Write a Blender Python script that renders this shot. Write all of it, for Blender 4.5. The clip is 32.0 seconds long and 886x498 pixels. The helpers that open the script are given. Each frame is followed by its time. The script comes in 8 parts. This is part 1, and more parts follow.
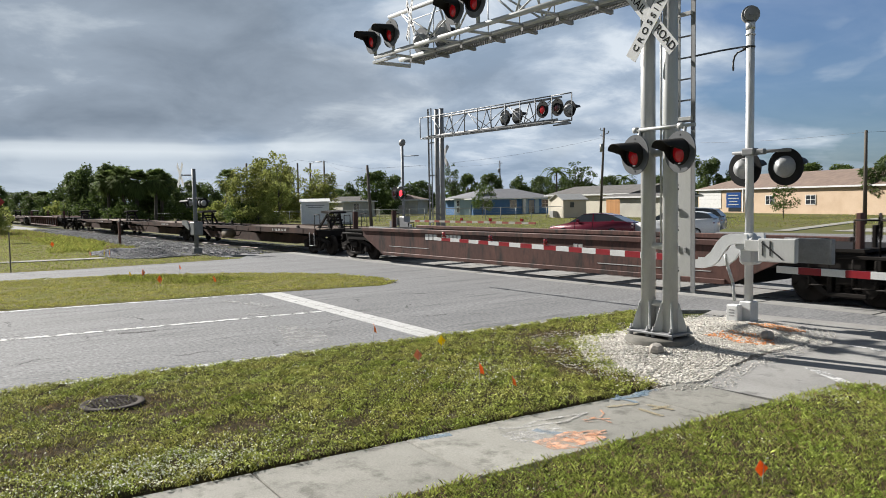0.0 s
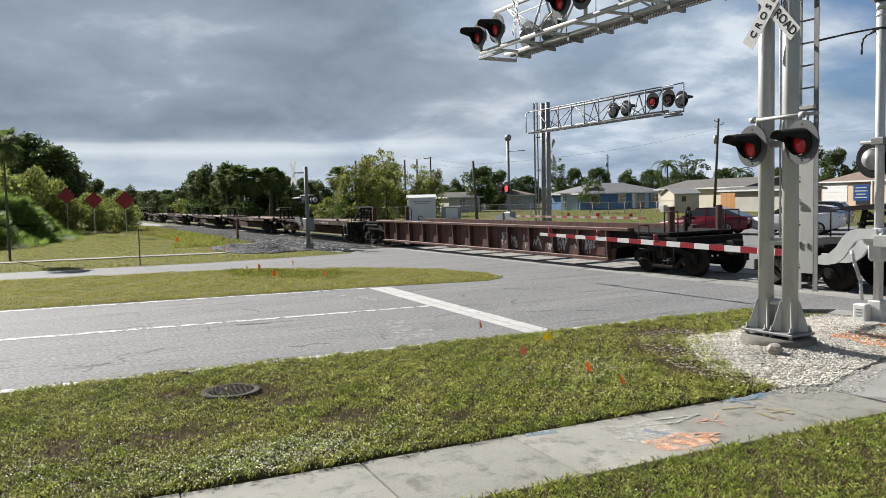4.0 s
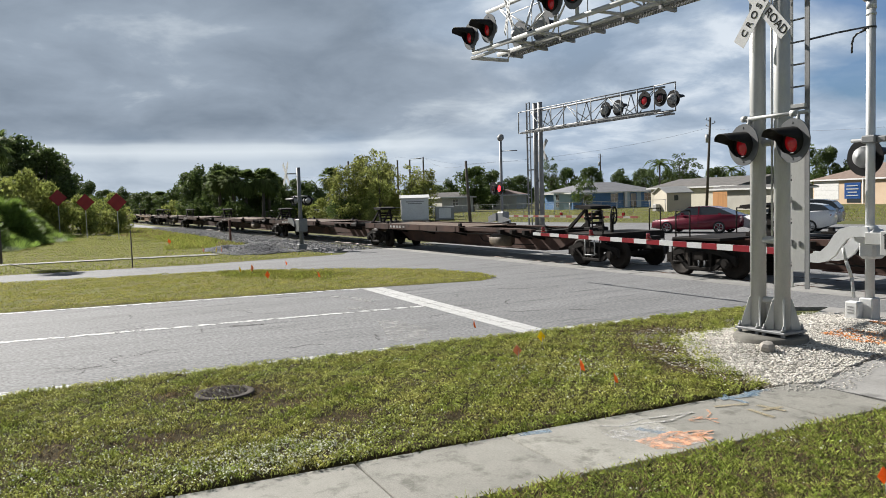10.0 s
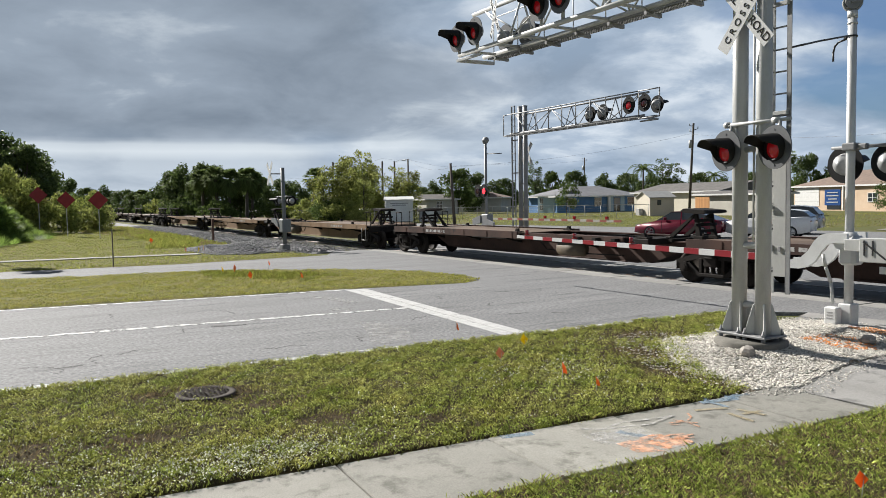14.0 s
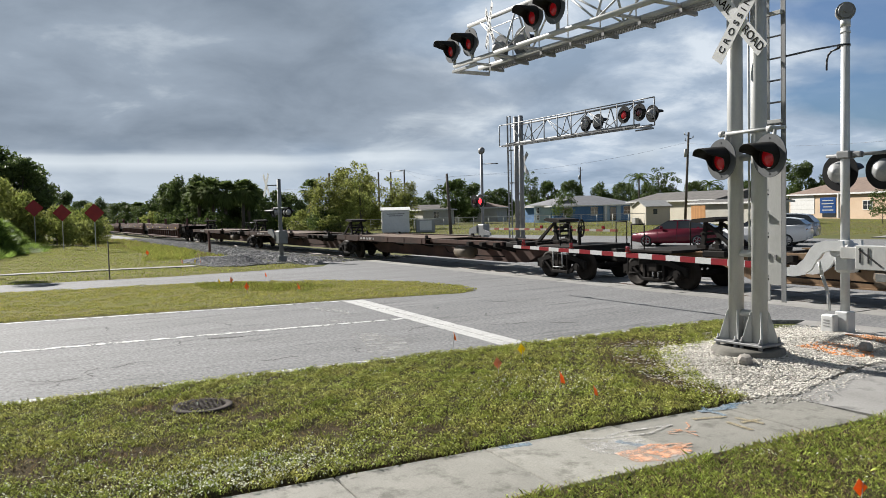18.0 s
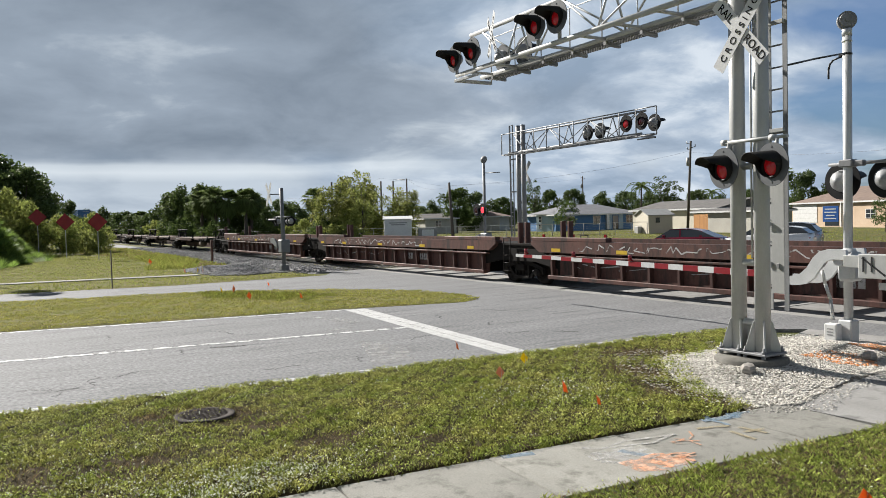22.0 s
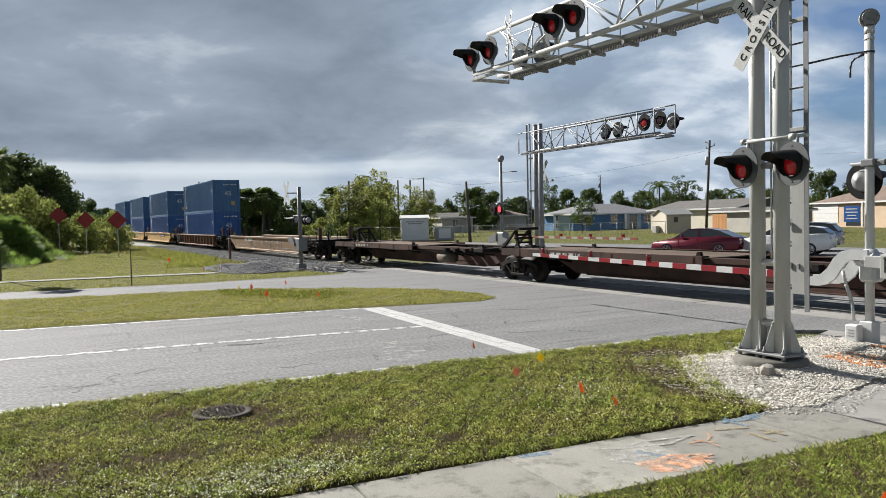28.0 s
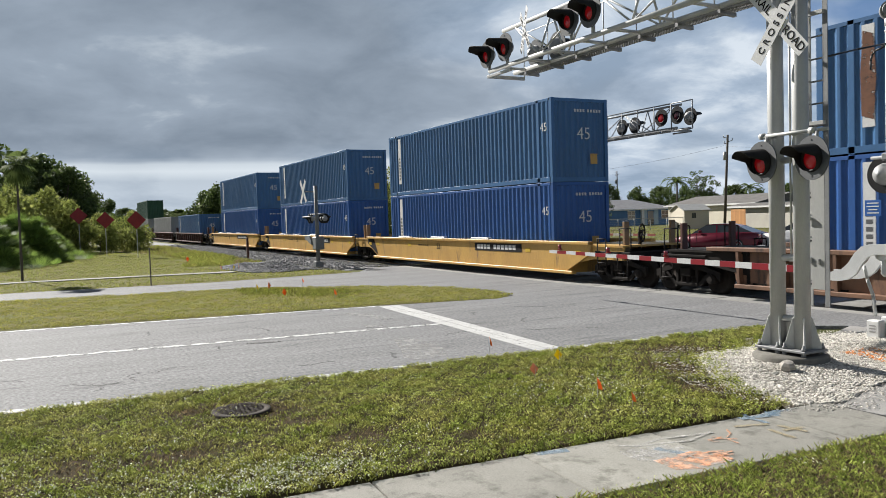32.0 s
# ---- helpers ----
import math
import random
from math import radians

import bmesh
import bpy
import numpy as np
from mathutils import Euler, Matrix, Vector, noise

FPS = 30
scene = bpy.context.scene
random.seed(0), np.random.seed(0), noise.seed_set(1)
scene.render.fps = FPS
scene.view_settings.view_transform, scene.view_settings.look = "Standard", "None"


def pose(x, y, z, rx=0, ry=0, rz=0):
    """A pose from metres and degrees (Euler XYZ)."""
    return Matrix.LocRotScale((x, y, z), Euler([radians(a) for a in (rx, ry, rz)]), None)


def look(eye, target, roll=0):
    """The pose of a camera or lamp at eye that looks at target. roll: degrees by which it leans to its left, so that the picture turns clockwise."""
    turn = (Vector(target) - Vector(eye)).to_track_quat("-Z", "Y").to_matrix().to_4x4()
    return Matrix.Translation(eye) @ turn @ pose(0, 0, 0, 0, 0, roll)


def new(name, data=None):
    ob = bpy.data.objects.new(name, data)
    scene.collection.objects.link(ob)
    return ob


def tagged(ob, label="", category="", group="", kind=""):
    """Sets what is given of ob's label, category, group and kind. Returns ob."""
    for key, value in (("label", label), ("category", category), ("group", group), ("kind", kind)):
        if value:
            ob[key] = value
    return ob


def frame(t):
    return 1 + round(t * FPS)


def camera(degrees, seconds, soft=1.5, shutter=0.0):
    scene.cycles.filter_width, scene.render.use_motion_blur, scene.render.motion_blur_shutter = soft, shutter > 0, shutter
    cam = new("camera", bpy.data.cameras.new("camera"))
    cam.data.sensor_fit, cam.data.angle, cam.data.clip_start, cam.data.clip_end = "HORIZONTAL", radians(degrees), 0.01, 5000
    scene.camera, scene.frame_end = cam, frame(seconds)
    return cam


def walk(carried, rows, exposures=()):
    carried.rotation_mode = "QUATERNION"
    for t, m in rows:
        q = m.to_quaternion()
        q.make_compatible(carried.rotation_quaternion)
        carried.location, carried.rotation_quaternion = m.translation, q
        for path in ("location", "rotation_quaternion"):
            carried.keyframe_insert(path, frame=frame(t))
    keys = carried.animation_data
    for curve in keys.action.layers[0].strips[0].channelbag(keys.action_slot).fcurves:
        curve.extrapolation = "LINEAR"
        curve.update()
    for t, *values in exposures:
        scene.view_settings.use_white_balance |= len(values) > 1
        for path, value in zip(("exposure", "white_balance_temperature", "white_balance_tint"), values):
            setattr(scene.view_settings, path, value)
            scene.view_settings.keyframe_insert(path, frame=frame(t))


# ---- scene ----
# camera: it stands on the verge and turns a little
EYE = Vector((0.0, 0.0, 2.33))


def aim(yaw, pitch, roll):
    a, e = radians(yaw), radians(pitch)
    way = Vector((-math.cos(a) * math.cos(e), math.sin(a) * math.cos(e), math.sin(e)))
    return look(EYE, EYE + way, -roll)


cam = camera(59.64, 32.0, soft=0.55, shutter=0.05)
walk(cam, [(t, aim(a, b, c)) for t, a, b, c in (
    (0.0, 36.20, -3.62, 1.04), (0.5, 31.64, -3.73, 1.15), (1.0, 29.74, -3.59, 1.37), (1.5, 28.90, -3.37, 1.50),
    (2.0, 28.43, -3.22, 1.55), (2.5, 28.25, -3.23, 1.59), (3.0, 28.25, -3.36, 1.54), (3.5, 28.28, -3.60, 1.46),
    (5.5, 28.58, -4.04, 1.67), (6.0, 28.71, -3.97, 1.77), (6.5, 28.80, -3.87, 1.90), (7.0, 28.79, -3.76, 2.00),
    (7.5, 28.69, -3.64, 2.13), (8.0, 28.59, -3.59, 2.21), (8.5, 28.52, -3.58, 2.21), (9.0, 28.55, -3.60, 2.15),
    (9.5, 28.68, -3.69, 1.96), (10.0, 28.86, -3.79, 1.78), (10.5, 29.11, -3.89, 1.59), (11.0, 29.35, -3.98, 1.44),
    (11.5, 29.54, -4.03, 1.34), (12.0, 29.68, -4.05, 1.31), (12.5, 29.76, -4.00, 1.30), (13.0, 29.86, -3.95, 1.25),
    (13.5, 29.96, -3.81, 1.19), (14.0, 30.06, -3.67, 1.10), (14.5, 30.16, -3.50, 1.10), (16.5, 30.16, -2.99, 1.39),
    (17.0, 30.19, -2.95, 1.38), (17.5, 30.25, -2.92, 1.44), (18.0, 30.32, -2.91, 1.47), (18.5, 30.39, -2.86, 1.43),
    (19.0, 30.48, -2.79, 1.45), (19.5, 30.54, -2.67, 1.39), (20.0, 30.57, -2.52, 1.40), (20.5, 30.53, -2.39, 1.39),
    (21.0, 30.45, -2.28, 1.45), (21.5, 30.32, -2.26, 1.47), (22.0, 30.16, -2.25, 1.51), (22.5, 29.99, -2.23, 1.54),
    (23.0, 29.84, -2.20, 1.59), (23.5, 29.65, -2.17, 1.69), (24.0, 29.45, -2.19, 1.76), (24.5, 29.22, -2.22, 1.91),
    (25.0, 29.05, -2.24, 2.03), (25.5, 28.97, -2.22, 2.02), (27.5, 28.93, -2.25, 1.48), (28.0, 28.92, -2.29, 1.37),
    (28.5, 28.90, -2.33, 1.30), (29.0, 28.86, -2.34, 1.38), (29.5, 28.84, -2.28, 1.43), (30.0, 28.75, -2.18, 1.48),
    (30.5, 28.58, -2.03, 1.59), (31.0, 28.29, -1.99, 1.68), (31.5, 27.96, -2.11, 1.69), (32.0, 27.69, -2.44, 1.81),
)])

# world: grey broken cloud over a blue sky, a low sun behind it
SUN_AZ, SUN_EL = radians(-14.0), radians(34.0)
to_sun = Vector((-math.cos(SUN_AZ) * math.cos(SUN_EL), math.sin(SUN_AZ) * math.cos(SUN_EL), math.sin(SUN_EL)))
world = bpy.data.worlds.new("sky")
scene.world = world
world.use_nodes = True
wt = world.node_tree
wt.nodes.clear()


def wnode(kind, **props):
    n = wt.nodes.new(kind)
    for k, v in props.items():
        setattr(n, k, v)
    return n


def wmath(op, a, b=None, c=None):
    n = wnode("ShaderNodeMath", operation=op)
    for i, v in enumerate((a, b, c)):
        if v is None:
            continue
        if isinstance(v, (int, float)):
            n.inputs[i].default_value = v
        else:
            wt.links.new(v, n.inputs[i])
    return n.outputs[0]


def wramp(fac, stops):
    n = wnode("ShaderNodeValToRGB")
    while len(n.color_ramp.elements) < len(stops):
        n.color_ramp.elements.new(0.5)
    for e, (p, c) in zip(n.color_ramp.elements, stops):
        e.position, e.color = p, (*c, 1)
    wt.links.new(fac, n.inputs[0])
    return n.outputs[0]


def wmix(fac, a, b):
    n = wnode("ShaderNodeMix", data_type="RGBA")
    for s, v in ((n.inputs[0], fac), (n.inputs[6], a), (n.inputs[7], b)):
        if isinstance(v, (int, float)):
            s.default_value = v
        elif isinstance(v, tuple):
            s.default_value = (*v, 1)
        else:
            wt.links.new(v, s)
    return n.outputs[2]


nishita = wnode("ShaderNodeTexSky", sky_type="NISHITA", sun_disc=False, sun_elevation=SUN_EL,
                sun_rotation=math.atan2(to_sun.x, to_sun.y))
coord = wnode("ShaderNodeTexCoord")
sep = wnode("ShaderNodeSeparateXYZ")
wt.links.new(coord.outputs["Generated"], sep.inputs[0])
dx, dy, dz = sep.outputs
up = wmath("MAXIMUM", dz, 0.0)
den = wmath("ADD", up, 0.27)
flat = wnode("ShaderNodeCombineXYZ")
wt.links.new(wmath("DIVIDE", dx, den), flat.inputs[0])
wt.links.new(wmath("DIVIDE", dy, den), flat.inputs[1])


def wnoise(scale, detail, rough, dist=0.0, shift=0.0):
    n = wnode("ShaderNodeTexNoise", noise_dimensions="4D")
    n.inputs["W"].default_value = shift
    n.inputs["Scale"].default_value, n.inputs["Detail"].default_value = scale, detail
    n.inputs["Roughness"].default_value, n.inputs["Distortion"].default_value = rough, dist
    wt.links.new(flat.outputs[0], n.inputs["Vector"])
    return n.outputs[0]


big = wnoise(0.95, 5, 0.5, 0.25, 3.1)
mid = wnoise(3.1, 7, 0.58, 0.35, 7.7)
puffs = wmath("ADD", wmath("MULTIPLY", big, 0.62), wmath("MULTIPLY", mid, 0.38))
# cloud brightness: dark bellies, pale edges
cloud = wramp(puffs, [(0.36, (0.20, 0.24, 0.29)), (0.46, (0.28, 0.325, 0.38)), (0.54, (0.345, 0.395, 0.455)), (0.63, (0.64, 0.68, 0.71))])
# paler band low over the horizon
low = wramp(dz, [(0.0, (1, 1, 1)), (0.062, (0.8, 0.8, 0.8)), (0.10, (0.0, 0.0, 0.0))])
streak = wramp(wnoise(2.2, 5, 0.55, 0.3, 1.3), [(0.38, (0.33, 0.40, 0.48)), (0.60, (0.62, 0.68, 0.74))])
cloud = wmix(wmath("MULTIPLY", low, 0.8), cloud, streak)
shelf = wramp(wmath("ADD", dz, wmath("MULTIPLY", wnoise(1.1, 4, 0.5, 0.2, 9.4), 0.03)), [(0.066, (0.25, 0.25, 0.25)), (0.078, (1, 1, 1)), (0.086, (0.75, 0.75, 0.75)), (0.091, (0, 0, 0))])
cloud = wmix(wmath("MULTIPLY", shelf, 0.75), cloud, (0.82, 0.85, 0.86))
# openings of blue towards +y, where the cover breaks
side = wmath("ADD", wmath("MULTIPLY", dy, 1.5), wmath("MULTIPLY", dx, 0.55))
gap = wmath("ADD", wmath("MULTIPLY", wnoise(1.3, 5, 0.5, 0.4, 5.2), 1.0), wmath("MULTIPLY", side, 0.42))
hole = wramp(gap, [(0.90, (0, 0, 0)), (1.03, (1, 1, 1))])
pale = wramp(gap, [(0.52, (0, 0, 0)), (0.80, (1, 1, 1))])
fleece = wramp(mid, [(0.36, (0.31, 0.39, 0.49)), (0.50, (0.45, 0.53, 0.63)), (0.64, (0.80, 0.84, 0.88))])
cloud = wmix(wmath("MULTIPLY", pale, 0.85), cloud, fleece)
blue = wnode("ShaderNodeMix", data_type="RGBA", blend_type="MULTIPLY")
blue.inputs[0].default_value = 1.0
wt.links.new(nishita.outputs[0], blue.inputs[6])
blue.inputs[7].default_value = (0.045, 0.062, 0.088, 1)
# cover dimmed above the view, added to cut the fill light from overhead
thick = wramp(dz, [(0.28, (1.0, 1.045, 1.10)), (0.75, (0.42, 0.43, 0.46))])
cover = wnode("ShaderNodeMix", data_type="RGBA", blend_type="MULTIPLY")
cover.inputs[0].default_value = 1.0
wt.links.new(cloud, cover.inputs[6])
wt.links.new(thick, cover.inputs[7])
sky = wmix(wmath("MULTIPLY", hole, 0.85), cover.outputs[2], blue.outputs[2])
back = wnode("ShaderNodeBackground")
back.inputs[1].default_value = 0.47
wt.links.new(sky, back.inputs[0])
wt.links.new(back.outputs[0], wnode("ShaderNodeOutputWorld").inputs[0])

sun_data = bpy.data.lights.new("sun", "SUN")
sun_data.energy, sun_data.angle, sun_data.color = 5.0, radians(0.6), (1.0, 0.96, 0.90)
sun = new("sun", sun_data)
sun.matrix_world = look(to_sun * 100, (0, 0, 0))
scene.view_settings.exposure = 1.03


# ---- materials ----
TONE = 0.745  # all base colours share this step


def mat(name, c1, c2=None, rough=0.7, metal=0.0, scale=2.0, fine=40.0, bump=0.15, c3=None, spots=0.0, rand=0.0, island=0.0, spec=0.4,
        streaky=(1, 1, 1), world_space=False, trans=0.0, cut=None, grit=0.09):
    """Two-scale noise colour with grain and relief. rand, island: brightness change per object, per piece."""
    c1, c2, c3 = [tuple(v * TONE for v in c) if c else None for c in (c1, c2, c3)]
    m = bpy.data.materials.new(name)
    m.use_nodes = True
    nt = m.node_tree
    b = nt.nodes["Principled BSDF"]
    link = nt.links.new
    tc = nt.nodes.new("ShaderNodeNewGeometry" if world_space else "ShaderNodeTexCoord")
    src = tc.outputs["Position"] if world_space else tc.outputs["Object"]
    mp = nt.nodes.new("ShaderNodeMapping")
    mp.inputs["Scale"].default_value = streaky
    link(src, mp.inputs[0])

    def nz(s, d, r=0.6, even=False):
        n = nt.nodes.new("ShaderNodeTexNoise")
        n.inputs["Scale"].default_value, n.inputs["Detail"].default_value, n.inputs["Roughness"].default_value = s, d, r
        link(src if even else mp.outputs[0], n.inputs["Vector"])
        return n.outputs[0]

    def mix(f, a, c, blend="MIX"):
        n = nt.nodes.new("ShaderNodeMix")
        n.data_type, n.blend_type = "RGBA", blend
        for s, v in ((n.inputs[0], f), (n.inputs[6], a), (n.inputs[7], c)):
            if isinstance(v, (int, float)):
                s.default_value = v
            elif isinstance(v, (tuple, list)):
                s.default_value = (*v, 1)
            else:
                link(v, s)
        return n.outputs[2]

    def steps(v, lo, hi):
        n = nt.nodes.new("ShaderNodeMapRange")
        n.inputs[1].default_value, n.inputs[2].default_value = lo, hi
        link(v, n.inputs[0])
        return n.outputs[0]

    c2 = c2 or tuple(v * 0.75 for v in c1)
    coarse, grain = nz(scale, 6), nz(fine, 8, 0.72, world_space)
    col = mix(steps(coarse, 0.35, 0.65), c1, c2)
    if c3:
        col = mix(steps(nz(scale * 2.7, 8, 0.7), 0.62 - spots * 0.3, 0.72 - spots * 0.2), col, c3)
    g = nt.nodes.new("ShaderNodeMapRange")
    g.inputs[1].default_value, g.inputs[2].default_value, g.inputs[3].default_value, g.inputs[4].default_value = 0.34, 0.66, 1 - grit, 1 + grit
    link(grain, g.inputs[0])
    gray = nt.nodes.new("ShaderNodeCombineColor")
    for i in range(3):
        link(g.outputs[0], gray.inputs[i])
    col = mix(1.0, col, gray.outputs[0], "MULTIPLY")
    for amount, out in ((rand, "obj"), (island, "isl")):
        if amount:
            if out == "obj":
                r = nt.nodes.new("ShaderNodeObjectInfo").outputs["Random"]
            else:
                r = nt.nodes.new("ShaderNodeNewGeometry").outputs["Random Per Island"]
            k = nt.nodes.new("ShaderNodeMapRange")
            k.inputs[3].default_value, k.inputs[4].default_value = 1 - amount, 1 + amount
            link(r, k.inputs[0])
            kk = nt.nodes.new("ShaderNodeCombineColor")
            for i in range(3):
                link(k.outputs[0], kk.inputs[i])
            col = mix(1.0, col, kk.outputs[0], "MULTIPLY")
    link(col, b.inputs["Base Color"])
    b.inputs["Metallic"].default_value = metal
    b.inputs["Specular IOR Level"].default_value = spec
    rr = nt.nodes.new("ShaderNodeMapRange")
    rr.inputs[3].default_value, rr.inputs[4].default_value = max(rough - 0.12, 0.03), min(rough + 0.12, 1)
    link(coarse, rr.inputs[0])
    link(rr.outputs[0], b.inputs["Roughness"])
    if bump:
        bp = nt.nodes.new("ShaderNodeBump")
        bp.inputs["Strength"].default_value, bp.inputs["Distance"].default_value = bump, 0.01
        link(grain, bp.inputs["Height"])
        link(bp.outputs[0], b.inputs["Normal"])
    if trans:
        tl = nt.nodes.new("ShaderNodeBsdfTranslucent")
        link(col, tl.inputs[0])
        ms = nt.nodes.new("ShaderNodeMixShader")
        ms.inputs[0].default_value = trans
        link(b.outputs[0], ms.inputs[1])
        link(tl.outputs[0], ms.inputs[2])
        link(ms.outputs[0], nt.nodes["Material Output"].inputs[0])
    if cut:
        hole_ = nt.nodes.new("ShaderNodeBsdfTransparent")
        ms = nt.nodes.new("ShaderNodeMixShader")
        link(steps(nz(cut[0], 7, 0.7), cut[1], cut[2]), ms.inputs[0])
        link(hole_.outputs[0], ms.inputs[1])
        link(b.outputs[0], ms.inputs[2])
        link(ms.outputs[0], nt.nodes["Material Output"].inputs[0])
    return m


def glow(name, c, power):
    m = bpy.data.materials.new(name)
    m.use_nodes = True
    b = m.node_tree.nodes["Principled BSDF"]
    b.inputs["Base Color"].default_value = (*[v * 0.5 for v in c], 1)
    b.inputs["Emission Color"].default_value, b.inputs["Emission Strength"].default_value = (*c, 1), power
    b.inputs["Roughness"].default_value = 0.25
    return m


def glassy(name, c, rough=0.08):
    m = bpy.data.materials.new(name)
    m.use_nodes = True
    b = m.node_tree.nodes["Principled BSDF"]
    b.inputs["Base Color"].default_value = (*c, 1)
    b.inputs["Roughness"].default_value = rough
    b.inputs["Specular IOR Level"].default_value = 0.7
    return m


M_GROUND = mat("grassy_ground", (0.105, 0.115, 0.038), (0.15, 0.14, 0.06), 0.95, scale=0.12, fine=9, bump=0.6, c3=(0.17, 0.14, 0.08), spots=0.1, world_space=True, spec=0.1)
M_TURF = mat("turf_soil", (0.055, 0.052, 0.022), (0.085, 0.064, 0.038), 0.95, scale=2.3, fine=70, bump=1.0, c3=(0.105, 0.07, 0.048), spots=0.2, world_space=True, spec=0.05, grit=0.55)
M_ASPHALT = mat("worn_asphalt", (0.182, 0.184, 0.188), (0.238, 0.240, 0.244), 0.85, scale=1.1, fine=16, bump=0.9, c3=(0.135, 0.136, 0.138), spots=0.28, world_space=True, streaky=(1, 0.13, 1), spec=0.25, grit=0.5)
M_CONCRETE = mat("sidewalk_concrete", (0.345, 0.335, 0.297), (0.275, 0.268, 0.238), 0.85, scale=1.3, fine=70, bump=0.35, c3=(0.185, 0.18, 0.155), spots=0.33, rand=0.12, world_space=True, spec=0.3, grit=0.2)
M_APRON = mat("crossing_concrete", (0.36, 0.352, 0.335), (0.285, 0.278, 0.265), 0.85, scale=0.9, fine=60, bump=0.3, c3=(0.19, 0.187, 0.18), spots=0.2, grit=0.2, world_space=True, spec=0.3)
M_STOP = mat("stop_line_paint", (0.60, 0.60, 0.59), (0.48, 0.48, 0.47), 0.7, scale=2.2, fine=50, bump=0.3, c3=(0.40, 0.40, 0.395), spots=0.25, world_space=True, cut=(6, 0.33, 0.42), grit=0.25)
# duller steel; on the walkway its darker tone stands for underside shade
M_MIDGALV = mat("dull_shaded_galvanized", (0.33, 0.335, 0.34), (0.26, 0.265, 0.27), 0.55, 0.15, scale=3, fine=40, bump=0.05)
M_WORN = mat("worn_line_paint", (0.72, 0.72, 0.71), (0.55, 0.55, 0.54), 0.7, scale=3, fine=60, bump=0.2, world_space=True, cut=(5, 0.42, 0.52))
M_TAR = mat("tar_joint", (0.05, 0.05, 0.05), (0.08, 0.08, 0.08), 0.8, scale=3, world_space=True)
M_BALLAST = mat("ballast_stone", (0.17, 0.17, 0.175), (0.25, 0.25, 0.255), 0.9, scale=3, fine=60, bump=0.5, island=0.35, world_space=True)
M_GRAVEL = mat("white_gravel", (0.76, 0.72, 0.65), (0.58, 0.55, 0.49), 0.85, scale=3, fine=80, bump=0.3, island=0.35, world_space=True)
M_GRAVELBED = mat("gravel_bed", (0.42, 0.385, 0.33), (0.25, 0.215, 0.175), 0.9, scale=5, fine=60, bump=0.8, world_space=True)
M_GALV = mat("galvanized_steel", (0.59, 0.595, 0.58), (0.50, 0.505, 0.49), 0.45, 0.1, scale=3, fine=50, bump=0.03, rand=0.05, streaky=(1, 1, 0.3), grit=0.05)
M_ALU = mat("aluminium_paint", (0.72, 0.73, 0.73), (0.64, 0.65, 0.65), 0.4, 0.1, scale=4, fine=60, bump=0.05)
M_DARKMETAL = mat("dark_metal", (0.035, 0.035, 0.037), (0.05, 0.05, 0.052), 0.5, 0.2, scale=5, bump=0.05)
M_BLACK = mat("black_paint", (0.014, 0.014, 0.015), (0.022, 0.022, 0.022), 0.55, scale=5, bump=0.03, spec=0.15)
M_GREYBACK = mat("grey_back_plate", (0.13, 0.135, 0.14), (0.10, 0.105, 0.11), 0.5, 0.1, scale=5, bump=0.03)
M_REDLENS = glassy("red_lens", (0.22, 0.008, 0.012), 0.15)
M_DARKLENS = glassy("dark_red_lens", (0.035, 0.004, 0.006), 0.15)
M_REDLIT = glow("lit_red_lens", (1.0, 0.02, 0.03), 2.2)
M_REDDIM = glow("dim_red_lens", (0.50, 0.01, 0.016), 0.06)
M_WHITE = mat("white_paint", (0.78, 0.78, 0.77), (0.70, 0.70, 0.69), 0.5, scale=3, fine=30, bump=0.03)
M_REFLWHITE = mat("white_sheeting", (0.82, 0.82, 0.81), (0.75, 0.75, 0.74), 0.4, scale=4, bump=0.02)
M_REFLRED = mat("red_sheeting", (0.34, 0.014, 0.024), (0.28, 0.012, 0.02), 0.4, scale=4, bump=0.02)
M_LETTER = mat("black_lettering", (0.010, 0.010, 0.010), (0.014, 0.014, 0.014), 0.7, scale=4, bump=0, spec=0.08)
M_STEELRAIL = mat("rail_steel", (0.30, 0.28, 0.27), (0.16, 0.10, 0.07), 0.35, 0.7, scale=2, fine=30, bump=0.1)
M_TIE = mat("weathered_tie", (0.14, 0.115, 0.09), (0.09, 0.075, 0.06), 0.9, scale=3, fine=30, bump=0.5, island=0.3)
M_RUST = mat("rusty_wagon_brown", (0.15, 0.070, 0.055), (0.10, 0.050, 0.042), 0.65, 0.05, scale=1.2, fine=25, bump=0.15, c3=(0.045, 0.034, 0.03), spots=0.42, streaky=(1, 1, 0.22), rand=0.15, grit=0.25, spec=0.25)
M_SPINE = mat("spine_brown_steel", (0.105, 0.056, 0.042), (0.06, 0.036, 0.029), 0.7, 0.05, scale=0.9, fine=25, bump=0.15, c3=(0.035, 0.027, 0.023), spots=0.25, rand=0.2, spec=0.2)
M_GRIME = mat("grimy_black_steel", (0.015, 0.0135, 0.0125), (0.028, 0.023, 0.020), 0.75, 0.1, scale=2, fine=30, bump=0.2, rand=0.2, spec=0.12)
# worn deck tops, paler than the spine: sunlight put into the colour
M_DECK = mat("worn_sunlit_deck_steel", (0.20, 0.145, 0.105), (0.13, 0.09, 0.066), 0.7, 0.05, scale=0.9, fine=22, bump=0.2, c3=(0.07, 0.052, 0.042), spots=0.2, rand=0.2, streaky=(0.4, 1, 1), spec=0.2)
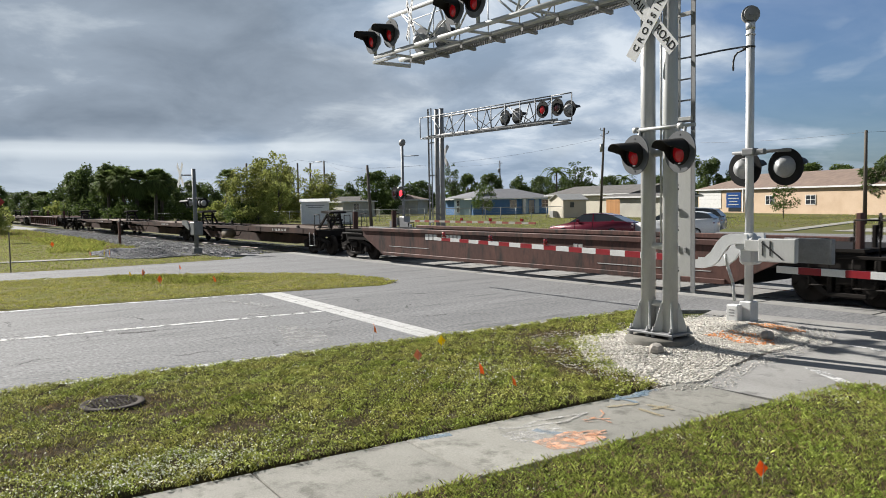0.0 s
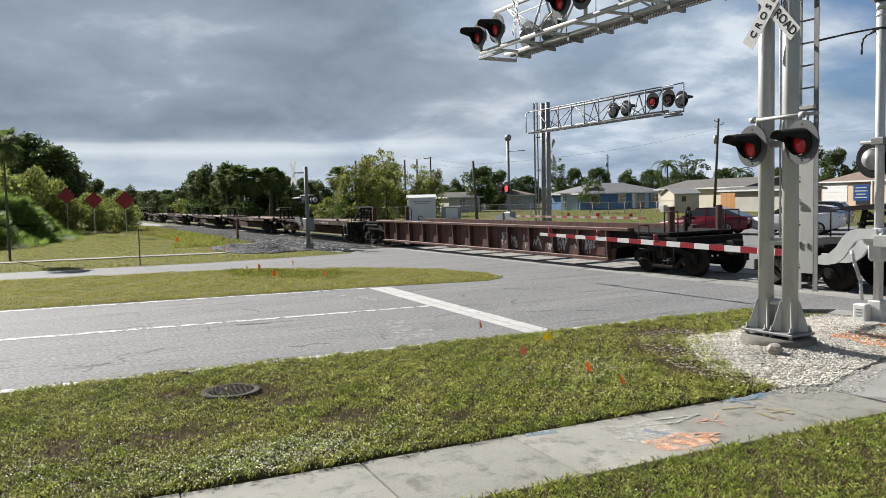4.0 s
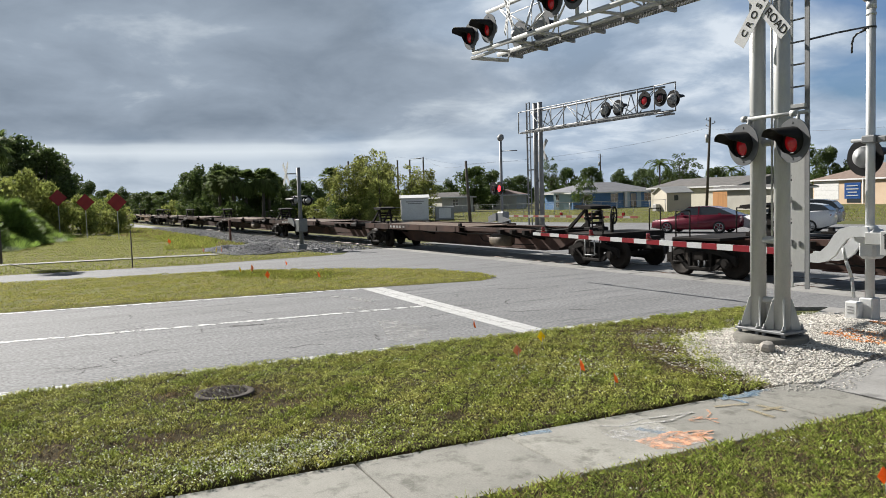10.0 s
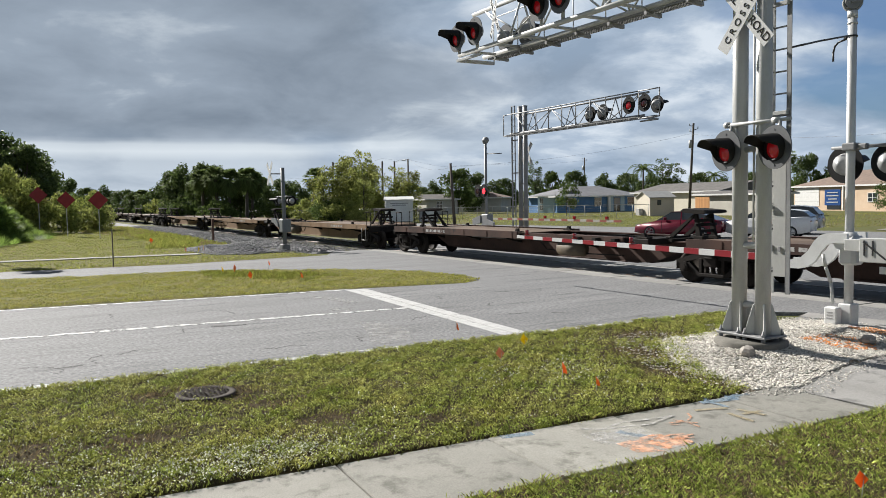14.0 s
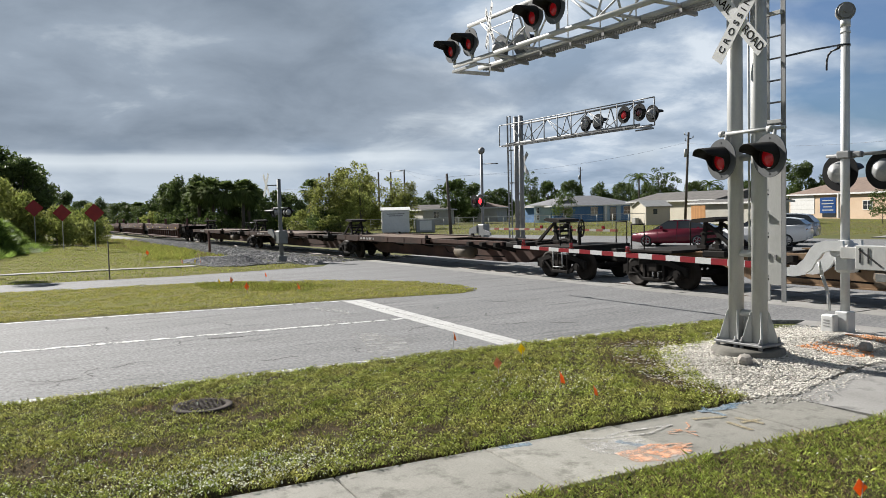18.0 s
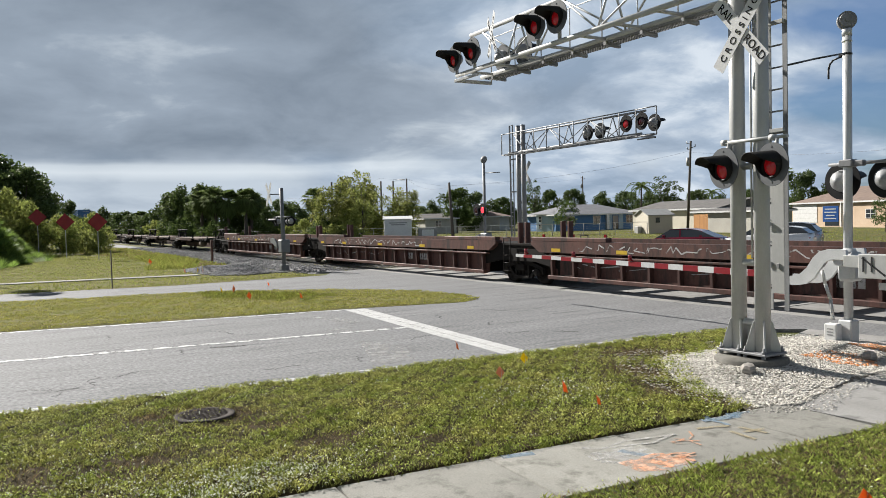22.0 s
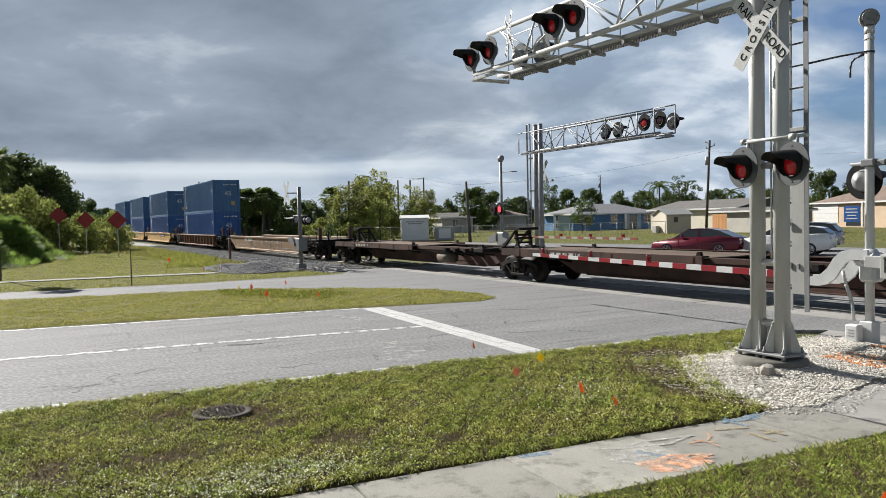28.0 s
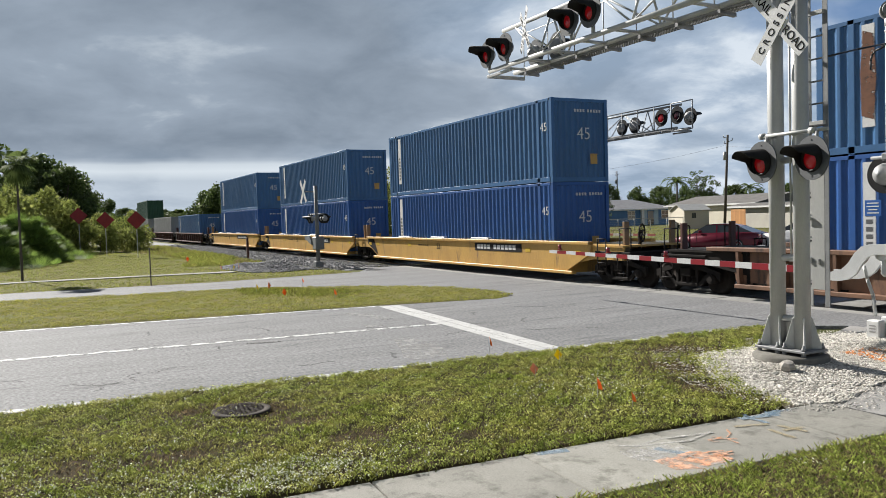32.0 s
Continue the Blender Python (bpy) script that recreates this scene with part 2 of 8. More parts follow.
M_WHEEL = mat("wheel_steel", (0.045, 0.036, 0.030), (0.028, 0.024, 0.021), 0.7, 0.1, scale=3, fine=30, bump=0.1, spec=0.12)
M_TAN = mat("tan_wagon_paint", (0.31, 0.195, 0.105), (0.23, 0.145, 0.08), 0.6, 0.05, scale=1.0, fine=20, bump=0.1, c3=(0.13, 0.085, 0.05), spots=0.12, streaky=(1, 1, 0.25))
M_YELLOW = mat("yellow_wagon_paint", (0.70, 0.42, 0.11), (0.58, 0.34, 0.09), 0.5, 0.05, scale=0.8, fine=20, bump=0.08, c3=(0.26, 0.16, 0.08), spots=0.14, streaky=(1, 1, 0.25))
M_BLUE = mat("blue_container_paint", (0.062, 0.17, 0.36), (0.05, 0.14, 0.30), 0.38, 0.05, scale=0.8, fine=20, bump=0.05, c3=(0.06, 0.12, 0.24), spots=0.1, streaky=(1, 1, 0.3), rand=0.12)
M_GREEN = mat("green_container_paint", (0.03, 0.10, 0.055), (0.022, 0.075, 0.04), 0.55, 0.05, scale=0.8, bump=0.05)
M_GREYBOX = mat("grey_container_paint", (0.42, 0.42, 0.41), (0.34, 0.34, 0.33), 0.6, 0.05, scale=0.8, bump=0.05)


# ---- mesh builder ----
class Build:
    """Gathers vertices and faces; made() turns them into one mesh."""

    def __init__(self):
        self.v, self.f, self.smooth = [], [], []

    def add(self, verts, faces, m=None, smooth=False):
        o = len(self.v)
        self.v += [tuple(m @ Vector(p)) for p in verts] if m else [tuple(p) for p in verts]
        self.f += [tuple(i + o for i in f) for f in faces]
        self.smooth += [smooth] * len(faces)
        return self

    def box(self, x0, y0, z0, x1, y1, z1, c=0.0, m=None):
        """A block from corner to corner, its edges cut by c."""
        if c <= 0:
            vs = [(x, y, z) for x in (x0, x1) for y in (y0, y1) for z in (z0, z1)]
            return self.add(vs, [(0, 1, 3, 2), (4, 6, 7, 5), (0, 4, 5, 1), (2, 3, 7, 6), (0, 2, 6, 4), (1, 5, 7, 3)], m)
        lo, hi = (x0, y0, z0), (x1, y1, z1)
        vs, ix = [], {}
        for sx in (0, 1):
            for sy in (0, 1):
                for sz in (0, 1):
                    s = (sx, sy, sz)
                    for ax in range(3):
                        p = [(hi[k] if s[k] else lo[k]) + (0 if k == ax else (-c if s[k] else c)) for k in range(3)]
                        ix[s, ax] = len(vs)
                        vs.append(p)
        fs = []
        for ax in range(3):
            a, b = [k for k in range(3) if k != ax]
            for side in (0, 1):
                loop = []
                for p, q in ((0, 0), (1, 0), (1, 1), (0, 1)):
                    s = [0, 0, 0]
                    s[ax], s[a], s[b] = side, p, q
                    loop.append(ix[tuple(s), ax])
                flip = (side == 0) != (ax == 1)
                fs.append(tuple(reversed(loop)) if flip else tuple(loop))
            for p in (0, 1):
                for q in (0, 1):
                    s0, s1 = [0, 0, 0], [0, 0, 0]
                    s0[a], s0[b], s1[a], s1[b], s1[ax] = p, q, p, q, 1
                    s0, s1 = tuple(s0), tuple(s1)
                    fs.append((ix[s0, a], ix[s1, a], ix[s1, b], ix[s0, b]))
        for s in [(x, y, z) for x in (0, 1) for y in (0, 1) for z in (0, 1)]:
            fs.append((ix[s, 0], ix[s, 1], ix[s, 2]))
        return self.add(vs, fs, m)

    def cyl(self, p0, p1, r0, r1=None, n=12, caps=True):
        r1 = r0 if r1 is None else r1
        a, b = Vector(p0), Vector(p1)
        w = (b - a).normalized()
        u = w.orthogonal().normalized()
        t = w.cross(u)
        vs = []
        for q, r in ((a, r0), (b, r1)):
            vs += [q + (u * math.cos(2 * math.pi * i / n) + t * math.sin(2 * math.pi * i / n)) * r for i in range(n)]
        self.add(vs, [(i, (i + 1) % n, n + (i + 1) % n, n + i) for i in range(n)], smooth=True)
        if caps:
            o = len(self.v) - 2 * n
            self.f += [tuple(o + i for i in reversed(range(n))), tuple(o + n + i for i in range(n))]
            self.smooth += [False, False]
        return self

    def tube(self, pts, r, n=8):
        for a, b in zip(pts, pts[1:]):
            self.cyl(a, b, r, r, n)
        return self

    def lathe(self, prof, m=None, n=24, closed=False):
        """prof: (radius, z) pairs turned round z."""
        k = len(prof)
        vs = [(r * math.cos(2 * math.pi * i / n), r * math.sin(2 * math.pi * i / n), z) for i in range(n) for r, z in prof]
        fs = []
        for i in range(n):
            j = (i + 1) % n
            for q in range(k - 1):
                fs.append((i * k + q, j * k + q, j * k + q + 1, i * k + q + 1))
        return self.add(vs, fs, m, True)

    def prism(self, poly, a, b, axis="y", m=None):
        """A flat outline drawn out from a to b along an axis. axis y: outline in x, z; x: in y, z; z: in x, y."""
        def at(p, d):
            return {"y": (p[0], d, p[1]), "x": (d, p[0], p[1]), "z": (p[0], p[1], d)}[axis]
        n = len(poly)
        vs = [at(p, a) for p in poly] + [at(p, b) for p in poly]
        fs = [tuple(range(n)), tuple(reversed(range(n, 2 * n)))] + [(i, n + i, n + (i + 1) % n, (i + 1) % n) for i in range(n)]
        return self.add(vs, fs, m)

    def made(self, name, material, fix=True):
        me = bpy.data.meshes.new(name)
        me.from_pydata(self.v, [], self.f)
        me.polygons.foreach_set("use_smooth", self.smooth)
        if fix:
            bm = bmesh.new()
            bm.from_mesh(me)
            bmesh.ops.recalc_face_normals(bm, faces=bm.faces)
            bm.to_mesh(me)
            bm.free()
        me.materials.append(material)
        me.update()
        return me


def mesh_of(name, verts, faces, material, smooth=False):
    """A large mesh straight from arrays."""
    me = bpy.data.meshes.new(name)
    me.from_pydata(verts, [], faces)
    if smooth:
        me.polygons.foreach_set("use_smooth", [True] * len(me.polygons))
    me.materials.append(material)
    me.update()
    return me


def quads(name, corners, material, normals_up=False):
    """corners: array n x k x 3 of separate little k-sided faces."""
    n, k, _ = corners.shape
    me = bpy.data.meshes.new(name)
    me.vertices.add(n * k)
    me.vertices.foreach_set("co", corners.reshape(-1).astype(np.float32))
    me.loops.add(n * k)
    me.loops.foreach_set("vertex_index", np.arange(n * k, dtype=np.int32))
    me.polygons.add(n)
    me.polygons.foreach_set("loop_start", np.arange(0, n * k, k, dtype=np.int32))
    me.polygons.foreach_set("loop_total", np.full(n, k, dtype=np.int32))
    me.materials.append(material)
    me.update(calc_edges=True)
    return me


def part(name, data, material, parent, label="", m=None):
    """One mesh as a part of a thing (or a thing of its own when parent is None)."""
    if isinstance(data, Build):
        data = data.made(name, material)
    ob = new(name, data)
    if parent is not None:
        ob.parent = parent
    if m is not None:
        ob.matrix_basis = m
    if label:
        ob["label"] = label
    return ob


def thing(name, label, category, group="", m=None, kind=""):
    ob = new(name)
    ob.empty_display_size = 0.2
    if m is not None:
        ob.matrix_basis = m
    return tagged(ob, label, category, group, kind)


def letters(text, size, material, parent, m, name="lettering", label="", spread=1.0, bold=0.0):
    """Words in the built-in font, turned into a thin mesh."""
    cu = bpy.data.curves.new(name, "FONT")
    cu.body, cu.size, cu.extrude, cu.align_x, cu.align_y, cu.space_character = text, size, 0.003, "CENTER", "CENTER", spread
    cu.offset = bold
    tmp = bpy.data.objects.new(name, cu)
    scene.collection.objects.link(tmp)
    bpy.context.view_layer.update()
    me = bpy.data.meshes.new_from_object(tmp.evaluated_get(bpy.context.evaluated_depsgraph_get()))
    bpy.data.objects.remove(tmp)
    bpy.data.curves.remove(cu)
    me.materials.clear()
    me.materials.append(material)
    return part(name, me, material, parent, label, m)


# ---- ground, road and pavement ----
def inside(poly, x, y):
    hit = np.zeros(x.shape, bool)
    n = len(poly)
    for i in range(n):
        (ax, ay), (bx, by) = poly[i], poly[(i + 1) % n]
        hit ^= ((ay > y) != (by > y)) & (x < (bx - ax) * (y - ay) / ((by - ay) if by != ay else 1e-9) + ax)
    return hit


def rough2(x, y, s, seed=0.0):
    """Cheap smooth relief, about -1 to 1."""
    return (np.sin(x * s + 1.3 * seed) * np.cos(y * s * 1.17 + seed) + 0.6 * np.sin(x * s * 2.3 + y * s * 1.9 + seed * 2.1)
            + 0.35 * np.cos(x * s * 5.1 - y * s * 4.3 + seed)) / 1.95


def patch(name, poly, step, height, material):
    """A sheet over an outline with an uneven, frayed edge; height(x, y) gives its relief."""
    xs, ys = [p[0] for p in poly], [p[1] for p in poly]
    gx, gy = np.arange(min(xs) - step, max(xs) + 2 * step, step), np.arange(min(ys) - step, max(ys) + 2 * step, step)
    X, Y = np.meshgrid(gx, gy)
    cx, cy = X[:-1, :-1] + step / 2, Y[:-1, :-1] + step / 2
    wob = 0.35 * step
    keep = inside(poly, cx + wob * rough2(cx, cy, 9, 1), cy + wob * rough2(cx, cy, 8, 2))
    Z = height(X, Y)
    # the rim goes down into the ground
    near = np.zeros(X.shape, int)
    for a in (0, 1):
        for b in (0, 1):
            near[a:a + keep.shape[0], b:b + keep.shape[1]] += keep
    Z = np.where(near < 4, -0.05, Z)
    verts = np.stack([X, Y, Z], -1).reshape(-1, 3)
    nx = X.shape[1]
    j, i = np.nonzero(keep)
    a = j * nx + i
    faces = np.stack([a, a + 1, a + nx + 1, a + nx], -1)
    used = np.unique(faces)
    index = np.zeros(len(verts), int)
    index[used] = np.arange(len(used))
    return mesh_of(name, verts[used].tolist(), index[faces].tolist(), material, True)


def flat_slab(name, poly, z0, z1, material, parent=None, label="", kind="structure", category=""):
    ob = part(name, Build().prism(poly, z0, z1, "z"), material, parent, label)
    if parent is None:
        tagged(ob, label, category, kind=kind)
    return ob


def near_edge(y):
    return -11.15 + 0.07 * y


def median_near(y):
    return -20.3 + 0.165 * y


def median_far(y):
    return -28.55 + 0.24 * y


def walk_far(y):
    return -6.44 + 0.07 * y


def walk_near(y):
    return -5.19 + 0.062 * y


rr = [0, 40, 120, 300, 800, 2500]
N = 48
vs = [(0, 0, -0.07)] + [(r * math.cos(2 * math.pi * i / N), r * math.sin(2 * math.pi * i / N), -0.07) for r in rr[1:] for i in range(N)]
fs = [(0, 1 + i, 1 + (i + 1) % N) for i in range(N)]
for k in range(len(rr) - 2):
    fs += [(1 + k * N + i, 1 + (k + 1) * N + i, 1 + (k + 1) * N + (i + 1) % N, 1 + k * N + (i + 1) % N) for i in range(N)]
ground = tagged(part("ground", mesh_of("ground", vs, fs, M_GROUND), M_GROUND, None),
                "flat patchy grass ground with dry brown areas", "ground", kind="structure")

# near roadway, junction apron and far roadway: one worn sheet of pavement each
road = flat_slab("road", [(near_edge(-60), -60), (near_edge(12.6), 12.6), (-9.4, 13.6), (-5.0, 14.2), (-2.0, 14.3), (-2.0, 15.2), (-34.0, 15.2),
                          (-33.6, 13.6), (-31.6, 12.4), (-31.2, 6), (-32.3, 0), (-33, -60), (-29.5, -60),
                          (median_far(0), 0), (median_far(7), 7), (-24.3, 10.2), (-22.5, 11.6), (-20.3, 12.3), (-18.6, 12.0), (-18.2, 11.2), (median_near(7.5), 7.5), (median_near(0), 0), (median_near(-10), -10), (-22.6, -60)],
                 -0.12, 0.0, M_ASPHALT, None, "pale worn grey asphalt road with fine cracks", category="road")
beyond = flat_slab("road_beyond", [(-36, 18.75), (-2.0, 18.75), (-1, 46.0), (-34, 43.0), (-60, 37.5), (-90, 33), (-90, 29.5), (-60, 30), (-36, 30)],
                   -0.12, 0.0, M_ASPHALT, None, "grey asphalt street beyond the railway tracks", category="road")
apron = flat_slab("pavement_apron", [(walk_far(8.05), 8.05), (-2.0, 8.3), (-2.0, 14.28), (-5.0, 14.18), (-9.35, 13.58), (-9.0, 12.6), (-6.3, 11.0)],
                  -0.12, 0.006, M_APRON, None, "smooth grey concrete apron beside the crossing", category="pavement")

# painted lines
marks = thing("road_marking", "worn white stop line, lane lines and faded old arrow on asphalt", "road marking", kind="structure")
for f0, f1 in ((0.0, 0.47), (0.50, 1.0)):
    a0, a1 = (-18.76 + 0.04 * f0, 7.88 + 0.55 * f0), (-10.82 + 0.10 * f0, 7.40 + 0.50 * f0)
    b0, b1 = (-18.76 + 0.04 * f1, 7.88 + 0.55 * f1), (-10.82 + 0.10 * f1, 7.40 + 0.50 * f1)
    part("stop_line", Build().prism([a0, a1, b1, b0], 0.001, 0.006, "z"), M_STOP, marks)
part("centre_line", Build().prism([(-16.78, -8), (-16.60, -8), (-14.69, 7.65), (-14.87, 7.65)], 0.001, 0.006, "z"), M_WORN, marks)
part("edge_line", Build().prism([(near_edge(-30) - 0.20, -30), (near_edge(-30) - 0.01, -30), (near_edge(12.0) - 0.01, 12.0), (near_edge(12.0) - 0.18, 12.0)], 0.001, 0.006, "z"), M_WORN, marks)
part("edge_line", Build().prism([(median_near(-30) + 0.08, -30), (median_near(-30) + 0.26, -30), (median_near(8.0) + 0.27, 8.0), (median_near(8.0) + 0.10, 8.0)], 0.001, 0.006, "z"), M_WORN, marks)
part("apron_line", Build().prism([(-6.0, 11.9), (-2.5, 11.1), (-2.5, 11.22), (-6.0, 12.0)], 0.007, 0.011, "z"), M_WORN, marks)
part("apron_line", Build().prism([(-5.4, 9.9), (-3.9, 8.9), (-3.8, 9.0), (-5.3, 10.0)], 0.007, 0.011, "z"), M_WORN, marks)
M_FADED = mat("faded_paint", (0.42, 0.42, 0.415), (0.35, 0.35, 0.345), 0.8, scale=4, fine=60, world_space=True, cut=(7, 0.40, 0.66), streaky=(1, 0.45, 1))
old = Build()
old.prism([(-13.65, 6.0), (-13.4, 6.3), (-12.3, 6.35), (-11.4, 6.0), (-11.2, 5.45), (-11.6, 5.3), (-12.4, 5.6)], 0.001, 0.004, "z")
old.prism([(-15.75, 6.2), (-15.35, 6.15), (-15.1, 6.45), (-15.5, 6.6)], 0.001, 0.004, "z")
old.prism([(-18.1, 6.7), (-17.8, 6.6), (-16.2, 6.95), (-16.3, 7.2), (-17.6, 7.05)], 0.001, 0.004, "z")
part("faded_arrow", old, M_FADED, marks, "faded grey remains of a painted arrow")
# fine cracks, each a chain of thin strips
rnd = random.Random(5)
for cx, cy, ln, way in ((-12.4, 1.2, 1.1, 2.8), (-12.9, 1.5, 0.7, 2.3), (-12.0, 0.6, 0.9, 2.7), (-14.9, 2.9, 0.6, 0.2), (-11.7, 5.2, 0.8, 2.9), (-17.0, 4.2, 1.0, 0.1),
                        (-13.9, 9.2, 0.9, 2.6), (-12.4, 9.7, 0.7, 0.3), (-18.0, 2.0, 1.0, 0.3), (-14.2, -0.6, 1.1, 0.5), (-15.6, 9.0, 0.8, 2.5), (-12.7, 0.2, 1.3, 1.2), (-13.2, 6.9, 1.2, 1.9), (-17.6, -1.5, 1.4, 0.6),
                        (-12.0, 3.6, 1.0, 1.3), (-15.8, 1.2, 1.2, 1.7), (-12.9, 8.6, 1.0, 1.4), (-16.4, 10.6, 1.1, 0.4), (-18.6, 5.4, 0.9, 1.5)):
    cr = Build()
    x, y, a = cx, cy, way
    for _ in range(12):
        a = way + rnd.uniform(-1.2, 1.2)
        nx, ny = x + math.cos(a) * ln / 13, y + math.sin(a) * ln / 13
        w = rnd.uniform(0.004, 0.011)
        px, py = -math.sin(a) * w, math.cos(a) * w
        cr.prism([(x - px, y - py), (nx - px, ny - py), (nx + px, ny + py), (x + px, y + py)], 0.001, 0.003, "z")
        x, y = nx, ny
    part("crack", cr, M_TAR, marks)
M_STAIN = mat("dark_stain", (0.06, 0.06, 0.06), (0.09, 0.09, 0.09), 0.8, scale=6, world_space=True, cut=(9, 0.38, 0.55))
part("patch_stain", Build().prism([(-14.92, 3.50), (-14.80, 3.45), (-14.66, 3.75), (-14.62, 4.08), (-14.72, 4.10), (-14.80, 3.8)], 0.001, 0.003, "z"), M_STAIN, marks)

# sidewalk: one slab after another with open joints
pavement = thing("pavement", "concrete sidewalk of square slabs with utility paint marks", "sidewalk", kind="structure")
for k in range(-7, 4):
    y0, y1 = 2.50 + 1.52 * k + 0.006, 2.50 + 1.52 * (k + 1) - 0.006
    if y0 > 8.0:
        break
    y1 = min(y1, 8.04)
    d = 0.07
    slab = Build()
    top = 0.018 + 0.004 * math.sin(k * 2.3)
    pts = [(walk_near(y0), y0 - d), (walk_near(y1), y1 - d), (walk_far(y1), y1), (walk_far(y0), y0)]
    mid = (sum(p[0] for p in pts) / 4, sum(p[1] for p in pts) / 4)
    rim = [(p[0] + (mid[0] - p[0]) * 0.012, p[1] + (mid[1] - p[1]) * 0.012) for p in pts]
    slab.add([(*p, -0.1) for p in pts] + [(*p, top - 0.012) for p in pts] + [(*p, top) for p in rim],
             [(0, 1, 5, 4), (1, 2, 6, 5), (2, 3, 7, 6), (3, 0, 4, 7), (4, 5, 9, 8), (5, 6, 10, 9), (6, 7, 11, 10), (7, 4, 8, 11), (8, 9, 10, 11)])
    part("slab", slab, M_CONCRETE, pavement)

# utility paint on the slabs
M_SPRAYO = mat("orange_spray", (0.90, 0.42, 0.22), (0.62, 0.42, 0.30), 0.8, scale=9, fine=60, cut=(13, 0.36, 0.72), world_space=True)
M_SPRAYW = mat("white_spray", (0.70, 0.69, 0.66), (0.52, 0.51, 0.48), 0.8, scale=9, fine=60, cut=(13, 0.36, 0.78), world_space=True)
M_SPRAYB = mat("blue_spray", (0.22, 0.36, 0.50), (0.30, 0.37, 0.42), 0.8, scale=9, fine=60, cut=(9, 0.34, 0.76), world_space=True)
M_SPRAYY = mat("ochre_spray", (0.50, 0.40, 0.20), (0.42, 0.37, 0.27), 0.8, scale=9, fine=60, cut=(9, 0.34, 0.76), world_space=True)


def spray(name, mt, strokes, w, label):
    b = Build()
    for st in strokes:
        for (ax, ay), (bx, by) in zip(st, st[1:]):
            v = Vector((bx - ax, by - ay)).normalized() * w
            b.prism([(ax + v.y - v.x * 0.3, ay - v.x - v.y * 0.3), (bx + v.y + v.x * 0.3, by - v.x + v.y * 0.3), (bx - v.y + v.x * 0.3, by + v.x + v.y * 0.3), (ax - v.y - v.x * 0.3, ay + v.x - v.y * 0.3)], 0.0225, 0.0236 + 0.0004 * len(b.v) ** 0.5 / 9, "z")
    return part(name, b, mt, pavement, label)


def smear(name, mt, x0, x1, y0, y1, n, w, seed, label):
    """Overlapping sprayed strokes that fill a patch of pavement."""
    rs = random.Random(seed)
    st = []
    for _ in range(n):
        x, y, a = rs.uniform(x0, x1), rs.uniform(y0, y1), rs.choice((0.25, 1.5, 1.75)) + rs.uniform(-0.35, 0.35)
        ln = rs.uniform(0.10, 0.34)
        p = [(x, y), (x + math.cos(a) * ln * 0.5, y + math.sin(a) * ln * 0.5)]
        a += rs.uniform(-0.6, 0.6)
        p.append((p[1][0] + math.cos(a) * ln * 0.5, p[1][1] + math.sin(a) * ln * 0.5))
        st.append(p)
    return spray(name, mt, st, w, label)


# verge, median and lawns
def turf_height(x, y):
    return 0.035 + 0.018 * rough2(x, y, 1.3) + 0.012 * rough2(x, y, 6.0, 2) + 0.013 * rough2(x, y, 17.0, 5)


M_FARTURF = mat("dry_turf", (0.15, 0.155, 0.05), (0.20, 0.175, 0.075), 0.95, scale=0.7, fine=30, bump=0.8, c3=(0.13, 0.14, 0.04), spots=0.3, world_space=True, spec=0.05, grit=0.4)
VERGE = [(near_edge(-20) + 0.05, -20), (near_edge(11.2) + 0.05, 11.2), (-10.25, 12.35), (-9.55, 12.25), (-8.9, 11.2), (-8.4, 10.2), (-8.2, 9.1), (-7.6, 8.4), (-6.8, 7.9), (-6.0, 7.6), (walk_far(7.3), 7.3), (walk_far(-20), -20)]
LAWN = [(walk_near(-20) + 0.05, -20), (walk_near(9.3) + 0.03, 9.3), (-3.2, 9.9), (-1.5, 10.2), (6, 10.2), (6, -20)]
MEDIAN = [(-29.5, -60), (median_far(0), 0), (median_far(7), 7), (-24.3, 10.2), (-22.5, 11.6), (-20.3, 12.3), (-18.6, 12.0), (-18.2, 11.2), (median_near(7.5), 7.5), (median_near(0), 0), (median_near(-10), -10), (-22.6, -60)]
FARSIDE = [(-33.0, -60), (-32.3, 0), (-31.2, 6), (-31.6, 12.35), (-33.2, 12.2), (-36.5, 10.5), (-44, 9.2), (-62, 8.5), (-80, 5), (-80, -60)]
for nm, poly, step, mt_, lab in (("verge", VERGE, 0.06, M_TURF, "weedy green grass verge between road and sidewalk"), ("lawn", LAWN, 0.12, M_TURF, "short green lawn beside the sidewalk"),
                            ("median", MEDIAN, 0.25, M_FARTURF, "dry green grass median between the roadways"), ("far_verge", FARSIDE, 0.5, M_FARTURF, "sunlit grass verge beyond the far roadway")):
    tagged(part(nm, patch(nm, poly, step, turf_height, mt_), mt_, None), lab, "grass", kind="structure")
flat_slab("far_sidewalk", [(-38.2, -60), (-37.9, 0), (-37.2, 4.5), (-36.6, 8.0), (-35.6, 8.0), (-36.4, 4.5), (-37.1, 0), (-37.3, -60)], -0.05, 0.075, M_CONCRETE, None,
               "narrow pale concrete sidewalk in the far grass", category="sidewalk")

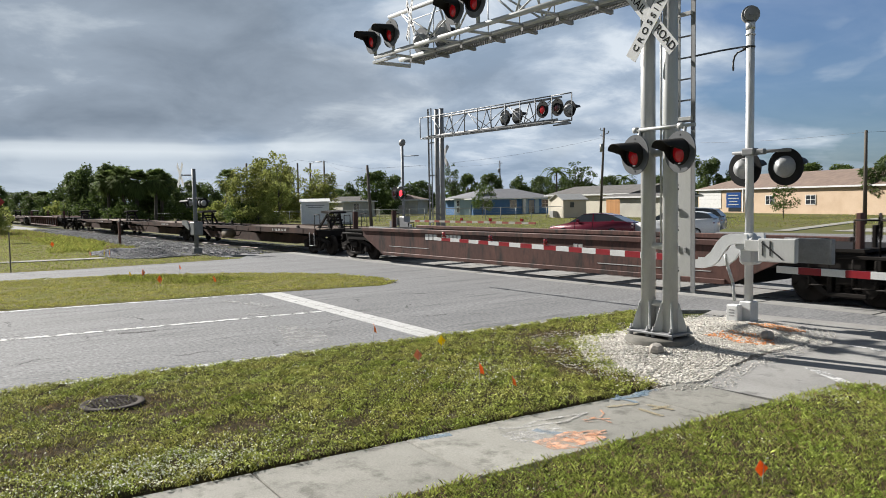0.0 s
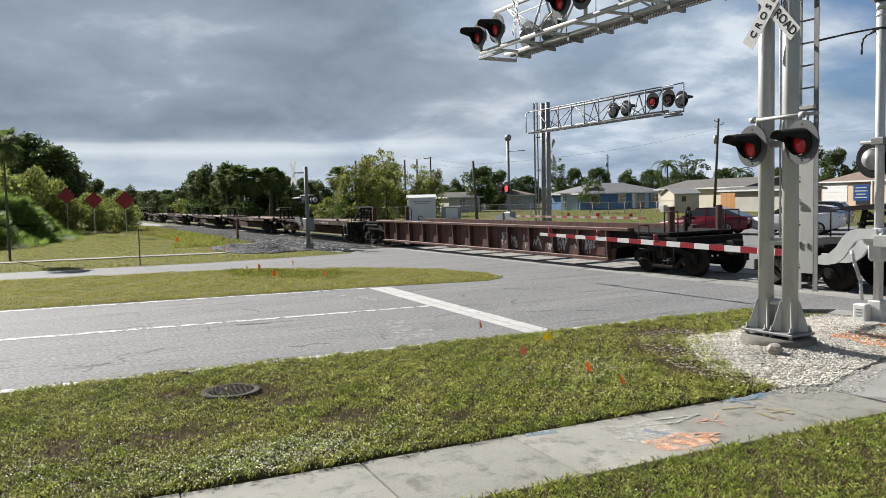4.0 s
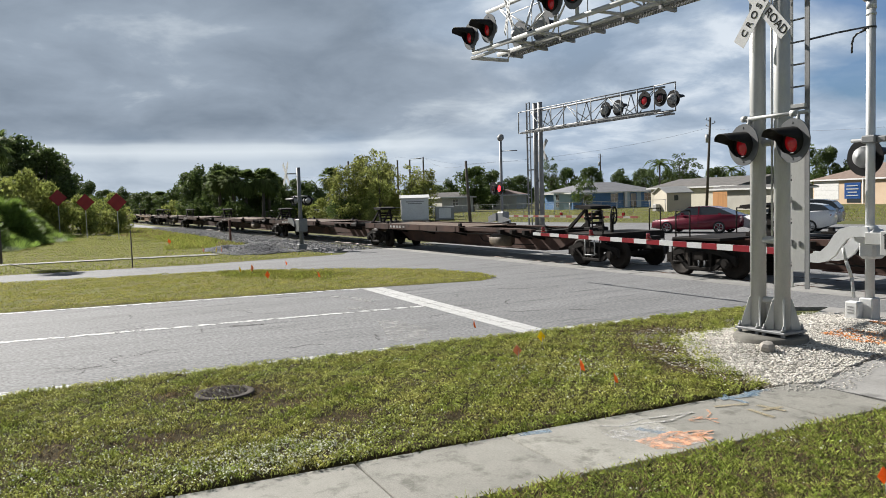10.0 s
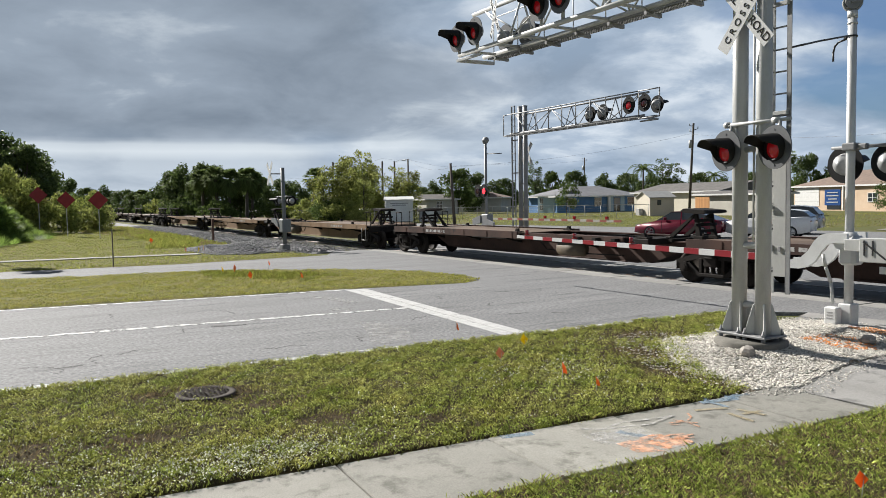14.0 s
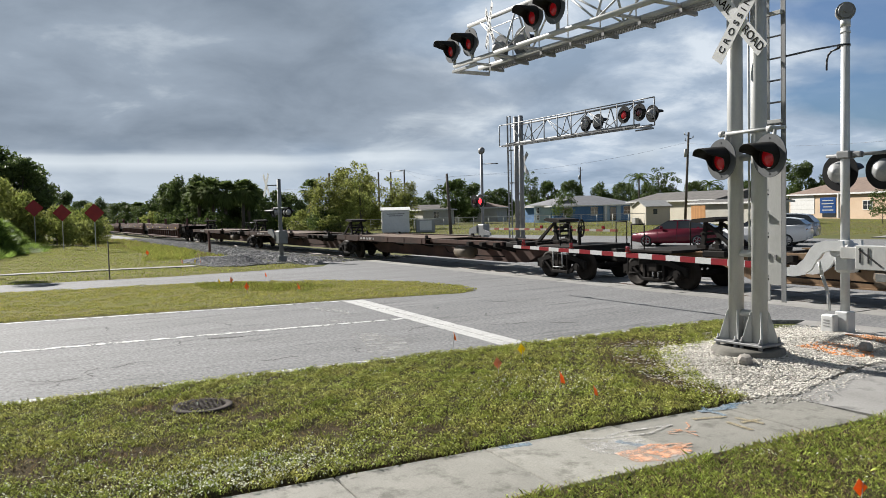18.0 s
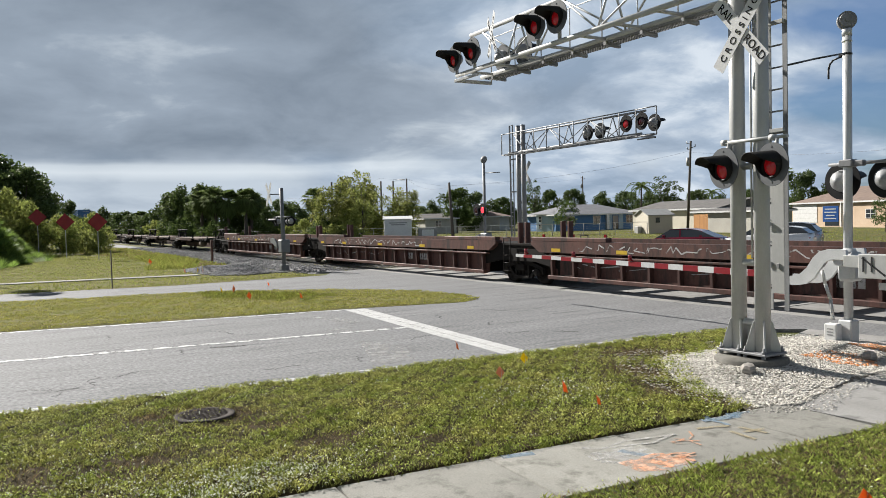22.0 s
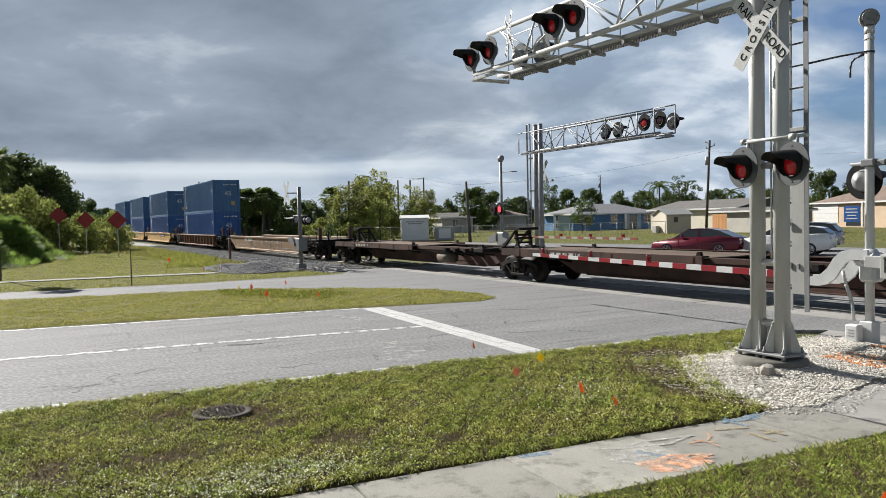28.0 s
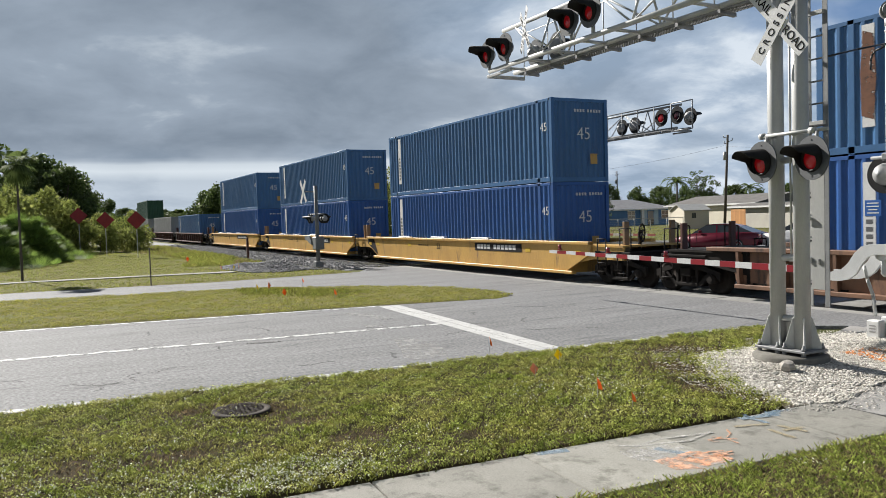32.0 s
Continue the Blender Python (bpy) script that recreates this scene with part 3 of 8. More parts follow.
# railway: rails, ties, ballast and crossing panels
TRACK = 16.97
bal = Build()
prof = [(12.6, -0.06), (13.6, 0.0), (15.2, -0.10), (15.7, -0.12), (18.2, -0.12), (18.7, -0.10), (20.5, -0.3), (22.0, -0.3)]
bal.prism(prof + [(22.0, -0.6), (12.6, -0.6)], -420, -33.8, "x")
track = thing("railway_track", "single railway track of steel rails on ties and grey ballast", "railway track", kind="structure")
part("ballast_bed", bal, M_BALLAST, track)
for s in (-1, 1):
    y = TRACK + s * 0.755
    rp = [(y - 0.07, -0.18), (y + 0.07, -0.18), (y + 0.065, -0.165), (y + 0.012, -0.14), (y + 0.012, -0.045), (y + 0.036, -0.035), (y + 0.036, -0.006), (y + 0.028, 0.0),
          (y - 0.028, 0.0), (y - 0.036, -0.006), (y - 0.036, -0.035), (y - 0.012, -0.045), (y - 0.012, -0.14), (y - 0.065, -0.165)]
    part("rail", Build().prism(rp, -420, 60, "x"), M_STEELRAIL, track)
tie = Build().box(-0.115, -1.3, -0.3, 0.115, 1.3, -0.11, 0.01).made("tie", M_TIE)
for k in range(70):
    part("tie", tie, M_TIE, track, m=pose(-34.3 - 0.52 * k, TRACK, 0.0))
rest = Build()
for k in range(70, 500):
    rest.box(-34.3 - 0.52 * k - 0.115, TRACK - 1.3, -0.3, -34.3 - 0.52 * k + 0.115, TRACK + 1.3, -0.11)
tagged(part("far_ties", rest, M_TIE, track), kind="stuff")
M_PANEL = mat("crossing_panel_concrete", (0.33, 0.325, 0.31), (0.25, 0.245, 0.235), 0.85, scale=1.5, fine=80, bump=0.2, c3=(0.20, 0.19, 0.18), spots=0.2, rand=0.1)
for y0, y1 in ((15.22, 16.13), (16.33, 17.61), (17.81, 18.73)):
    pn = Build().box(-1.2, y0, -0.15, 1.2, y1, -0.004, 0.015).made("crossing_panel", M_PANEL)
    for k in range(13):
        part("crossing_panel", pn, M_PANEL, track, m=pose(-32.6 + 2.44 * k, 0, 0))


# ---- crossing signals ----
M_SIGNBLUE = mat("blue_sign", (0.02, 0.12, 0.42), (0.02, 0.10, 0.36), 0.45, scale=4, bump=0.02)


M_HOUSING = mat("lamp_housing_grey", (0.40, 0.405, 0.41), (0.33, 0.335, 0.34), 0.5, 0.15, scale=6, fine=50, bump=0.04)


def lamp(parent, m, lens=M_REDDIM, face=M_GREYBACK, name="flashing_light", hooded=True):
    """A round crossing light: it faces local -y; plate, deep hood, lens and housing behind."""
    up_ = pose(0, 0, 0, 90, 0, 0)  # turns the lathe's z to -y
    disc = part(name, Build().cyl((0, 0.0, 0), (0, -0.018, 0), 0.325, n=40).cyl((0, -0.018, 0.265), (0, -0.026, 0.265), 0.014, n=8).cyl((0, -0.018, -0.265), (0, -0.026, -0.265), 0.014, n=8), face, parent, m=m)
    hood = Build()
    n = 28
    vs, fs = [], []
    for i in range(n + 1):
        a = math.radians(-62 + 304 * i / n)
        top_ = max(0.0, math.sin(a))
        depth = 0.06 + 0.08 * (1 + math.sin(a)) + 0.25 * min(1.0, top_ / 0.35) ** 2
        for r in (0.200, 0.210):
            vs += [(r * math.cos(a), -0.015, r * math.sin(a)), (r * 0.97 * math.cos(a), -depth, r * 0.97 * math.sin(a) - 0.03 * top_)]
    for i in range(n):
        o = i * 4
        fs += [(o, o + 4, o + 5, o + 1), (o + 2, o + 3, o + 7, o + 6), (o + 1, o + 5, o + 7, o + 3)]
    hood.add(vs, fs, smooth=True)
    if hooded:
        part("hood", hood, M_BLACK, disc)
    part("lens", Build().lathe([(0.0, 0.055), (0.05, 0.052), (0.09, 0.046), (0.135, 0.034), (0.15, 0.015)], up_ @ pose(0, -0.02, 0), 24), lens, disc)
    part("bezel", Build().lathe([(0.15, 0.02), (0.155, 0.045), (0.185, 0.045), (0.198, 0.0)], up_ @ pose(0, -0.02, 0), 24), M_BLACK, disc)
    part("housing", Build().lathe([(0.0, -0.21), (0.05, -0.205), (0.06, -0.19), (0.12, -0.165), (0.165, -0.10), (0.175, -0.03), (0.19, -0.02), (0.19, 0.0)], up_, 28), M_HOUSING, disc)
    return disc


def crossbuck(parent, m, lettered=True):
    """Two crossed white blades that face local -y."""
    for ang, words, lift in ((-50, "RAIL ROAD", 0.0), (53, "CROSSING", -0.012)):
        bm_ = m @ pose(0, lift, 0) @ Matrix.Rotation(radians(-ang), 4, "Y")
        blade = part("crossbuck_blade", Build().box(-0.68, -0.003, -0.114, 0.68, 0.003, 0.114, 0.0), M_REFLWHITE, parent, m=bm_)
        if lettered:
            if words == "RAIL ROAD":
                letters("RAIL", 0.18, M_LETTER, blade, pose(-0.40, -0.005, 0, 90, 0, 0), bold=0.001)
                letters("ROAD", 0.18, M_LETTER, blade, pose(0.41, -0.005, 0, 90, 0, 0), bold=0.001)
            else:
                letters(words, 0.155, M_LETTER, blade, pose(0, -0.005, 0, 90, 0, 0), spread=1.62, bold=0.001)


M_FOOT = mat("brownish_footing", (0.20, 0.19, 0.165), (0.14, 0.132, 0.115), 0.9, scale=4, fine=50, bump=0.4)


def cantilever(name, label, foot, arm, metal, rail=0.0, Z=5.84, thin=0.013, first=0.8):
    """Twin masts with a truss arm of that length along local -x, over the road; lights face local -y and +y."""
    root = thing(name, label, "crossing signal", "cantilever signals")
    part("concrete_footing", Build().lathe([(0.0, foot - 0.09), (0.52, foot - 0.09), (0.56, foot - 0.12), (0.57, -0.35), (0.0, -0.35)], pose(0, 0, 0), 28), M_FOOT, root)
    part("base_plate", Build().box(-0.46, -0.27, foot - 0.04, 0.46, 0.27, foot, 0.008), M_MIDGALV, root)
    for sx in (-0.40, -0.06, 0.06, 0.40):
        for sy in (-0.22, 0.22):
            part("anchor_bolt", Build().cyl((sx, sy, foot - 0.10), (sx, sy, foot + 0.09), 0.017, n=8).cyl((sx, sy, foot + 0.002), (sx, sy, foot + 0.04), 0.034, n=6).cyl((sx, sy, foot - 0.085), (sx, sy, foot - 0.042), 0.034, n=6), M_MIDGALV, root)
    for sx in (-0.22, 0.22):
        mast = part("mast", Build().cyl((sx, 0, foot), (sx, 0, 7.0), 0.120, 0.120, 24).lathe([(0.128, 7.0), (0.128, 7.03), (0.0, 7.05)], pose(sx, 0, 0), 24), metal, root)
        for a in range(4):
            r = pose(sx, 0, 0, 0, 0, 45 + 90 * a)
            part("gusset", Build().prism([(0.11, foot), (0.26, foot), (0.26, foot + 0.06), (0.145, foot + 0.46), (0.11, foot + 0.50)], -0.012, 0.012, "y", r), metal, mast)
    for z in (foot + 0.44, 1.53, 3.05, 5.4):
        part("tie_pipe", Build().cyl((-0.3, -0.0, z), (0.3, 0.0, z), 0.055, n=12), metal, root)
    # truss: two lower chords, one upper, with walkway
    for sy in (-0.36, 0.36):
        part("lower_chord", Build().cyl((0.55, sy, Z), (-arm, sy, Z), 0.054, n=14), metal, root)
    part("upper_chord", Build().cyl((0.55, 0.0, Z + 0.98), (-arm + 0.1, 0.0, Z + 0.98), 0.048, n=14), metal, root)
    x = -arm + 2.1
    while x < first:
        # an upright frame at each station, long diagonals up to the middle of the bays
        for sy in (-0.36, 0.36):
            part("web_post", Build().cyl((x, sy, Z), (x, 0, Z + 0.98), 0.024, n=8), metal, root)
            for dx_ in (-1.5, 1.5):
                if -arm < x + dx_ < 0.6:
                    part("web_brace", Build().cyl((x, sy, Z), (x + dx_, 0, Z + 0.98), 0.021, n=8), metal, root)
        x += 3.0
    x = -arm + 0.55
    while x < 0.4:
        part("cross_tube", Build().cyl((x, -0.36, Z - 0.01), (x, 0.36, Z - 0.01), 0.034, n=8), metal, root)
        # brackets and grating: underside shade put into the darker metal
        part("walkway_bracket", Build().prism([(0.30, Z - 0.06), (0.70, Z - 0.09), (0.70, Z - 0.16), (0.30, Z - 0.13)], x - 0.035, x + 0.035, "x"), M_MIDGALV, root)
        x += 1.0
    grate = Build()
    gx = 0.5
    while gx > -arm + 0.3:
        grate.box(gx - 0.006, 0.34, Z - 0.085, gx + 0.006, 0.66, Z - 0.055)
        gx -= 0.075
    for gy in np.linspace(0.34, 0.66, 6):
        grate.box(-arm + 0.2, gy - 0.004, Z - 0.09, 0.55, gy + 0.004, Z - 0.05)
    tagged(part("walkway_grating", grate, M_MIDGALV, root), kind="stuff")
    # end frame
    part("end_frame", Build().box(-arm - 0.05, -0.40, Z - 0.16, -arm + 0.02, 0.66, Z - 0.08, 0.004).box(-arm - 0.05, -0.42, Z - 0.16, -arm + 1.0, -0.36, Z - 0.1, 0.004), metal, root)
    posts = int(arm)
    for i in range(posts):
        x = -arm + 0.05 + i * (arm / posts)
        part("railing_post", Build().cyl((x, 0.62, Z - 0.1), (x, 0.62, Z + 0.98), thin, n=8), metal, root)
    part("railing", Build().cyl((0.5, 0.62, Z + 0.98), (-arm + 0.05, 0.62, Z + 0.98), thin, n=8), metal, root)
    if rail:
        for z in (Z - 0.14, Z + 0.98):
            part("rail_end", Build().cyl((-arm + 0.05, 0.62, z), (-arm - rail, 0.62, z), thin, n=8), metal, root)
        part("railing_post", Build().cyl((-arm - rail, 0.62, Z - 0.14), (-arm - rail, 0.62, Z + 0.98), thin, n=8), metal, root)
        part("railing", Build().cyl((0.5, 0.62, Z - 0.14), (-arm + 0.05, 0.62, Z - 0.14), thin, n=8), metal, root)
    # ladder behind the masts
    part("ladder_rail", Build().box(0.03, 0.43, 0.75, 0.09, 0.445, Z + 1.42, 0.003).box(0.03, 0.445, 0.75, 0.04, 0.50, Z + 1.42, 0.002), metal, root)
    part("ladder_rail", Build().box(0.315, 0.40, 0.75, 0.33, 0.50, Z + 1.42, 0.003).box(0.33, 0.40, 0.75, 0.40, 0.415, Z + 1.42, 0.003), M_MIDGALV, root)
    for i in range(18):
        z = 1.15 + 0.345 * i
        part("rung", Build().cyl((0.05, 0.47, z), (0.33, 0.47, z), 0.014, n=6).cyl((0.06, 0.415, z), (0.06, 0.435, z), 0.014, n=8), M_MIDGALV, root)
    for z in (3.62, 5.3):
        part("ladder_clamp", Build().box(-0.06, 0.34, z - 0.05, 0.36, 0.40, z + 0.01, 0.004), metal, root)
    return root, Z


NEAR_X, NEAR_Y = -8.13, 10.35
near_cant, ARM_Z = cantilever("cantilever_signal", "galvanized twin-mast cantilever crossing signal with lights, crossbucks and ladder", 0.14, 8.15, M_GALV)
near_cant.matrix_basis = Matrix.Translation(EYE) @ Matrix.Scale(0.932, 4) @ Matrix.Translation(-EYE) @ pose(NEAR_X, NEAR_Y, -0.02)
# lights low on the masts, on a cross arm
part("light_arm", Build().cyl((-0.36, -0.16, 3.44), (0.80, -0.16, 3.44), 0.028, n=10).cyl((-0.22, -0.16, 3.44), (-0.22, 0, 3.44), 0.05, n=8).cyl((0.22, -0.16, 3.44), (0.22, 0, 3.44), 0.05, n=8)
     .cyl((-0.38, -0.16, 3.44), (-0.30, -0.16, 3.44), 0.05, n=10).cyl((0.50, -0.16, 3.44), (0.60, -0.16, 3.44), 0.05, n=10), M_GALV, near_cant)
for x in (-0.26, 0.62):
    lamp(near_cant, pose(x, -0.27, 3.03, 0, 0, -9))
    part("light_bracket", Build().cyl((x, -0.2, 3.05), (x, -0.16, 3.44), 0.03, n=8), M_GALV, near_cant)
crossbuck(near_cant, pose(0.04, -0.24, 5.14))
for x, z in ((-8.15, 0.40), (-7.34, 0.42), (-4.88, 0.47), (-4.18, 0.48)):
    lamp(near_cant, pose(x, -0.42, ARM_Z + z))
    part("light_stem", Build().cyl((x, -0.36, ARM_Z - 0.02), (x, -0.36, ARM_Z + z), 0.04, n=10), M_GALV, near_cant)
for x, z in ((-7.2, 0.30), (-6.35, 0.30)):
    lamp(near_cant, pose(x, 0.34, ARM_Z + z, 0, 0, 180), M_REDLENS, M_GREYBACK)
crossbuck(near_cant, pose(-6.4, -0.5, ARM_Z + 0.60, 0, 0, -20) @ Matrix.Scale(0.8, 4))
part("conduit", Build().cyl((0.10, -0.08, 1.6), (0.10, -0.08, 5.6), 0.016, n=8), M_GALV, near_cant)
# flat guard over the lower ladder, bolted to its rails
guard = part("ladder_guard", Build().box(0.092, 0.405, 1.02, 0.312, 0.415, 3.35, 0.003), M_GALV, near_cant, "flat grey sheet guard over the lower ladder")
for i in range(7):
    part("bolt", Build().cyl((0.06, 0.41, 1.1 + 0.34 * i), (0.06, 0.43, 1.1 + 0.34 * i), 0.016, n=8), M_DARKMETAL, guard)
part("guard_bracket", Build().box(-0.04, 0.36, 2.10, 0.10, 0.40, 2.16, 0.004), M_GALV, near_cant)
part("guard_latch", Build().box(0.06, 0.385, 1.42, 0.10, 0.404, 1.52, 0.004).box(0.20, 0.385, 1.42, 0.24, 0.404, 1.50, 0.004), M_MIDGALV, near_cant)
stone = Build()
stone.lathe([(0.0, 0.15), (0.09, 0.14), (0.13, 0.09), (0.14, 0.03), (0.11, -0.02), (0.0, -0.02)], None, 6)
M_ROCK = mat("grey_rock", (0.42, 0.39, 0.35), (0.33, 0.305, 0.27), 0.9, scale=9, fine=40, bump=0.5)
stone.smooth = [False] * len(stone.smooth)
st = part("loose_rock", stone, M_ROCK, None, m=pose(-7.12, 9.0, 0.09, 14, 9, 20) @ Matrix.Scale(0.78, 4))
tagged(st, "pale grey loose rock on white gravel", "rock")
st2 = part("loose_rock", stone.made("loose_rock", M_ROCK), M_ROCK, None, m=pose(-6.75, 11.25, 0.06, -16, 10, 70) @ Matrix.Scale(0.8, 4))
tagged(st2, "pale grey loose rock on white gravel", "rock")

M_CAPTION = mat("faded_caption", (0.35, 0.35, 0.35), (0.3, 0.3, 0.3), 0.6, scale=6)
M_BELL = mat("dull_grey_bell", (0.30, 0.305, 0.31), (0.24, 0.245, 0.25), 0.55, 0.2, scale=6, fine=40, bump=0.05)
# near gate: mast, mechanism, striped arm across the road
gate = thing("crossing_gate", "grey crossing gate mast with bell, lights and lowered striped arm", "crossing gate", "crossing gates", pose(-7.92, 12.6, 0))
part("mast_base", Build().box(-0.12, -0.12, -0.02, 0.12, 0.12, 0.42, 0.02), M_ALU, gate)
part("junction_box", Build().box(-0.26, -0.30, 0.04, -0.03, -0.13, 0.36, 0.02), M_WHITE, gate, "small white junction box with warning label")
for i in range(3):
    part("text_bar", Build().box(-0.20, -0.306, 0.16 + 0.05 * i, -0.09, -0.301, 0.18 + 0.05 * i), M_CAPTION, gate, "faint grey bar of unreadable writing")
part("mast", Build().cyl((0, 0, 0.4), (0, 0, 5.32), 0.074, 0.072, 20), M_ALU, gate)
part("mast_cap", Build().cyl((0, 0, 5.23), (0, 0, 5.35), 0.080, 0.080, 18).cyl((0, 0, 5.13), (0, 0, 5.16), 0.082, n=18), M_ALU, gate)
part("bell", Build().cyl((-0.045, 0.05, 5.49), (0.03, -0.035, 5.49), 0.152, n=28).cyl((0.03, -0.035, 5.49), (0.045, -0.05, 5.49), 0.125, 0.115, n=28).cyl((0.045, -0.05, 5.49), (0.06, -0.066, 5.49), 0.03, n=12), M_BELL, gate, "round grey warning bell")
part("light_arm", Build().cyl((-0.35, 0.02, 3.08), (0.75, 0.02, 3.08), 0.03, n=10).box(-0.11, -0.10, 3.02, 0.13, 0.10, 3.15, 0.02).box(0.13, -0.05, 3.03, 0.30, 0.06, 3.13, 0.02), M_BELL, gate)
for x in (-0.2, 0.58):
    lamp(gate, pose(x, 0.16, 2.80, 0, 0, 180), M_REDLENS, M_BLACK)
part("wire_arm", Build().tube([(0.02, -0.05, 4.94), (0.33, -1.35, 4.68), (0.56, -2.36, 4.46)], 0.015).cyl((0, 0, 4.915), (0, 0, 4.945), 0.083, n=18).box(-0.13, -0.05, 4.89, -0.075, 0.05, 4.96, 0.01).tube([(-0.09, -0.05, 4.89), (-0.20, -0.07, 4.86), (-0.26, -0.08, 4.80), (-0.285, -0.08, 4.70), (-0.285, -0.08, 4.55)], 0.017), M_DARKMETAL, gate)
part("mechanism", Build().box(-0.13, -0.14, 1.08, 0.17, 0.20, 1.58, 0.05).cyl((-0.05, -0.20, 1.46), (-0.05, 0.26, 1.46), 0.11, n=16).lathe([(0.0, 0.07), (0.09, 0.06), (0.13, 0.0)], pose(0.02, 0, 1.58), 16), M_ALU, gate, "cast grey gate motor housing")
arm_c = [(-1.25, 1.13), (-0.95, 1.13), (-0.74, 1.18), (-0.60, 1.30), (-0.48, 1.48), (-0.36, 1.59), (-0.22, 1.63), (0.12, 1.63), (0.14, 1.46), (-0.12, 1.46), (-0.24, 1.42), (-0.34, 1.30), (-0.46, 1.12), (-0.60, 1.02), (-0.78, 0.98), (-1.25, 0.99)]
part("arm_bracket", Build().prism(arm_c, -0.27, -0.21, "y").prism(arm_c, 0.26, 0.32, "y"), M_ALU, gate, "curved grey aluminium arm bracket")
part("emergency_sign", Build().box(-0.38, -0.13, 2.10, -0.09, -0.12, 2.37, 0.003), M_SIGNBLUE, gate, "small blue metal notice with white lines")
for i, w in enumerate((0.20, 0.22, 0.16, 0.21)):
    part("sign_bar", Build().box(-0.235 - w / 2, -0.134, 2.31 - 0.055 * i, -0.235 + w / 2, -0.1305, 2.328 - 0.055 * i), M_WHITE, gate)
part("counterweight", Build().box(0.38, -0.34, 1.17, 1.05, -0.22, 1.57, 0.012).box(0.10, -0.31, 1.34, 0.40, -0.25, 1.54, 0.01), M_GALV, gate, "flat grey steel counterweight plates")
part("counterweight", Build().box(0.50, 0.26, 1.13, 1.36, 0.38, 1.56, 0.012).box(0.10, 0.28, 1.34, 0.52, 0.34, 1.54, 0.01), M_BELL, gate, "flat grey steel counterweight plates")
part("weight_bolts", Build().box(0.46, -0.352, 1.28, 0.48, -0.341, 1.53).box(0.60, -0.352, 1.28, 0.62, -0.341, 1.53).prism([(0.44, 1.50), (0.46, 1.52), (0.84, 1.24), (0.82, 1.22)], -0.349, -0.341, "y"), M_DARKMETAL, gate)
part("conduit_hose", Build().tube([(-0.22, -0.1, 0.40), (-0.26, -0.1, 0.75), (-0.36, -0.1, 1.02), (-0.42, -0.1, 1.25)], 0.03), M_GALV, gate)
seg = 0.405


def taper(x):
    return 0.066 + (x + 1.2) * 0.0032


x = -1.2
i = 0
while x > -9.66:
    x2 = max(x - seg, -9.66)
    z0, z1 = 1.12 + (x + 1.2) * -0.016, 1.12 + (x2 + 1.2) * -0.016
    part("arm_segment", Build().prism([(x, z0 - taper(x)), (x, z0 + taper(x)), (x2, z1 + taper(x2)), (x2, z1 - taper(x2))], -0.045, 0.0, "y"), M_REFLRED if i % 2 else M_REFLWHITE, gate)
    x, i = x2, i + 1
for x in (-9.2, -7.2, -5.2):
    z = 1.12 + (x + 1.2) * -0.016
    part("arm_light", Build().box(x - 0.06, -0.06, z + 0.06, x + 0.06, 0.02, z + 0.10, 0.01).cyl((x, -0.03, z + 0.10), (x, -0.03, z + 0.20), 0.045, n=12), M_REDLENS, gate, "small red arm light")
# sidewalk arm on the other side
x, i = 0.35, 0
while x < 5.2:
    part("arm_segment", Build().prism([(x, 0.93), (x, 1.05), (x + seg, 1.045), (x + seg, 0.925)], 0.30, 0.345, "y"), M_REFLRED if i % 2 else M_REFLWHITE, gate)
    x, i = x + seg, i + 1

# far cantilever over the far lanes, its arm towards +x
far_cant, FAR_Z = cantilever("cantilever_signal", "far galvanized cantilever crossing signal with lights over the road", 0.33, 9.0, M_MIDGALV, 1.1, 5.62, 0.026)
far_cant.matrix_basis = pose(-32.68, 23.8, 0.02) @ Matrix.Rotation(math.pi, 4, "Z")
for x in (-4.88, -5.73):
    lamp(far_cant, pose(x, -0.30, FAR_Z + 0.5) @ Matrix.Scale(1.12, 4), M_REDLENS, M_BLACK)
for x, w in ((-8.2, 1), (-9.1, 1), (-8.95, 0)):
    lamp(far_cant, pose(x, 0.44 if w else -0.42, FAR_Z + 0.5, 0, 0, 180 if w else 0) @ Matrix.Scale(1.12, 4), (M_REDDIM if x > -9 else M_DARKLENS) if w else M_REDLENS, M_BLACK, hooded=not w)
crossbuck(far_cant, pose(0.0, -0.24, 4.6), False)
part("end_cage", Build().tube([(0.55, -0.5, FAR_Z), (0.9, -0.5, FAR_Z), (0.9, -0.5, FAR_Z + 1.0), (0.55, -0.5, FAR_Z + 1.0)], 0.026).tube([(0.55, 0.6, FAR_Z - 0.1), (0.85, 0.6, FAR_Z - 0.1), (0.85, 0.6, FAR_Z + 0.98), (0.55, 0.6, FAR_Z + 0.98)], 0.026), M_MIDGALV, far_cant)
M_DULLRED = mat("faded_red_sheeting", (0.36, 0.09, 0.06), (0.30, 0.08, 0.05), 0.6, scale=4)
M_DULLWHITE = mat("dirty_white_sheeting", (0.55, 0.52, 0.45), (0.46, 0.43, 0.37), 0.6, scale=4)
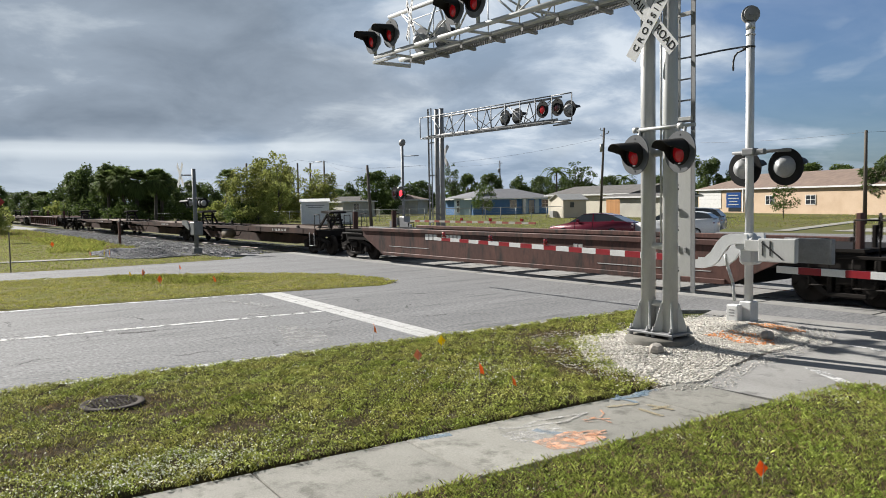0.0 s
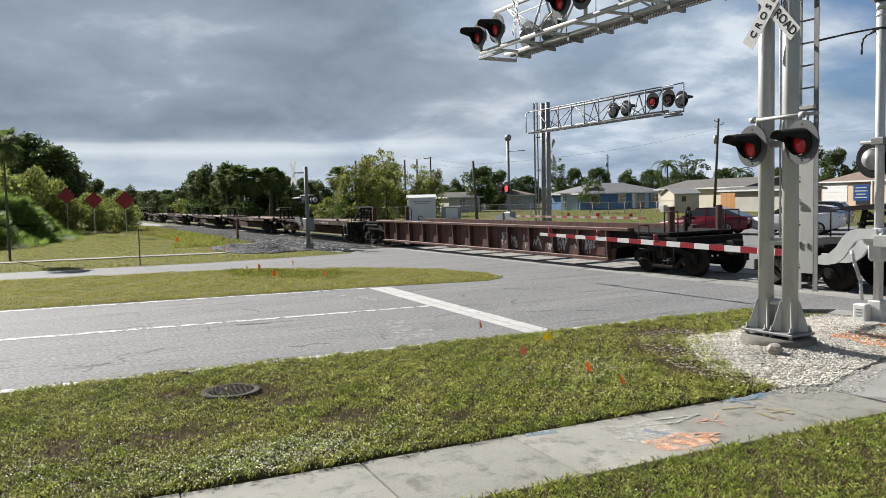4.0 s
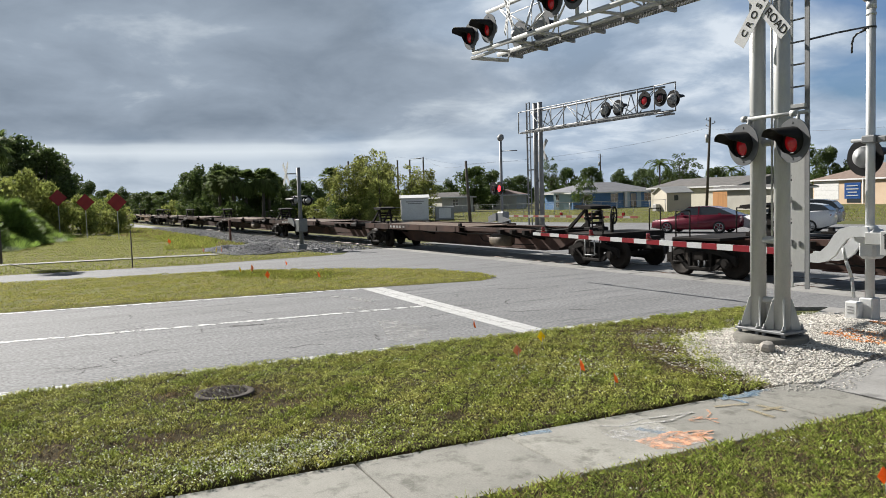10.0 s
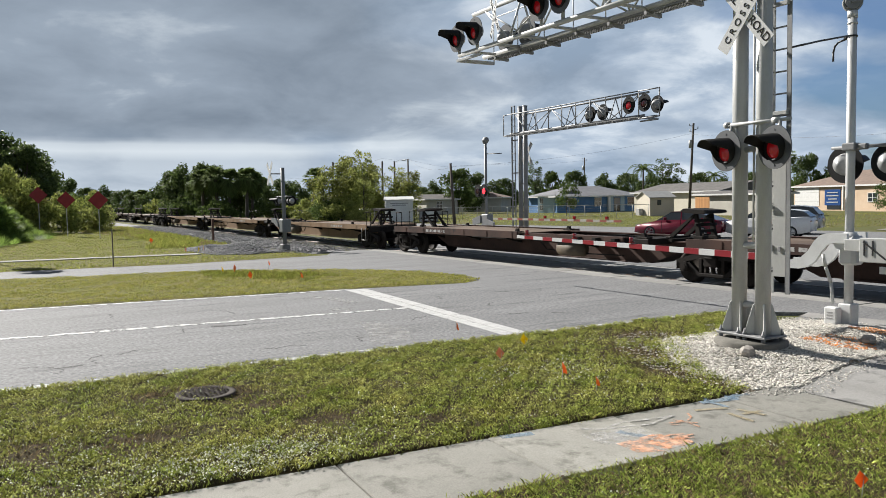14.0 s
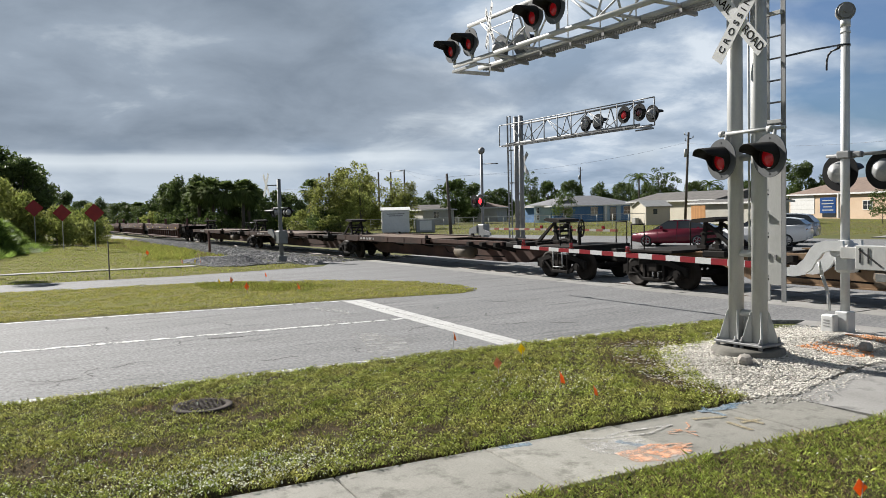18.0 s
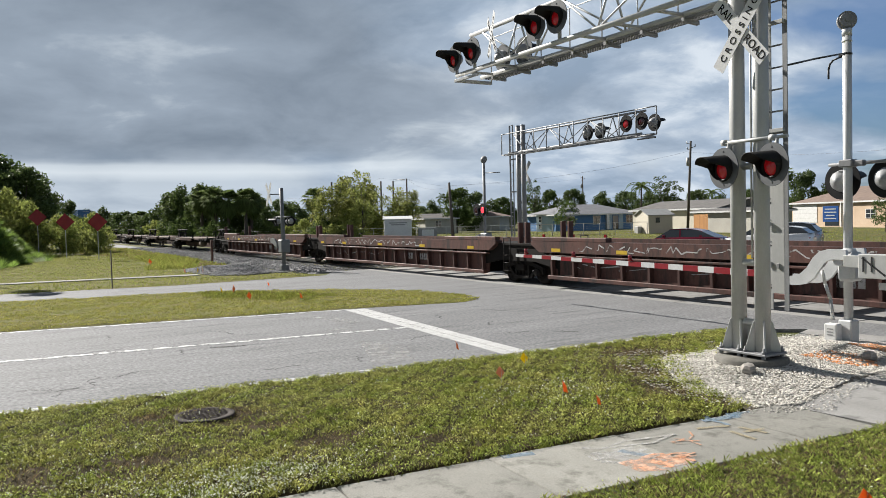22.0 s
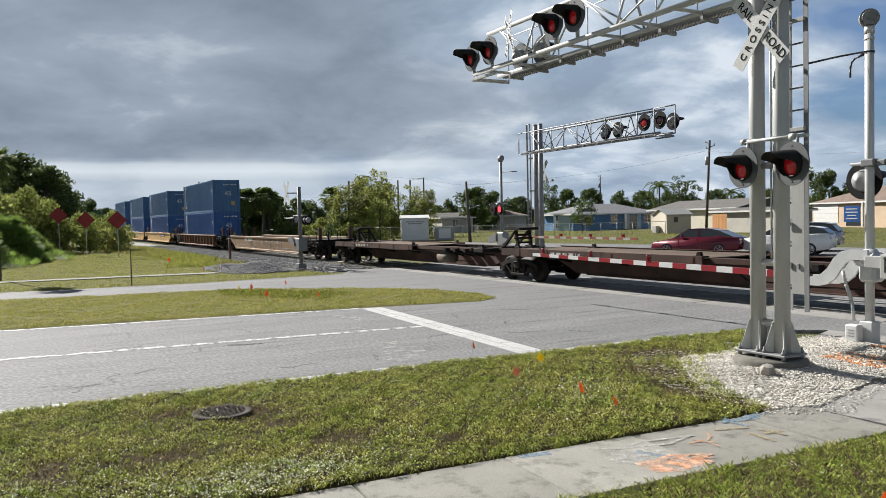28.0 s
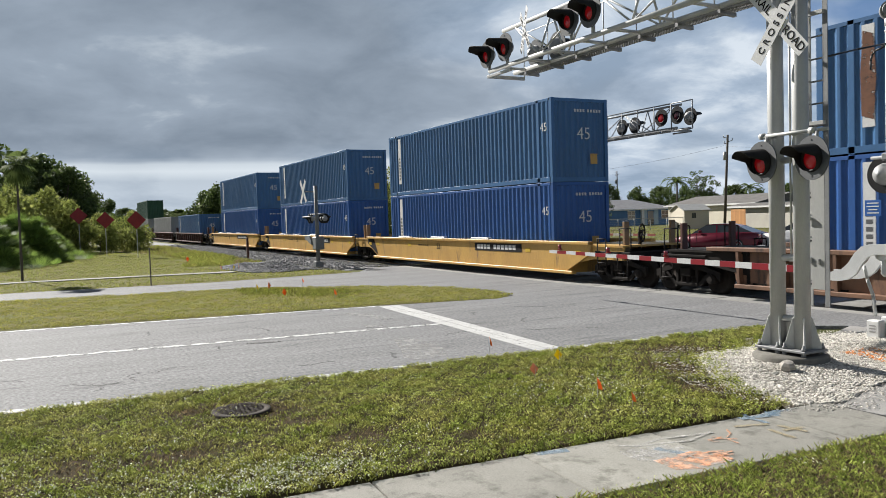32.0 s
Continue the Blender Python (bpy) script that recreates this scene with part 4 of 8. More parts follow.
# far gate mast with its lit lamp
fgate = thing("crossing_gate", "far crossing gate mast with one red light lit", "crossing gate", "crossing gates", pose(-32.4, 21.3, 0))
part("mast", Build().cyl((0, 0, 0.0), (0, 0, 5.1), 0.07, 0.07, 16), M_MIDGALV, fgate)
part("bell", Build().lathe([(0.0, 0.10), (0.10, 0.09), (0.165, 0.04), (0.19, -0.03), (0.0, -0.09)], pose(0, 0, 5.22, 78, 0, 25), 20), M_BELL, fgate)
part("light_arm", Build().cyl((-0.55, 0, 2.98), (0.35, 0, 2.98), 0.03, n=8), M_GALV, fgate)
lamp(fgate, pose(-0.5, -0.14, 2.72), M_DARKLENS, M_BLACK, hooded=False)
lamp(fgate, pose(0.05, -0.14, 2.72), M_REDLIT, M_BLACK, hooded=False)
part("wire_arm", Build().tube([(0, 0, 4.55), (1.35, 0.05, 4.5)], 0.02), M_DARKMETAL, fgate)
part("mechanism", Build().box(-0.25, -0.16, 0.9, 0.3, 0.22, 1.55, 0.04).prism([(0.3, 1.3), (0.9, 1.15), (0.9, 1.0), (0.3, 1.05)], -0.2, -0.1, "y").prism([(-0.3, 1.5), (-1.0, 1.3), (-1.0, 1.0), (-0.3, 1.1)], -0.2, -0.1, "y"), M_MIDGALV, fgate)
x, i = 0.9, 0
while x < 9.6:
    part("arm_segment", Build().box(x, -0.2, 1.30, x + seg, -0.16, 1.39), M_DULLRED if i % 2 else M_DULLWHITE, fgate)
    x, i = x + seg, i + 1
for x in (5.0, 7.0, 9.0):
    part("arm_light", Build().box(x - 0.07, -0.22, 1.40, x + 0.07, -0.14, 1.52, 0.01), M_REDLENS, fgate)

M_OLDGALV = mat("weathered_galvanized", (0.24, 0.25, 0.25), (0.19, 0.20, 0.20), 0.6, 0.1, scale=3, fine=40, bump=0.1)
# gate mast beside the far roadway on this side of the tracks
lgate = thing("crossing_gate", "weathered grey crossing signal mast with crossbuck beside far roadway", "crossing gate", "crossing gates", pose(-37.2, 12.45, 0))
part("mast", Build().cyl((0, 0, 0.0), (-0.05, 0, 4.05), 0.10, 0.095, 16).box(-0.2, -0.2, -0.03, 0.2, 0.2, 0.25, 0.02), M_OLDGALV, lgate)
crossbuck(lgate, pose(-0.1, -0.62, 3.75), False)
part("sign_bracket", Build().cyl((-0.1, 0, 3.75), (-0.1, -0.6, 3.75), 0.03, n=8), M_OLDGALV, lgate)
part("light_arm", Build().cyl((-1.0, 0, 2.62), (1.1, 0, 2.62), 0.035, n=8), M_OLDGALV, lgate)
for x, s in ((-0.75, 0), (-0.35, 0), (0.45, 180), (0.85, 180)):
    lamp(lgate, pose(x, -0.14 if s == 0 else 0.14, 2.40, 0, 0, s + (35 if s else -35)) @ Matrix.Scale(0.75, 4), M_REDLENS, M_BLACK)
part("mechanism", Build().box(-0.28, -0.2, 0.85, 0.3, 0.25, 1.5, 0.04), M_OLDGALV, lgate)
part("arm_bracket", Build().prism([(-1.3, 1.55), (-0.6, 1.55), (-0.3, 1.3), (-0.3, 1.1), (-0.7, 1.2), (-0.95, 1.3), (-1.3, 1.35)], -0.25, -0.18, "y"), M_OLDGALV, lgate)


# ---- beyond the tracks: street, cars, houses, poles ----
def spot(az, r, z=0.0, turn=0.0):
    """A place r metres from the origin, az degrees from -x towards +y."""
    a = radians(az)
    return pose(-r * math.cos(a), r * math.sin(a), z, 0, 0, turn)


M_WALLBLUE = mat("blue_house_wall", (0.10, 0.22, 0.42), (0.085, 0.19, 0.37), 0.8, scale=0.6, fine=12, bump=0.1)
M_WALLPALE = mat("pale_blue_wall", (0.42, 0.55, 0.64), (0.37, 0.50, 0.58), 0.8, scale=0.6, fine=12, bump=0.1)
M_WALLBEIGE = mat("beige_wall", (0.68, 0.63, 0.52), (0.60, 0.55, 0.45), 0.85, scale=0.5, fine=12, bump=0.1)
M_WALLGREY = mat("grey_wall", (0.55, 0.53, 0.47), (0.47, 0.45, 0.40), 0.85, scale=0.5, fine=12, bump=0.1)
M_WALLTAN = mat("tan_stucco", (0.66, 0.50, 0.36), (0.58, 0.43, 0.30), 0.85, scale=0.5, fine=12, bump=0.1)
M_ROOFGREY = mat("grey_shingle", (0.24, 0.245, 0.26), (0.19, 0.195, 0.21), 0.9, scale=1.2, fine=9, bump=0.4)
M_ROOFBROWN = mat("brown_shingle", (0.25, 0.18, 0.14), (0.19, 0.14, 0.115), 0.9, scale=1.2, fine=9, bump=0.4)
M_ROOFDARK = mat("weathered_roof", (0.16, 0.15, 0.14), (0.11, 0.105, 0.10), 0.9, scale=1.2, fine=9, bump=0.4)
M_GLASS = glassy("window_glass", (0.03, 0.035, 0.04))
M_FENCE = mat("cedar_fence", (0.62, 0.31, 0.11), (0.50, 0.24, 0.09), 0.8, scale=1.5, fine=12, bump=0.3, rand=0.15, streaky=(1, 1, 0.2))
M_WOODPOLE = mat("utility_pole_wood", (0.13, 0.11, 0.09), (0.09, 0.075, 0.06), 0.9, scale=1.5, fine=20, bump=0.3, streaky=(1, 1, 0.15))
M_RUBBER = mat("tyre_rubber", (0.02, 0.02, 0.02), (0.03, 0.03, 0.03), 0.8, scale=5)
M_CHROME = mat("alloy", (0.45, 0.45, 0.46), (0.35, 0.35, 0.36), 0.3, 0.8, scale=5, bump=0.0)
M_REDSIGN = mat("red_diamond_face", (0.33, 0.018, 0.022), (0.27, 0.015, 0.02), 0.5, scale=3, bump=0.02)
M_CABINET = mat("cabinet_white", (0.93, 0.93, 0.91), (0.85, 0.85, 0.83), 0.5, 0.0, scale=2, fine=12, bump=0.05)
M_CABGREY = mat("cabinet_grey", (0.42, 0.42, 0.41), (0.36, 0.36, 0.35), 0.5, 0.1, scale=2, fine=12, bump=0.05)


def house(label, m, w, d, wall, roof, eave=2.6, rise=1.3, openings=(), over=0.6, hip=True, wall2=None, flat_roof=False):
    """A low house: its front along local x (0 to w) at y = 0, its back at y = d. openings: (kind, x0, x1, z0, z1)."""
    h = thing("house", label, "house", "houses", m)
    part("wall", Build().box(0, 0.0, -0.1, w, 0.2, eave), wall, h)
    part("wall", Build().box(0, d - 0.2, -0.1, w, d, eave), wall, h)
    part("wall", Build().box(0, 0.2, -0.1, 0.2, d - 0.2, eave), wall2 or wall, h)
    part("wall", Build().box(w - 0.2, 0.2, -0.1, w, d - 0.2, eave), wall2 or wall, h)
    o = over
    rb = Build()
    if flat_roof:
        rb.box(-o, -o, eave, w + o, d + o, eave + 0.05).add([(-o, -o, eave + 0.05), (w + o, -o, eave + 0.05), (w + o, d / 2, eave + rise), (-o, d / 2, eave + rise), (-o, d + o, eave + 0.05), (w + o, d + o, eave + 0.05)],
                                                            [(0, 1, 2, 3), (3, 2, 5, 4), (0, 3, 4), (1, 5, 2)])
    else:
        k = d / 2 if hip else -o
        rb.add([(-o, -o, eave), (w + o, -o, eave), (w + o, d + o, eave), (-o, d + o, eave), (k, d / 2, eave + rise), (w - k, d / 2, eave + rise)],
               [(0, 1, 5, 4), (1, 2, 5), (2, 3, 4, 5), (3, 0, 4), (0, 3, 2, 1)])
    rf = part("roof", rb, roof, h)
    part("fascia", Build().box(-o, -o - 0.03, eave - 0.16, w + o, -o, eave + 0.03).box(-o - 0.03, -o, eave - 0.16, -o, d + o, eave + 0.03).box(w + o, -o, eave - 0.16, w + o + 0.03, d + o, eave + 0.03), M_WHITE, h)
    for kind, x0, x1, z0, z1 in openings:
        if kind == "window":
            wn = part("window", Build().box(x0, -0.05, z0, x1, -0.01, z1), M_GLASS, h)
            part("frame", Build().box(x0 - 0.07, -0.08, z0 - 0.07, x1 + 0.07, -0.052, z0).box(x0 - 0.07, -0.08, z1, x1 + 0.07, -0.052, z1 + 0.07).box(x0 - 0.07, -0.08, z0, x0, -0.052, z1).box(x1, -0.08, z0, x1 + 0.07, -0.052, z1)
                 .box((x0 + x1) / 2 - 0.025, -0.08, z0, (x0 + x1) / 2 + 0.025, -0.052, z1).box(x0, -0.08, (z0 + z1) / 2 - 0.025, x1, -0.055, (z0 + z1) / 2 + 0.025), M_WHITE, wn)
        elif kind == "garage":
            gd = part("garage_door", Build().box(x0, -0.05, z0, x1, -0.012, z1), M_WHITE, h, "white sectional garage door")
            for i in range(1, 4):
                part("groove", Build().box(x0, -0.054, z0 + (z1 - z0) * i / 4 - 0.012, x1, -0.0505, z0 + (z1 - z0) * i / 4 + 0.012), M_CABGREY, gd)
        elif kind == "door":
            part("door", Build().box(x0, -0.05, z0, x1, -0.012, z1), M_GLASS, h)
        elif kind == "column":
            part("column", Build().box(x0, -0.45, z0, x1, -0.2, z1), M_WHITE, h)
        elif kind == "pale":
            part("wall_panel", Build().box(x0, -0.03, z0, x1, -0.012, z1), M_WALLPALE, h)
    return h


def facing(az0, r0, az1, r1):
    """Pose with local x running from one place to another, y away from the viewer, and the length."""
    a, b = spot(az0, r0).translation, spot(az1, r1).translation
    v = b - a
    return pose(a.x, a.y, 0, 0, 0, math.degrees(math.atan2(v.y, v.x))), v.length


hm, w = facing(38.5, 118, 44.3, 126)
house("blue stucco house with grey hip roof and white columns", hm, w, 9, M_WALLBLUE, M_ROOFGREY, 2.45, 1.55,
      [("column", w * 0.60, w * 0.63, 0, 2.45), ("pale", w * 0.60, w * 0.68, 0, 2.4), ("door", w * 0.69, w * 0.76, 0, 2.1), ("pale", w * 0.77, w * 0.82, 0, 2.4), ("window", w * 0.86, w * 0.94, 0.9, 2.1), ("window", w * 0.12, w * 0.22, 0.9, 2.1), ("window", w * 0.45, w * 0.53, 0.9, 2.1)])
hm, w = facing(37.1, 121, 38.4, 118.5)
house("pale blue end wing of a house with windows", hm, w, 8, M_WALLPALE, M_ROOFGREY, 2.6, 0.9, [("window", 0.6, 1.1, 1.4, 2.2), ("window", 0.6, 1.1, 0.4, 1.1)], 0.3)
hm, w = facing(44.0, 114, 49.8, 99)
house("beige ranch house with low dark roof", hm, w, 10, M_WALLBEIGE, M_ROOFDARK, 2.75, 1.2, [("window", 3, 4.6, 1.0, 2.1), ("window", 7, 8.6, 1.0, 2.1)], 0.45, False)
hm, w = facing(48.2, 97, 53.0, 87)
house("grey garden building with flat brown roof", hm, w, 3, M_WALLGREY, M_ROOFDARK, 2.35, 0.35, [], 0.4, False, flat_roof=True)
# the wide dark door sheet stands for the shade inside an open carport
hm, w = facing(54.5, 118, 66.5, 92)
house("tan stucco ranch house with brown roof and white garage", hm, w, 11, M_WALLTAN, M_ROOFBROWN, 3.15, 2.0,
      [("garage", 0.3, 5.4, 0.5, 2.9), ("window", 14.5, 16.0, 1.1, 2.1), ("window", 21.5, 23.0, 1.1, 2.1), ("door", 7.0, 9.6, 0.1, 2.6), ("column", 10.4, 10.6, 0, 3.1)], 0.35)
hm, w = facing(28.9, 124, 31.2, 126)
house("small grey house with one window behind the signal cabinet", hm, w, 7, M_WALLGREY, M_ROOFDARK, 2.4, 0.8, [("window", 1.8, 2.7, 1.0, 2.0)], 0.4, False)
hm, w = facing(31.3, 140, 34.4, 138)
house("low brown-roofed house behind trees", hm, w, 8, M_WALLGREY, M_ROOFBROWN, 2.5, 1.3, [("window", 2, 3.4, 1.0, 2.0)], 0.5)
hm, w = facing(20.5, 150, 24.0, 150)
house("low grey house behind shrubs", hm, w, 8, M_WALLGREY, M_ROOFDARK, 2.5, 1.3, [("window", 3, 4.4, 1.0, 2.0)], 0.5)

# garden shed
shed = thing("garden_shed", "beige garden shed with pale gable roof", "shed", "", spot(44.2, 96) @ pose(0, 0, 0, 0, 0, -20))
part("wall", Build().box(0, 0, -0.05, 3.5, 3.0, 2.1), M_WALLBEIGE, shed)
part("gable", Build().prism([(-0.02, 2.1), (3.52, 2.1), (1.75, 2.72)], 0.005, 2.995, "y"), M_WALLBEIGE, shed)
part("roof", Build().prism([(-0.25, 2.03), (1.75, 2.74), (1.75, 2.82), (-0.25, 2.11)], -0.2, 3.2, "y").prism([(3.75, 2.03), (1.75, 2.74), (1.75, 2.82), (3.75, 2.11)], -0.2, 3.2, "y"), M_CABGREY, shed)
part("window", Build().box(3.5, 0.9, 1.2, 3.53, 1.4, 1.8), M_GLASS, shed)
part("air_unit", Build().box(0.9, -0.6, 0.0, 1.9, -0.1, 0.8, 0.03), M_CABGREY, shed, "grey air conditioning unit")
# wooden fence panel: board by board
fence = thing("wooden_fence", "orange-brown upright wooden board fence", "fence", "", spot(48.2, 92) @ pose(0, 0, 0, 0, 0, -12))
board = Build().box(-0.068, -0.01, 0.03, 0.068, 0.01, 2.05, 0.004).made("board", M_FENCE)
for i in range(18):
    part("board", board, M_FENCE, fence, m=pose(0.14 * i, 0, 0.01 * math.sin(i * 2.1)))

# chain-link fence along the field: posts and top rail
cf = thing("chain_link_fence", "grey chain-link fence with metal posts", "fence")
pa, pb = spot(16, 100).translation, spot(45, 92).translation
for i in range(28):
    p = pa.lerp(pb, i / 27)
    part("post", Build().cyl((p.x, p.y, -0.05), (p.x, p.y, 1.35), 0.035, n=6), M_GALV, cf)
part("top_rail", Build().cyl((pa.x, pa.y, 1.33), (pb.x, pb.y, 1.33), 0.03, n=6), M_GALV, cf)
for i in range(6):
    z = 0.15 + 0.2 * i
    part("wire", Build().cyl((pa.x, pa.y, z), (pb.x, pb.y, z), 0.006, n=4, caps=False), M_GALV, cf)

# signal cabinet
cab = thing("signal_cabinet", "white metal railway signal cabinet with gable roof", "signal cabinet", "", pose(-77.6, 37.6, 0, 0, 0, -25))
part("body", Build().box(0, 0, 0.05, 3.3, 2.9, 2.42, 0.02), M_CABINET, cab)
part("base", Build().box(0.1, 0.1, -0.08, 3.2, 2.8, 0.05), M_CABGREY, cab)
part("roof", Build().prism([(-0.15, 2.42), (1.65, 2.74), (3.45, 2.42), (3.45, 2.36), (-0.15, 2.36)], -0.15, 3.05, "y"), M_WHITE, cab)
dr = part("door", Build().box(0.75, -0.05, 0.15, 2.0, -0.005, 2.2, 0.01), M_CABINET, cab)
part("vent", Build().box(1.0, -0.07, 1.6, 1.7, -0.052, 2.0), M_CABGREY, dr)
part("handle", Build().box(1.82, -0.09, 1.0, 1.9, -0.052, 1.2), M_DARKMETAL, dr)
for i, wd in enumerate((1.9, 1.5)):
    part("text_bar", Build().box(3.302, 1.45 - wd / 2, 1.95 - 0.2 * i, 3.312, 1.45 + wd / 2, 2.06 - 0.2 * i), M_CABGREY, cab, "grey bar of unreadable writing")
bat = thing("battery_box", "light grey steel battery cabinet", "cabinet", "", pose(-74.9, 40.4, 0, 0, 0, -25))
part("body", Build().box(0, 0, -0.05, 1.5, 2.0, 1.35, 0.02), M_CABGREY, bat)
part("door", Build().box(1.5, 0.35, 0.15, 1.52, 1.65, 1.2), M_CABINET, bat)

# utility poles and lines
def upole(az, r, hgt, label, lean=0.0, arms=1, lamp_=False):
    p = thing("utility_pole", label, "utility pole", "utility poles", spot(az, r, -0.05, 20))
    part("pole", Build().cyl((0, 0, 0), (lean, 0, hgt), 0.16, 0.11, 12), M_WOODPOLE, p)
    if arms:
        for s, dz_ in ((-0.45, 0.35), (0.5, 0.75), (-0.4, 1.0)):
            part("bracket_arm", Build().cyl((lean, 0, hgt - dz_), (lean + s, 0, hgt - dz_ + 0.12), 0.035, n=6), M_WOODPOLE, p)
            part("insulator", Build().cyl((lean + s, 0, hgt - dz_ + 0.10), (lean + s, 0, hgt - dz_ + 0.34), 0.05, n=8), M_CABGREY, p)
        part("transformer", Build().cyl((lean - 0.33, 0, hgt - 2.7), (lean - 0.33, 0, hgt - 1.8), 0.2, n=14), M_CABGREY, p)
    if lamp_:
        part("lamp_arm", Build().tube([(0, 0, hgt - 0.2), (0.9, 0, hgt + 0.1), (1.6, 0, hgt + 0.1)], 0.03), M_GALV, p)
        part("lamp_head", Build().box(1.5, -0.15, hgt, 2.2, 0.15, hgt + 0.14, 0.03), M_CABGREY, p)
    return p


upole(47.75, 90, 10.2, "tall wooden utility pole with transformer and cross arm", 0.5)
upole(30.95, 72.6, 5.75, "short leaning wooden utility pole", -0.35, 0)
upole(64.85, 67.4, 7.1, "dark wooden utility pole beside a lawn", 0, 0)
upole(25.7, 112, 8.0, "wooden utility pole among trees", 0, 0)
upole(27.6, 118, 8.6, "wooden utility pole among trees", 0, 0)
upole(22.1, 92, 7.0, "wooden utility pole among trees", 0, 0)
upole(26.6, 110, 7.9, "street lamp pole among trees", 0, 0, True)
upole(40.5, 175, 11, "distant wooden utility pole", 0, 1)
upole(60.0, 150, 9.5, "distant street lamp on a pole", 0, 0, True)


def wire(points, label):
    w_ = Build()
    for (a, b) in zip(points, points[1:]):
        a, b = Vector(a), Vector(b)
        prev = a
        for i in range(1, 13):
            f = i / 12
            q = a.lerp(b, f) - Vector((0, 0, 1.2 * 4 * f * (1 - f) * (b - a).length / 60))
            w_.cyl(prev, q, 0.010, n=4, caps=False)
            prev = q
    tagged(part("power_line", w_, M_DARKMETAL, None), label, "cable")


def high(az, r, z):
    v = spot(az, r).translation
    return (v.x, v.y, z)


wire([high(27.6, 118, 8.7), high(30.95, 72.6, 5.4), high(47.75, 90, 9.0), high(64.85, 67.4, 6.9), high(80, 70, 8)], "thin dark power line sagging between poles")
wire([high(18.0, 110, 6.0), high(22.1, 92, 5.5), high(26.6, 110, 5.8), high(30.95, 72.6, 4.3)], "thin dark cable sagging between poles")
wire([high(22.1, 92, 6.8), high(25.7, 112, 8.4), high(27.6, 118, 8.5), high(33, 160, 9.5), high(40.5, 175, 10.4)], "thin dark power line between distant poles")


